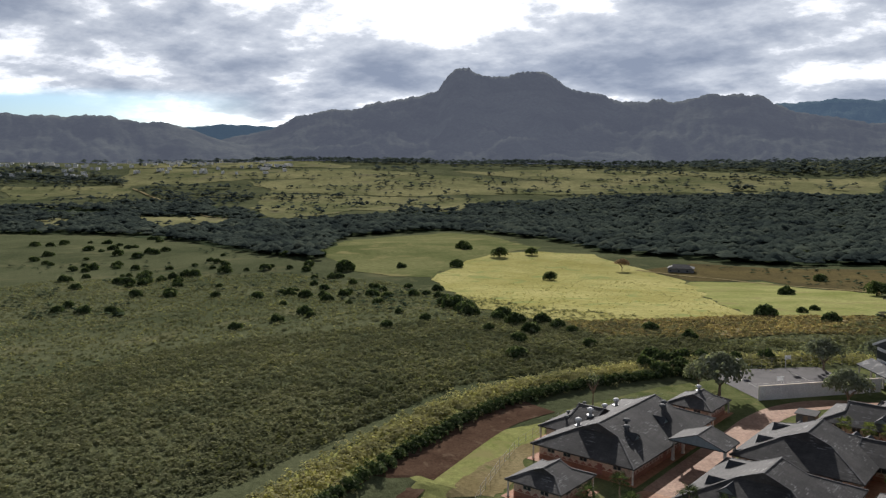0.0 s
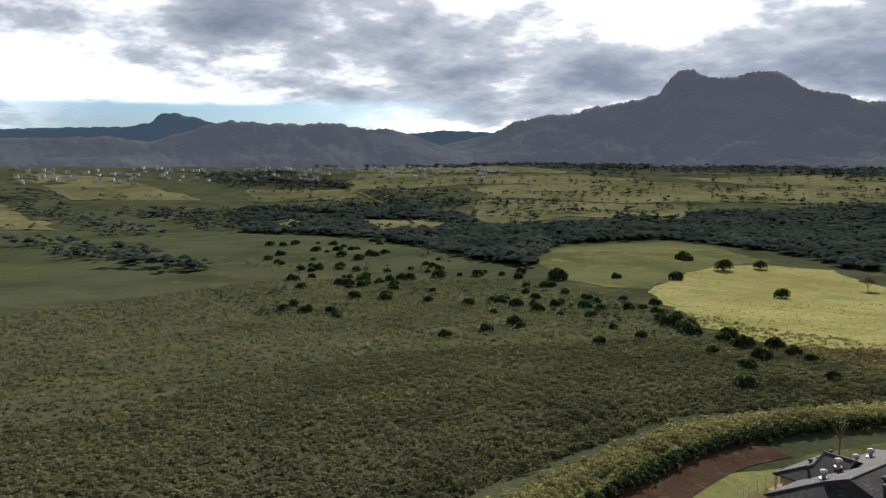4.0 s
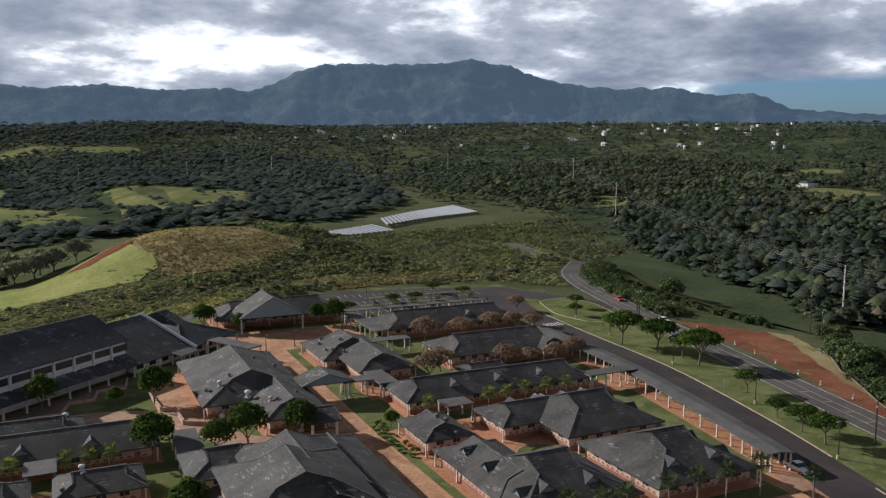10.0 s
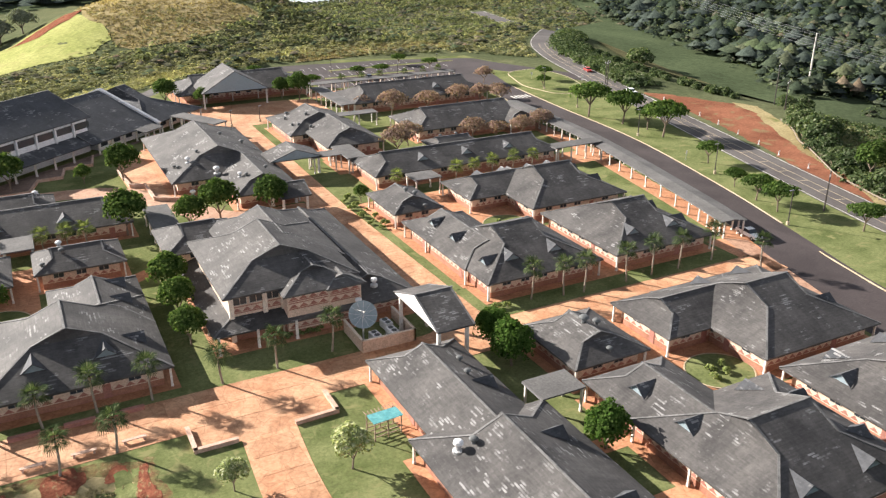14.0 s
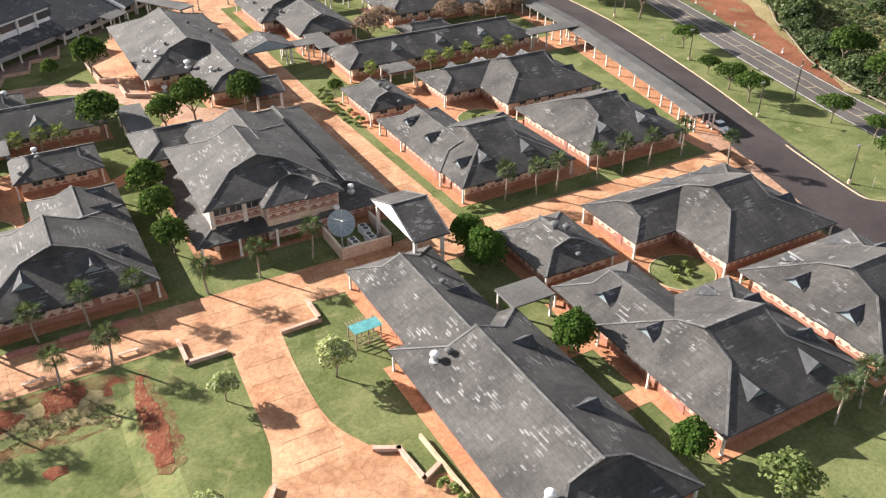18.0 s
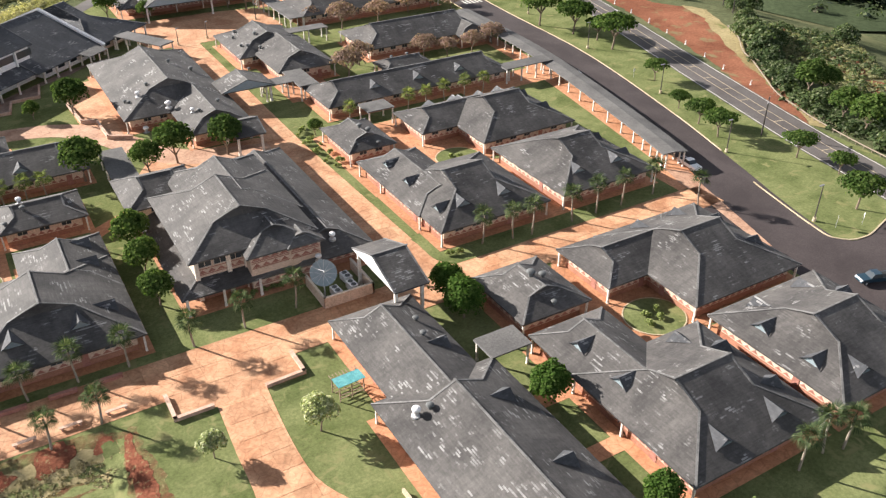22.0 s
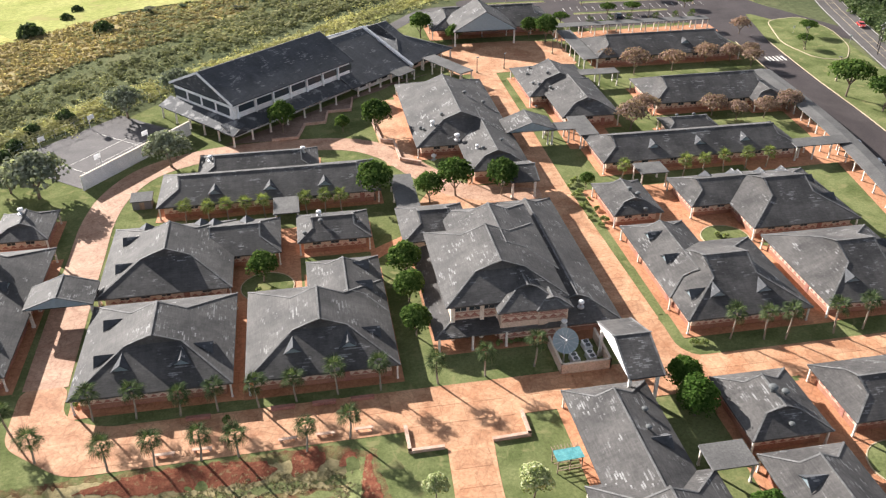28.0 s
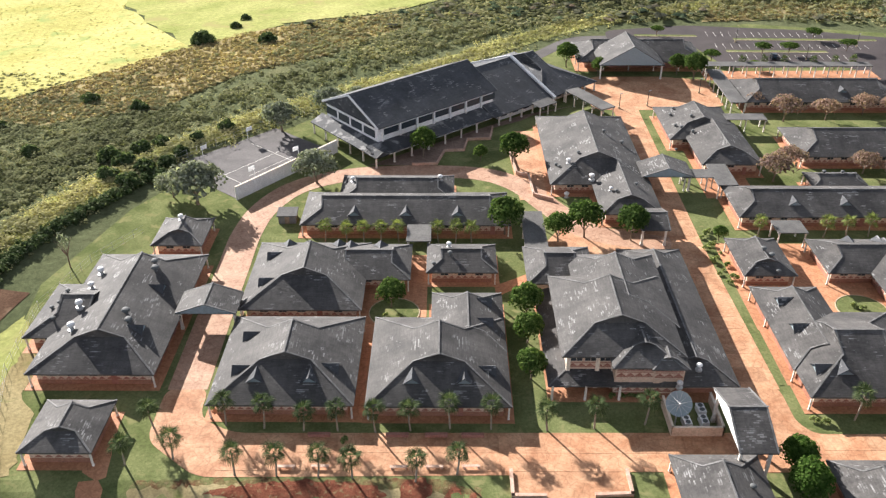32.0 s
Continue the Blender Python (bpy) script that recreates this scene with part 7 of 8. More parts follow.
sav = np.concatenate([sav] + [scatter(rng, poly, 16) for poly in OPEN[1:4]])
sav = sav[patchy(sav, 60.0, 6.0) > -0.2]
canopy("savanna_tree", "scattered round trees on the distant meadow", sav, 7.2, M["canopyfar"], 0.8, 0.5, lobes=4)
ROWS_NEAR = (((-1342, 773), (-1325, 802), 4, 10), ((-1245, 768), (-1026, 745), 36, 9), ((-892, 645), (-848, 661), 8, 8), ((-889, 733), (-827, 767), 10, 9), ((-906, 968), (-850, 1030), 8, 9), ((-1039, 941), (-1038, 1022), 6, 8), ((-1194, 469), (-1150, 649), 44, 8), ((-1298, 974), (-1164, 1102), 14, 8), ((-1476, 675), (-1429, 813), 18, 8), ((-1675, 782), (-1629, 830), 6, 7), ((-1315, 1165), (-1148, 1338), 24, 8))
ROWS_FAR = (((-812, 1385), (-528, 1572), 40, 9), ((-935, 1695), (-786, 1796), 16, 8), ((-617, 1679), (-571, 1696), 9, 11), ((-541, 1641), (-495, 1666), 7, 10), ((-807, 1640), (-700, 1704), 6, 8), ((-985, 1362), (-867, 1434), 10, 9), ((-1188, 1552), (-1026, 1695), 12, 7), ((-1501, 984), (-1420, 1068), 12, 9), ((-1660, 1107), (-1485, 1318), 10, 7), ((-1472, 1379), (-1303, 1520), 10, 7), ((-1989, 803), (-1672, 929), 90, 9), ((-1066, 1903), (-763, 1905), 30, 8), ((-742, 1853), (-554, 1941), 26, 9))
for rows in (ROWS_NEAR, ROWS_FAR):
    pts = np.concatenate([np.stack([np.linspace(a[0], b[0], n) + rng.normal(0, 6, n), np.linspace(a[1], b[1], n) + rng.normal(0, 6, n)], 1) for a, b, n, q in rows])
    canopy("tree_row", "distant rows of dark round trees between the fields", pts, np.concatenate([np.full(n, float(q)) for a, b, n, q in rows]), M["canopyfar"], 0.85, 0.35, lobes=4)
strips = np.concatenate([scatter(rng, poly, n) for poly, n in (([(-1500, 330), (-1030, 400), (-900, 460), (-1100, 620), (-1420, 560)], 420), ([(-2200, 760), (-1800, 690), (-1640, 930), (-1820, 990), (-2200, 960)], 520), ([(-1600, 900), (-1300, 830), (-1180, 860), (-1310, 1000), (-1560, 1000)], 240), ([(-1900, 200), (-1100, 240), (-1000, 300), (-1900, 330)], 160), ([(-1000, 120), (-640, 150), (-560, 200), (-980, 190)], 120))])
strips = keep_out(strips[patchy(strips, 80.0, 9.0) > -0.5], MEADOWS)
canopy("wood_strip", "dark strips of trees between the western fields", strips, 8.6, M["canopyfar"], 0.75, 0.5, lobes=3)
foot = scatter(rng, [(-3000, 1100), (-2000, 1900), (-1200, 2250), (-400, 2550), (500, 2700), (600, 2250), (200, 1950), (-420, 2060), (-1150, 2000), (-1700, 1680), (-2300, 1150)], 4600)
foot = keep_out(foot, CLEARINGS)
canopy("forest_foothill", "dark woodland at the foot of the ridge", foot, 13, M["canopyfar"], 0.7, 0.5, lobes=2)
# low bushes that run together on the western slope
low = np.concatenate([scatter(rng, poly, n) for poly, n in (([(-470, 150), (-360, 140), (-330, 170), (-370, 190), (-460, 200)], 160), ([(-640, 240), (-480, 230), (-300, 240), (-260, 300), (-420, 350), (-620, 330)], 330), ([(-330, 330), (-250, 290), (-190, 232), (-160, 205), (-200, 205), (-300, 260)], 150), ([(-230, 565), (-110, 600), (-80, 440), (-160, 520)], 130), ([(-620, 400), (-520, 450), (-460, 390), (-560, 360)], 120))])
low = keep_out(low[patchy(low, 22.0, 4.0) > -0.1], [PALE])
canopy("scrub_clump", "low rounded bushes that run together on the slope", low, 2.0, M["canopygreen"], 0.7, 0.5, "scrub", 3)
# scrub on the slopes round the campus
SLOPE_W = [(-98, -40), (-103, 60), (-112, 130), (-92, 172), (-70, 205), (-40, 238), (20, 290), (100, 345), (60, 390), (20, 345), (-40, 325), (-92, 258), (-175, 262), (-250, 300), (-330, 340), (-430, 330), (-520, 220), (-420, 0), (-220, -120)]
near = scatter(rng, [(-98, -60), (-103, 60), (-112, 130), (-92, 172), (-70, 205), (-90, 240), (-170, 220), (-230, 120), (-200, -40)], 17000)
woods("scrub_near", "low dense green scrub on the hillside", near, 0.85, 9, 0.32, M["tuft"], 0.7, 0.5, "scrub", 2.4)
woods("scrub_far", "low dense green scrub on the hillside", scatter(rng, SLOPE_W, 16000), 1.0, 7, 0.48, M["tuftpale"], 0.6, 0.5, "scrub", 2.4)
woods("scrub_dark", "taller dark scrub along the slope", scatter(rng, [(-104, 60), (-112, 130), (-92, 172), (-70, 205), (-36, 240), (20, 292), (8, 300), (-50, 250), (-90, 215), (-118, 180), (-132, 120), (-118, 50)], 700), 1.3, 26, 0.34, M["tuft"], 0.9, 0.5, "scrub", 1.4)
HILL = [(-60, 268), (-20, 262), (30, 297), (110, 306), (162, 298), (186, 268), (214, 318), (262, 372), (330, 430), (400, 600), (330, 590), (240, 585), (170, 556), (110, 470), (100, 366), (62, 340), (26, 338), (-2, 334), (-20, 318), (-52, 312)]
hill = far_from(keep_out(scatter(rng, HILL, 14000), [KNOLL, BANK]), ROAD, 8)
woods("scrub_north", "scrub-covered hill behind the car park", hill[::2], 1.4, 9, 0.6, M["tuftpale"], 0.7, 0.5, "scrub", 2.2)
woods("scrub_north_dry", "pale dry grass between the scrub behind the car park", hill[1::2], 1.3, 9, 0.5, M["tuftdry"], 0.6, 0.5, "tall grass", 2.2)
bushy = far_from(keep_out(scatter(rng, [(105, 330), (180, 320), (225, 345), (262, 380), (330, 430), (400, 600), (300, 580), (240, 585), (170, 556), (115, 470), (60, 350), (20, 318)], 4200), [KNOLL, BANK]), ROAD, 11)
bushy = bushy[patchy(bushy, 26.0, 3.0) > -0.6]
woods("scrub_north_dark", "dark bushes on the hill behind the car park", bushy, 1.9, 20, 0.56, M["tuftdeep"], 0.9, 0.6, "scrub")
mound = far_from(keep_out(np.concatenate([scatter(rng, HILL, 2200), scatter(rng, [(214, 318), (262, 372), (345, 400), (430, 560), (520, 640), (400, 640), (300, 470)], 700)]), [KNOLL, BANK, CARPARK_BANK, [(150, 545), (330, 600), (370, 740), (230, 660)]]), ROAD, 10)
mound = mound[(patchy(mound, 30.0, 8.0) > -0.7) & (mound[:, 1] > 300)]
canopy("scrub_mound", "low rounded bushes that cover the hill behind the car park", mound[::2], 2.6, M["canopyolive"], 0.7, 0.55, "scrub", 3)
canopy("scrub_mound", "green bushes that cover the hill behind the car park", mound[1::2], 2.4, M["canopygreen"], 0.7, 0.55, "scrub", 3)
brush = np.array(offset_line(RAIL, 4.5))[rng.integers(0, len(RAIL), 420)] + rng.normal(0, 1.7, (420, 2))
woods("roadside_brush", "dense undergrowth between the roadside trees", brush, 1.1, 34, 0.34, M["leafthicket"], 1.0, 0.5, "scrub")
woods("slope_grass", "dry rough grass on the slope behind the guard rail", scatter(rng, SLOPE_E, 1500), 0.7, 12, 0.32, M["tuftpale"], 0.6, 0.5, "tall grass")
woods("slope_scrub", "green scrub on the slope behind the guard rail", scatter(rng, SLOPE_E, 260), 1.2, 26, 0.34, M["leafthicket"], 0.8, 0.5, "scrub")
# tall pale grass along the campus edge
drape("ground_tall_grass", rough_edge(ribbon(HEDGE, 4.6), 3, 2.4), M["bankgrass"], 0.12, 9, category="tall grass", label="strip of pale tall grass along the campus edge", uneven=True)
hp = np.concatenate([np.array(HEDGE)[rng.integers(0, len(HEDGE), 6400)] + rng.normal(0, 3.2, (6400, 2))])
woods("tall_grass", "tall pale grass along the campus edge", hp, 0.8, 11, 0.28, M["tuftdry"], 0.9, 0.6, "tall grass", 1.2)
hp2 = np.array(offset_line(HEDGE, -6.6))[rng.integers(0, 52, 1500)] + rng.normal(0, 0.7, (1500, 2))
woods("hedge_grass", "dark green tall grass along the track", hp2, 0.7, 22, 0.28, M["leafthicket"], 1.7, 0.4, "tall grass")
hr = np.array(offset_line(ROAD, -10.0))[rng.integers(66, 100, 1500)] + rng.normal(0, 2.4, (1500, 2))
woods("roadside_scrub", "green scrub along the road bank", hr, 1.7, 24, 0.45, M["leafthicket"], 1.1, 0.4, "scrub")
woods("field_grass", "tufts of tall grass in the pale field", scatter(rng, PALE, 2500), 0.6, 6, 0.34, M["tuftdry"], 0.5, 0.4, "tall grass")
woods("dry_bank_grass", "tufts of pale grass behind the car park", scatter(rng, CARPARK_BANK, 1100), 0.7, 11, 0.34, M["tufttan"], 0.6, 0.4, "tall grass")
woods("dry_grass", "tufts of dry grass below the hedge", scatter(rng, DRYSTRIP, 3000), 0.8, 12, 0.36, M["tufttan"], 0.7, 0.4, "tall grass")
woods("knoll_grass", "tufts of dry grass on the knoll", scatter(rng, KNOLL, 1800), 0.8, 9, 0.34, M["tufttan"], 0.6, 0.4, "tall grass")
woods("bank_weeds", "dry weeds and dead stalks on the grass bank", scatter(rng, [(-46, 77), (-36, 76.6), (-20, 76.2), (-9, 77), (-3, 76.6), (1.4, 76), (1, 73), (-0.5, 71.5), (-3, 74), (-14, 73.6), (-46, 74)], 900), 0.28, 8, 0.09, M["deadweed"], 0.5, 0.5, "weeds")

# ---------------------------------------------------------------- things on the campus
def vent_white():
    th = new("roof_vent")
    bm = bmesh.new()
    revolve(bm, [(0.30, -0.5), (0.30, 0.55), (0.26, 0.6)], 10)
    share("stem", mesh_of("stem", bm, M["metal"]), th)
    bm = bmesh.new()
    revolve(bm, [(0.30, 0.6), (0.52, 0.75), (0.58, 0.95), (0.50, 1.15), (0.25, 1.28)], 12)
    share("turbine", mesh_of("turbine", bm, M["white"]), th)
    bm = bmesh.new()
    revolve(bm, [(0.62, -0.30), (0.62, 0.06), (0.34, 0.14)], 10)
    share("flashing", mesh_of("flashing", bm, M["metal"]), th)
    return tagged(th, "white turbine roof vent on a metal stem", "roof vent", "roof vents")


def vent_dark():
    th = new("roof_vent")
    bm = bmesh.new()
    revolve(bm, [(0.26, -0.5), (0.26, 0.5)], 10)
    share("stem", mesh_of("stem", bm, M["ventdark"]), th)
    bm = bmesh.new()
    revolve(bm, [(0.30, 0.45), (0.56, 0.5), (0.58, 0.62), (0.40, 0.82), (0.12, 0.9)], 12)
    share("hood", mesh_of("hood", bm, M["ventdark"]), th)
    return tagged(th, "dark green mushroom roof vent", "roof vent", "roof vents")


VW, VD = vent_white(), vent_dark()


def place_vent(src, x, y, s=1.0, z=None):
    return copy_thing(src, pose(x, y, roof_height(x, y) if z is None else z, 0, 0, (x * 71) % 360) @ Matrix.Diagonal((s, s, s, 1)))


for x, y, s in ((-66, 127, 1.2), (-66, 122, 1.1), (-65.4, 115, 1.2), (-64.6, 109, 1.2), (28.4, 174, 1.0), (27.4, 166.5, 1.1), (33.2, 168.4, 1.2), (-22, 166, 1.0), (-2, 166.5, 1.0), (0, 137, 0.9), (32.6, 59, 1.0), (32.4, 36.6, 1.0), (36.4, 161.4, 0.8)):
    place_vent(VW, x, y, s)
for x, y, s in ((-55.8, 128, 1.2), (-55.2, 126, 1.3), (-56, 112, 1.3), (-55, 110, 1.2), (-70, 117, 0.8), (-69, 119, 0.8), (-71, 116, 0.8), (-69.4, 112.6, 0.8), (25.6, 175, 0.8), (31, 177, 0.8), (26.2, 173.6, 0.7), (39, 189, 0.9), (37.4, 160, 0.8), (42.4, 163.2, 0.8), (59.4, 198, 0.8), (60.4, 196, 0.8), (63.8, 200, 0.9), (58.8, 192, 0.8), (63, 194, 0.9), (59.6, 205, 0.8), (61, 208, 0.8), (-1.6, 167, 0.8), (0.2, 134, 0.9), (-3, 131.8, 0.8), (62, 135, 1.0), (63.2, 133.4, 1.0), (63.6, 129.8, 0.9), (60, 74.6, 1.2), (61.8, 74.2, 1.0), (60.4, 69.4, 0.8), (34.2, 58.6, 0.9), (41.4, 75, 0.8), (40.4, 71.2, 0.8), (32.8, 35, 0.8), (88, 171, 0.8), (92, 170.4, 0.8)):
    place_vent(VD, x, y, s)
place_vent(VW, 36.6, 96.6, 0.9, 3.6)
place_vent(VW, 40.2, 99.4, 0.9, 4.9)
VW.matrix_basis, VD.matrix_basis = pose(-56.2, 146.8, roof_height(-56.2, 146.8)), pose(43.2, 186, roof_height(43.2, 186))


# benches
def bench():
    th = new("bench")
    bm = bmesh.new()
    box(bm, -1.35, -0.24, 0.40, 1.35, 0.24, 0.50)
    bmesh.ops.bevel(bm, geom=bm.edges[:], offset=0.02, segments=1)
    share("seat", mesh_of("seat", bm, M["benchpaint"]), th)
    bm = bmesh.new()
    box(bm, -0.12, -0.2, 0, 0.12, 0.2, 0.40)
    leg = mesh_of("leg", bm, M["benchpaint"])
    for x in (-1.05, 1.05):
        share("leg", leg, th, pose(x, 0, 0))
    return tagged(th, "pink concrete bench beside the promenade", "bench", "promenade benches")


b0 = bench()
b0.matrix_basis = pose(-24, 82.4, 0.07, 0, 0, 1)
for x, y, a in ((-19, 82.5, 0), (-7.4, 82.4, 2), (-2.2, 82.5, -1), (3.2, 82.6, 1)):
    copy_thing(b0, pose(x, y, 0.075, 0, 0, a))


def seat_wall(x, y, n):
    bm = bmesh.new()
    box(bm, -n / 2, -0.25, 0, n / 2, 0.25, 0.48)
    box(bm, -n / 2 - 0.05, -0.3, 0.48, n / 2 + 0.05, 0.3, 0.56)
    ob = tagged(obj("seat_wall", bm, M["frieze"]), "low red concrete seat at the edge of the lawn", "bench", "promenade seats")
    ob.matrix_basis = pose(x, y, 0.07)


for x in (-20, -8, -2, 3.6):
    seat_wall(x, 89.0, 3.4)


# satellite dish and machinery yard
def dish():
    th = tagged(empty("satellite_dish", 35.2, 91.6), "large grey mesh satellite dish on a post", "satellite dish")
    bm = bmesh.new()
    tube(bm, (0, 0, 0), (0, 0, 4.2), 0.14, 0.11, 10)
    part("pole", bm, M["metal"], th)
    tilt = Matrix.Translation((0, 0, 4.6)) @ pose(0, 0, 0, 48, -14, 0)
    bm = bmesh.new()
    n, rad = 24, 2.0
    prev = None
    for k in range(8):
        r = rad * k / 7
        ring = [bm.verts.new(tilt @ Vector((r * math.cos(6.2832 * j / n), r * math.sin(6.2832 * j / n), 0.11 * r * r))) for j in range(n)] if k else [bm.verts.new(tilt @ Vector((0, 0, 0)))]
        if prev:
            for j in range(n):
                if len(prev) == 1:
                    bm.faces.new((prev[0], ring[j], ring[(j + 1) % n]))
                else:
                    bm.faces.new((prev[j], ring[j], ring[(j + 1) % n], prev[(j + 1) % n]))
        prev = ring
    part("reflector", bm, M["louvre"], th)
    for j in range(12):
        a = 6.2832 * j / 12
        bm = bmesh.new()
        pts = [tilt @ Vector((r * math.cos(a), r * math.sin(a), 0.11 * r * r + 0.03)) for r in (0.1, 0.7, 1.4, 2.0)]
        for p, q in zip(pts, pts[1:]):
            tube(bm, p, q, 0.03, 0.03, 4)
        part("rib", bm, M["metal"], th)
    for j in range(3):
        a = 6.2832 * j / 3
        bm = bmesh.new()
        tube(bm, tilt @ Vector((1.4 * math.cos(a), 1.4 * math.sin(a), 0.25)), tilt @ Vector((0, 0, 1.9)), 0.03, 0.03, 5)
        part("strut", bm, M["metal"], th)
    bm = bmesh.new()
    tube(bm, tilt @ Vector((0, 0, 1.75)), tilt @ Vector((0, 0, 2.1)), 0.14, 0.1, 8)
    part("feed", bm, M["white"], th)


dish()


def condenser(x, y, a=0):
    th = tagged(empty("air_conditioner", x, y, 0.1, a), "white air-conditioning unit with round fan grilles", "air conditioner", "air conditioners")
    bm = bmesh.new()
    box(bm, -0.6, -1.0, 0.1, 0.6, 1.0, 1.2)
    bmesh.ops.bevel(bm, geom=bm.edges[:], offset=0.04, segments=1)
    part("case", bm, M["white"], th)
    for yy in (-0.48, 0.48):
        bm = bmesh.new()
        revolve(bm, [(0.40, 1.2), (0.40, 1.26), (0.33, 1.27), (0.1, 1.23)], 14, (0, yy, 0))
        part("fan", bm, M["ventdark"], th)
    for sx in (-0.5, 0.5):
        bm = bmesh.new()
        box(bm, sx - 0.06, -0.9, 0, sx + 0.06, 0.9, 0.1)
        part("foot", bm, M["fascia"], th)


for x, y in ((37.0, 91.6), (39.7, 91.8), (39.9, 94.4)):
    condenser(x, y, 4)


# little timber shelter with a teal cover
def shelter():
    th = tagged(empty("timber_shelter", 29.4, 71.2, 0, 3), "small timber shelter with a teal cover", "shelter")
    for x in (-1.7, 0, 1.7):
        for y in (-1.1, 1.1):
            bm = bmesh.new()
            box(bm, x - 0.06, y - 0.06, 0, x + 0.06, y + 0.06, 2.5)
            part("post", bm, M["timber"], th)
    bm = bmesh.new()
    box(bm, -1.9, -1.3, 2.5, 1.9, 0.7, 2.56)
    part("cover", bm, M["teal"], th)
    for k in range(9):
        bm = bmesh.new()
        box(bm, -1.9 + k * 0.46, 0.7, 2.5, -1.84 + k * 0.46, 1.5, 2.6)
        part("rafter", bm, M["timber"], th)
    for y, z in ((-1.1, 0.5), (-1.1, 1.0), (1.1, 0.5), (1.1, 1.0), (0.0, 0.75)):
        bm = bmesh.new()
        box(bm, -1.8, y - 0.05, z, 1.8, y + 0.05, z + 0.09)
        part("rail", bm, M["timber"], th)


shelter()


def kiosk():
    th = tagged(empty("garden_shed", -35.6, 155.5, 0, 2), "small dark garden shed on the lawn", "shed")
    bm = bmesh.new()
    box(bm, -1.9, -1.6, 0, 1.9, 1.6, 1.9)
    part("body", bm, M["fascia"], th)
    bm = bmesh.new()
    vs = box(bm, -2.2, -1.9, 1.9, 2.2, 1.9, 2.1)
    for v in vs[4:]:
        v.co.z += 0.25 if v.co.y > 0 else 0
    part("roof", bm, M["membrane"], th)
    bm = bmesh.new()
    box(bm, -0.5, -1.65, 0, 0.5, -1.6, 1.7)
    part("door", bm, M["timber"], th)


kiosk()


# basketball hoops
def hoop():
    th = new("basketball_hoop")
    bm = bmesh.new()
    tube(bm, (0, 0, 0), (0, 0, 3.3), 0.09, 0.08, 8)
    tube(bm, (0, 0, 3.2), (0, -0.9, 3.2), 0.06, 0.06, 6)
    share("post", mesh_of("post", bm, M["metal"]), th)
    bm = bmesh.new()
    box(bm, -0.9, -0.98, 2.9, 0.9, -0.92, 4.0)
    share("backboard", mesh_of("backboard", bm, M["white"]), th)
    bm = bmesh.new()
    for k in range(12):
        a, b = 6.2832 * k / 12, 6.2832 * (k + 1) / 12
        tube(bm, (0.23 * math.cos(a), -1.25 + 0.23 * math.sin(a), 3.05), (0.23 * math.cos(b), -1.25 + 0.23 * math.sin(b), 3.05), 0.02, 0.02, 4, False)
    share("ring", mesh_of("ring", bm, M["redsoil"]), th)
    return tagged(th, "basketball hoop with a white backboard", "basketball hoop", "court hoops")


h0 = hoop()
h0.matrix_basis = pose(-46.4, 173.4, 0.1, 0, 0, -130)
for x, y, a in ((-37.6, 184.6, -130), (-62.2, 186.4, 50), (-53.2, 197.8, 50)):
    copy_thing(h0, pose(x, y, 0.1, 0, 0, a))


# vehicles
def wheel_mesh():
    bm = bmesh.new()
    tube(bm, (0, -0.12, 0), (0, 0.12, 0), 0.36, 0.36, 16)
    return bm


WHEEL = mesh_of("wheel", wheel_mesh(), M["black"])
rim_bm = bmesh.new()
tube(rim_bm, (0, -0.13, 0), (0, 0.13, 0), 0.2, 0.2, 12)
RIM = mesh_of("rim", rim_bm, M["metal"])
lamp_bm = bmesh.new()
box(lamp_bm, -0.03, -0.2, -0.09, 0.03, 0.2, 0.09)
HEADLAMP = mesh_of("headlight", lamp_bm, M["solar"])
tail_bm = bmesh.new()
box(tail_bm, -0.03, -0.12, -0.12, 0.03, 0.12, 0.12)
TAILLAMP = mesh_of("tail_light", tail_bm, M["redsoil"])


def profile_body(bm, prof, half, tuck=0.0):
    """A body from a side outline (x, z), drawn in towards its top."""
    zs = [z for _, z in prof]
    lo, hi = min(zs), max(zs)
    rows = []
    for s in (-1, 1):
        rows.append([bm.verts.new((x, s * (half - tuck * (z - lo) / (hi - lo)), z)) for x, z in prof])
    bm.faces.new(rows[0])
    bm.faces.new(rows[1][::-1])
    n = len(prof)
    for k in range(n):
        bm.faces.new((rows[0][k], rows[1][k], rows[1][(k + 1) % n], rows[0][(k + 1) % n]))
    bmesh.ops.recalc_face_normals(bm, faces=bm.faces[:])


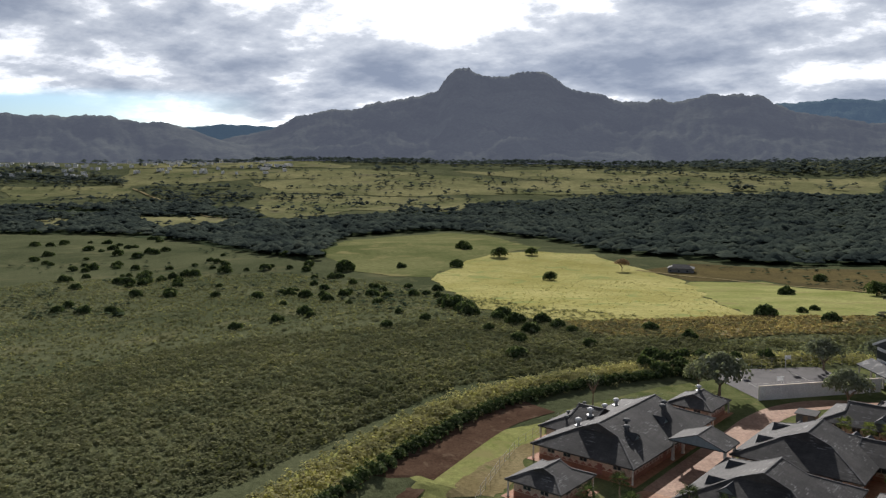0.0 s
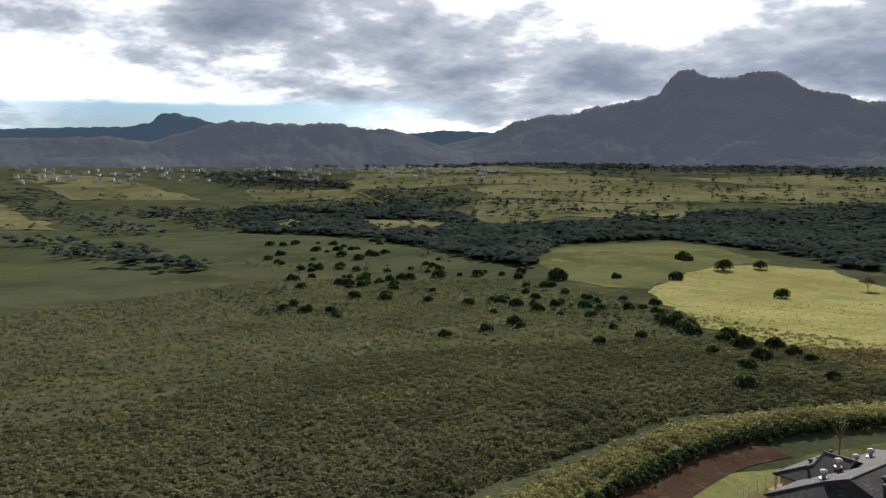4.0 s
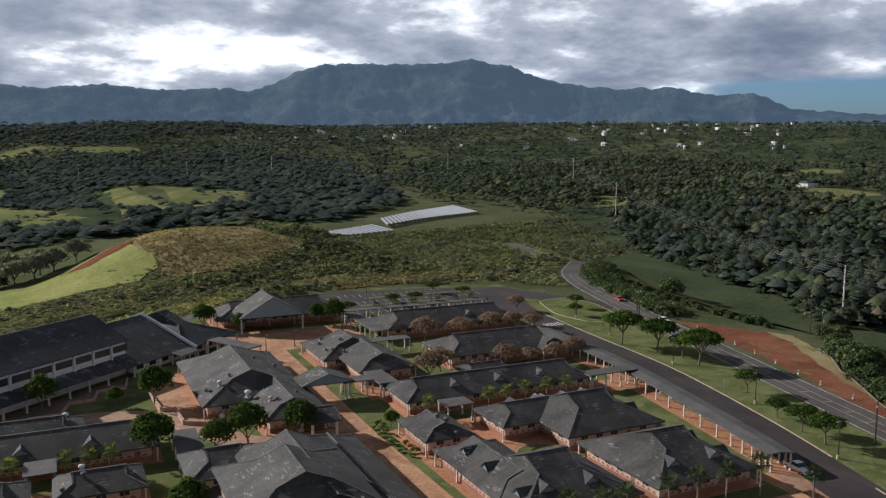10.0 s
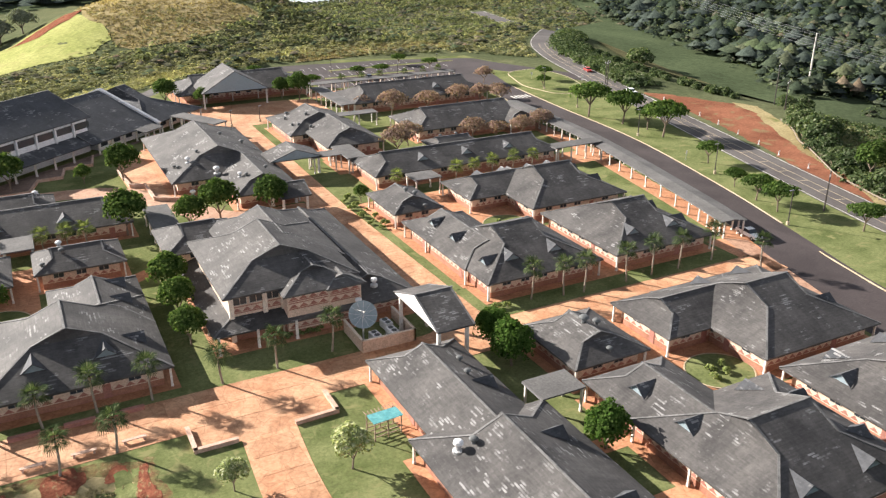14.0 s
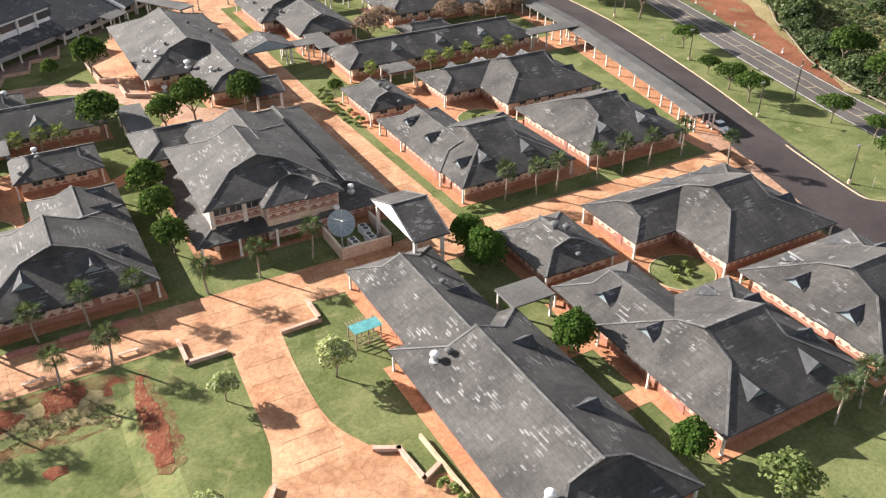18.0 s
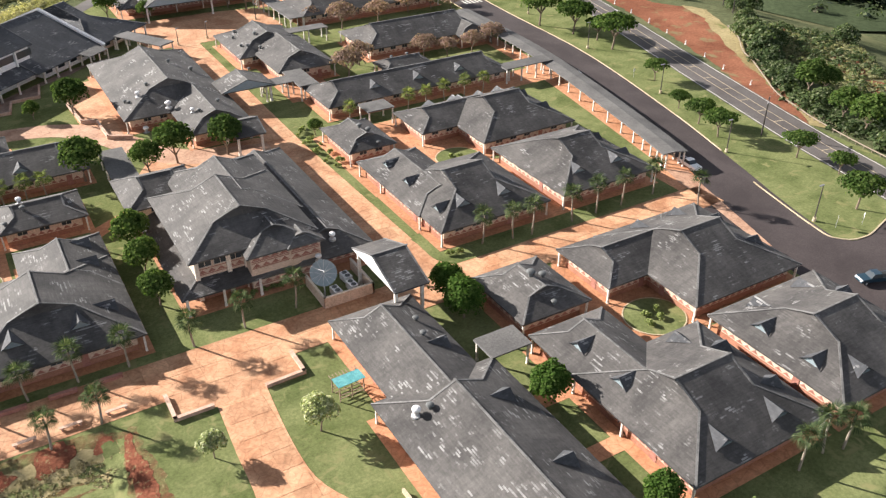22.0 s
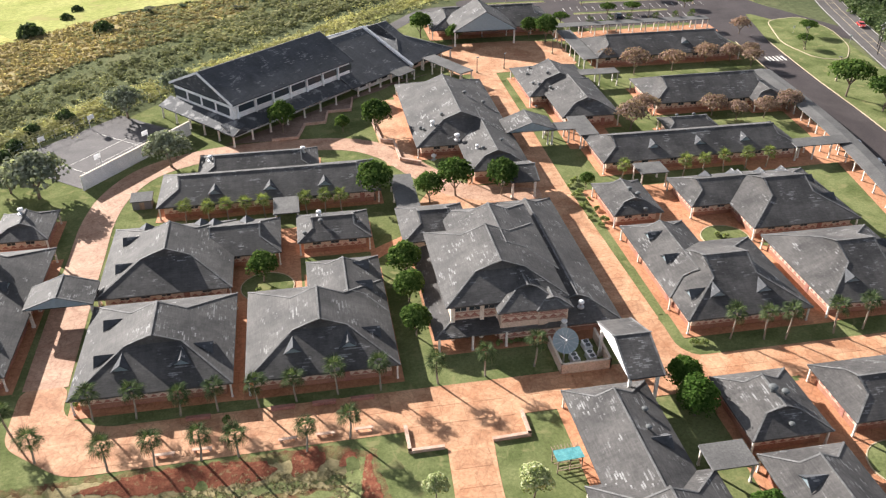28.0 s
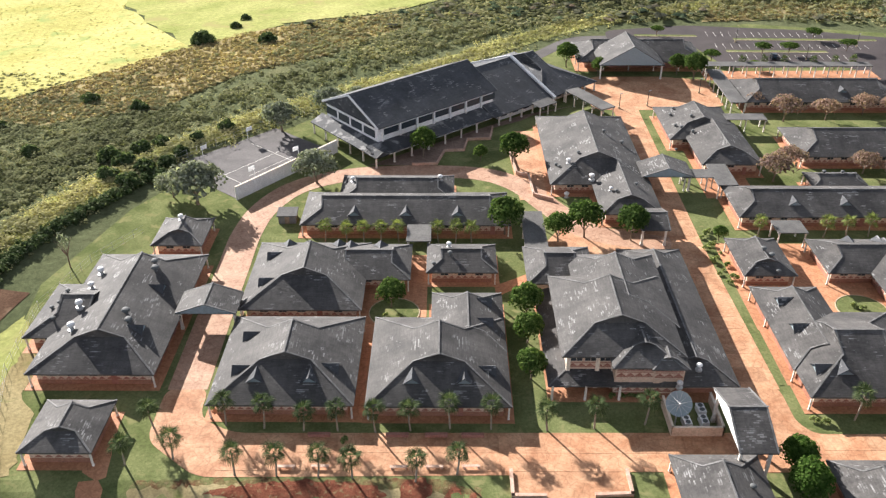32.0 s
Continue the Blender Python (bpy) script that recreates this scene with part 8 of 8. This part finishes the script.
def vehicle(name, label, paint, x, y, a, pickup=False, z=None):
    th = new(name)
    th.matrix_basis = pose(x, y, (ground_z(x, y) + 0.14) if z is None else z, 0, 0, a)
    L = 2.65 if pickup else 2.2
    bm = bmesh.new()
    if pickup:
        prof = [(-L, 0.45), (L, 0.45), (L + 0.05, 0.8), (L - 0.1, 1.0), (1.15, 1.1), (-L, 1.1)]
    else:
        prof = [(-L, 0.4), (L, 0.4), (L + 0.04, 0.7), (L - 0.15, 0.85), (1.1, 0.97), (-L + 0.1, 1.0), (-L, 0.8)]
    profile_body(bm, prof, 0.9)
    bmesh.ops.bevel(bm, geom=bm.edges[:], offset=0.05, segments=2)
    part("body", bm, paint, th)
    bm = bmesh.new()
    cab = [(-0.75, 1.09), (1.15, 1.09), (0.55, 1.68), (-0.6, 1.7)] if pickup else [(-1.75, 0.97), (1.1, 0.95), (0.45, 1.42), (-1.15, 1.44)]
    profile_body(bm, cab, 0.86, 0.14)
    part("cabin_glass", bm, M["glass"], th)
    bm = bmesh.new()
    rz = cab[2][1]
    box(bm, cab[3][0] - 0.02, -0.73, rz - 0.02, cab[2][0] + 0.02, 0.73, rz + 0.05)
    part("roof", bm, paint, th)
    if pickup:
        bm = bmesh.new()
        box(bm, -L + 0.12, -0.74, 1.06, -0.85, 0.74, 1.105)
        part("bed", bm, M["black"], th)
    for wx in (-L + 0.85, L - 0.85):
        for wy in (-0.82, 0.82):
            w = share("wheel", WHEEL, th, pose(wx, wy, 0.36))
            share("rim", RIM, w)
    for s in (-0.62, 0.62):
        share("headlight", HEADLAMP, th, pose(L + 0.02, s, 0.75))
        share("tail_light", TAILLAMP, th, pose(-L, s, 0.8))
    return tagged(th, label, "pickup truck" if pickup else "car", "vehicles")


P_WHITE, P_RED, P_BLUE, P_SILVER = plain("white_car_paint", (0.78, 0.78, 0.77), 0.3, 0, 0.03), plain("red_car_paint", (0.45, 0.03, 0.02), 0.3, 0, 0.05), plain("blue_car_paint", (0.012, 0.035, 0.055), 0.3, 0, 0.05), plain("silver_car_paint", (0.45, 0.46, 0.48), 0.3, 0.4, 0.05)
vehicle("pickup_truck", "white pickup truck parked at the end of the bus canopy", P_WHITE, 113.5, 96.2, -96, True)
vehicle("pickup_truck", "dark blue pickup truck parked at the turning area", P_BLUE, 109.2, 53.0, 160, True)
vehicle("car", "red car on the two-lane road", P_RED, 183.5, 240, -106)
vehicle("car", "white car on the two-lane road", P_WHITE, 174, 204, -105)
vehicle("car", "dark car on the far bend of the road", P_BLUE, 246, 349, -130)
for x, y, a, p, lb in ((119.8, 122, 77, P_SILVER, "silver car parked beside the bus canopy"), (121.6, 129, 77, P_WHITE, "white car parked beside the bus canopy"), (125.6, 146, 80, P_WHITE, "white car parked beside the bus canopy"), (118, 112, 77, P_BLUE, "dark car parked beside the bus canopy"), (127, 156, 80, P_SILVER, "silver car parked beside the bus canopy"), (108, 264, 80, P_BLUE, "dark car in the car park")):
    vehicle("car", lb, p, x, y, a)


# street lamps, signs, marker posts
def street_lamp(x, y, h=7.0, a=0):
    th = tagged(empty("street_lamp", x, y, ground_z(x, y), a), "dark slim street lamp with a flat lamp head", "street lamp", "street lamps")
    bm = bmesh.new()
    tube(bm, (0, 0, 0), (0, 0, h), 0.13, 0.08, 8)
    part("pole", bm, M["creosote"], th)
    bm = bmesh.new()
    revolve(bm, [(0.32, 0), (0.32, 0.75)], 8)
    part("footing", bm, M["kerb"], th)
    bm = bmesh.new()
    box(bm, -0.15, -0.16, h - 0.04, 0.9, 0.16, h + 0.1)
    part("lamp_head", bm, M["fascia"], th)


for x, y in ((125, 97.4), (136, 128), (142, 162), (117, 70), (152.6, 222), (147, 196)):
    street_lamp(x, y, 7.0, 180)
for x, y in ((57.5, 222), (49, 220), (75, 232), (44.5, 201), (100, 280), (140, 275), (118, 262)):
    street_lamp(x, y, 4.5, 40)


def sign(x, y, a, h=2.4):
    th = tagged(empty("road_sign", x, y, ground_z(x, y), a), "small white sign on a metal post", "road sign", "road signs")
    bm = bmesh.new()
    tube(bm, (0, 0, 0), (0, 0, h), 0.035, 0.035, 6)
    part("post", bm, M["metal"], th)
    bm = bmesh.new()
    box(bm, -0.3, -0.03, h - 0.8, 0.3, 0.0, h)
    part("panel", bm, M["white"], th)


for x, y, a in ((118.2, 66.6, 30), (123, 65, 40), (137.5, 139, 20), (158, 238, 10), (170.6, 226, -40)):
    sign(x, y, a)


def cone():
    th = new("marker_post")
    bm = bmesh.new()
    revolve(bm, [(0.28, 0), (0.28, 0.1), (0.12, 0.15), (0.09, 1.1), (0.03, 1.15)], 10)
    share("post", mesh_of("post", bm, M["white"]), th)
    bm = bmesh.new()
    box(bm, -0.35, -0.03, 0.75, 0.35, 0.03, 0.95)
    share("board", mesh_of("board", bm, M["cream"]), th)
    return tagged(th, "white marker post on the red earth", "marker post", "marker posts")


c0 = cone()
CONES = [(176.2, 191), (174, 181), (172, 171), (169.4, 161), (166.6, 151), (163.6, 141), (160.8, 132), (158.2, 121)]
c0.matrix_basis = pose(*CONES[0], ground_z(*CONES[0]) + 0.1)
for x, y in CONES[1:]:
    copy_thing(c0, pose(x, y, ground_z(x, y) + 0.1))


# power poles and lines
POLES = [(270, 215, 24), (417.6, 556, 34), (600, 890, 34), (560, 1180, 30), (300, 1260, 28)]


def power_pole(x, y, h, arms=3, dark=False, wood=False):
    th = tagged(empty("power_pole", x, y, ground_z(x, y), 35), "dark timber power pole" if wood else "tall pale steel power pole with cross-arms", "power pole", "power poles")
    bm = bmesh.new()
    tube(bm, (0, 0, 0), (0, 0, h), 0.17 if wood else 0.4, 0.12 if wood else 0.24, 10)
    part("pole", bm, M["creosote" if wood else "post"], th)
    for k in range(arms):
        z = h - 0.9 - k * 2.2
        bm = bmesh.new()
        box(bm, -1.8, -0.08, z, 1.8, 0.08, z + 0.14)
        arm = part("cross_arm", bm, M["fascia"], th)
        for s in (-1.6, 1.6):
            bm = bmesh.new()
            revolve(bm, [(0.06, 0.14), (0.1, 0.25), (0.05, 0.5)], 6, (s, 0, z))
            part("insulator", bm, M["white"], arm)
    return th


for x, y, h in POLES:
    power_pole(x, y, h)
for x, y, h in ((210, 178, 13), (202, 167, 9), (137.5, 99.5, 8.5), (172, 214, 9), (176, 220, 8)):
    power_pole(x, y, h, 1, wood=True)
for x, y, h in ((160, 1150, 26), (30, 1280, 26), (-90, 1340, 24), (-220, 1420, 24)):
    power_pole(x, y, h, 2)


def cable(a, b, sag, r=0.05):
    bm = bmesh.new()
    a, b = Vector(a), Vector(b)
    prev = None
    for k in range(15):
        t = k / 14
        p = a.lerp(b, t) - Vector((0, 0, sag * 4 * t * (1 - t)))
        side = Vector((-(b - a).y, (b - a).x, 0)).normalized() * r
        ring = [bm.verts.new(p + side), bm.verts.new(p + Vector((0, 0, r))), bm.verts.new(p - side), bm.verts.new(p - Vector((0, 0, r)))]
        if prev:
            for j in range(4):
                bm.faces.new((prev[j], prev[(j + 1) % 4], ring[(j + 1) % 4], ring[j]))
        prev = ring
    return tagged(obj("power_line", bm, M["fascia"]), "sagging grey power line between poles", "power line", "power lines")


ends = [(300, 20, 24)] + POLES
for (xa, ya, ha), (xb, yb, hb) in zip(ends, ends[1:]):
    for k in range(3):
        for s in (-1.5, 1.5):
            za, zb = (ground_z(xa, ya) if ya > -100 else -10) + ha - 0.4 - 2.2 * k, ground_z(xb, yb) + hb - 0.4 - 2.2 * k
            cable((xa + s, ya - s * 0.5, za), (xb + s, yb - s * 0.5, zb), 5.0, 0.035)

# solar array on the far slope
for n, near_a, near_b, far_a, far_b in ((13, (176, 568), (229, 580), (172, 594), (229, 630)), (24, (236, 608), (342, 660), (252, 664), (356, 740))):
    for k in range(n):
        u = k / (n - 1)
        p, q = Vector(near_a).lerp(Vector(near_b), u), Vector(far_a).lerp(Vector(far_b), u)
        c, ln = (p + q) / 2, (q - p).length
        pitch = (Vector(near_b) - Vector(near_a)).length / (n - 1)
        th = tagged(empty("solar_table", c.x, c.y, ground_z(c.x, c.y), math.degrees(math.atan2(q.y - p.y, q.x - p.x))), "tilted pale solar panel table", "solar panel", "solar panels")
        m = max(2, int(ln / 12))
        for j in range(m):
            bm = bmesh.new()
            x0 = -ln / 2 + j * ln / m
            box(bm, x0, -pitch * 0.21, 0, x0 + ln / m - 0.3, pitch * 0.21, 0.15, Matrix.Translation((0, 0, 1.4)) @ Matrix.Rotation(radians(-14), 4, "X"))
            part("panel", bm, M["solar"], th)
            bm = bmesh.new()
            tube(bm, (x0 + 1, 0, -0.8), (x0 + 1, 0, 1.35), 0.12, 0.12, 6)
            part("leg", bm, M["metal"], th)


# far houses
def house(x, y, w, d, h, a, label, roofmat="membrane", wallmat="white"):
    th = tagged(empty("house", x, y, ground_z(x, y) - 0.3, a), label, "house", "far houses")
    bm = bmesh.new()
    box(bm, -w / 2, -d / 2, 0, w / 2, d / 2, h)
    part("wall", bm, M[wallmat], th)
    bm, *_ = roof_mesh(w + 1, d + 1, "x", slope=0.4)
    r = share("roof", mesh_of("roof", bm, M[roofmat]), th, pose(0, 0, h))
    for k in range(3):
        bm = bmesh.new()
        box(bm, -w / 2 + 1 + k * w / 3, -d / 2 - 0.05, 1.0, -w / 2 + 2.2 + k * w / 3, -d / 2, 2.1)
        part("window", bm, M["glass"], th)


house(-222, 520, 17, 11, 3.2, 20, "grey farm shed at the edge of the pale field", "membrane", "fascia")
house(330, 330, 14, 10, 5.5, 30, "white two-storey house among trees", "reddust")
house(395, 300, 16, 10, 3.4, 10, "pale bungalow among trees", "membrane")
house(520, 420, 20, 12, 4.0, 40, "white house on the wooded slope", "membrane")
house(800, 700, 22, 14, 6.0, 10, "white house on the wooded slope", "membrane")
house(640, 900, 20, 12, 5.0, 60, "white house on the wooded slope", "membrane")
house(120, 560, 12, 7, 3.0, 20, "small dark shed near the solar field", "fascia", "fascia")
trng = np.random.default_rng(8)
town = bmesh.new()
for k in range(260):
    a, r = radians(trng.uniform(140, 172)), trng.uniform(2050, 2500)
    if k > 170:
        a, r = radians(trng.uniform(42, 80)), trng.uniform(1700, 2600)
    x, y = r * math.cos(a), r * math.sin(a)
    z = ground_z(x, y)
    w, d, h = trng.uniform(7, 13), trng.uniform(5, 8), trng.uniform(1.6, 3.2)
    m = Matrix.Translation((x, y, z + 5.5)) @ Matrix.Rotation(trng.uniform(0, 3), 4, "Z")
    box(town, -w / 2, -d / 2, -4, w / 2, d / 2, h, m)
    vs = box(town, -w / 2 - 0.5, -d / 2 - 0.5, h, w / 2 + 0.5, d / 2 + 0.5, h + 0.4, m)
tagged(obj("town", town, M["white"]), "pale roofs of a distant small town", "town", kind="stuff")


def guard_rail(line):
    th = tagged(empty("guard_rail", line[0][0], line[0][1], ground_z(*line[0])), "low weathered pale timber guard rail along the road bank", "guard rail")
    base = Vector((line[0][0], line[0][1], ground_z(*line[0])))
    at = [Vector((x, y, ground_z(x, y))) - base for x, y in line]
    for a, b in zip(at[:-1], at[1:]):
        bm = bmesh.new()
        tube(bm, a + Vector((0, 0, 0.62)), b + Vector((0, 0, 0.62)), 0.13, 0.13, 6)
        part("rail", bm, M["railwood"], th)
        bm = bmesh.new()
        tube(bm, a - Vector((0, 0, 0.2)), a + Vector((0, 0, 0.7)), 0.11, 0.11, 6)
        part("post", bm, M["railwood"], th)


guard_rail(RAIL)

# fences
def fence(pts, h, label, every=3.0, post_mat="metal"):
    th = tagged(empty("fence", *pts[0], ground_z(*pts[0])), label, "fence", "fences")
    z0 = ground_z(*pts[0])
    for a, b in zip(pts, pts[1:]):
        a, b = Vector(a), Vector(b)
        n = max(1, round((b - a).length / every))
        for k in range(n):
            p, q = a.lerp(b, k / n), a.lerp(b, (k + 1) / n)
            zp, zq = ground_z(p.x, p.y) - z0, ground_z(q.x, q.y) - z0
            o = Vector(pts[0])
            bm = bmesh.new()
            tube(bm, (p.x - o.x, p.y - o.y, zp), (p.x - o.x, p.y - o.y, zp + h), 0.045, 0.04, 5)
            part("post", bm, M[post_mat], th)
            for f in (0.12, 0.5, 0.98):
                bm = bmesh.new()
                tube(bm, (p.x - o.x, p.y - o.y, zp + h * f), (q.x - o.x, q.y - o.y, zq + h * f), 0.02, 0.02, 4)
                part("rail", bm, M[post_mat], th)
    return th


fence([(-64, 74), (-71, 92), (-75, 104), (-77, 122), (-73, 138), (-66, 150)], 1.8, "thin wire fence round the workshop yard")
fence([(-70, 180), (-66, 186), (-49, 206), (-30, 224), (10, 262)], 2.2, "wire fence behind the court")
fence([(188, 152), (169, 127), (160, 111), (155, 100), (153, 90)], 0.8, "low rail at the edge of the red earth", 4.0, "timber")



# ---------------------------------------------------------------- paving slabs
def slab_mesh(w, d):
    bm = bmesh.new()
    t, b = [(-w / 2, -d / 2), (w / 2, -d / 2), (w / 2, d / 2), (-w / 2, d / 2)], 0.03
    low = [bm.verts.new((x, y, 0)) for x, y in t]
    mid = [bm.verts.new((x, y, 0.024)) for x, y in t]
    top = [bm.verts.new((x * (1 - 2 * b / w), y * (1 - 2 * b / d), 0.034)) for x, y in t]
    for lo, hi in ((low, mid), (mid, top)):
        for k in range(4):
            bm.faces.new((lo[k], lo[(k + 1) % 4], hi[(k + 1) % 4], hi[k]))
    bm.faces.new(top)
    return mesh_of("slab", bm, M["pave"])


def lay_slabs(base, x0, y0, nx, ny, w, d, z, shift=0.0):
    me = slab_mesh(w - 0.05, d - 0.05)
    for i in range(nx):
        for j in range(ny):
            share("slab", me, base, pose(x0 + (i + 0.5) * w, y0 + (j + 0.5) * d + shift * i, z))


lay_slabs(PROMENADE, -34.5, 81.9, 26, 2, 3.5, 3.65, 0.07)
lay_slabs(PROMENADE, 56.6, 83.0, 15, 2, 3.5, 3.3, 0.07)
lay_slabs(WALK, 14.4, 56.0, 2, 6, 2.7, 3.4, 0.065)
lay_slabs(STREET, 47.2, 102.0, 2, 33, 3.05, 3.6, 0.072)
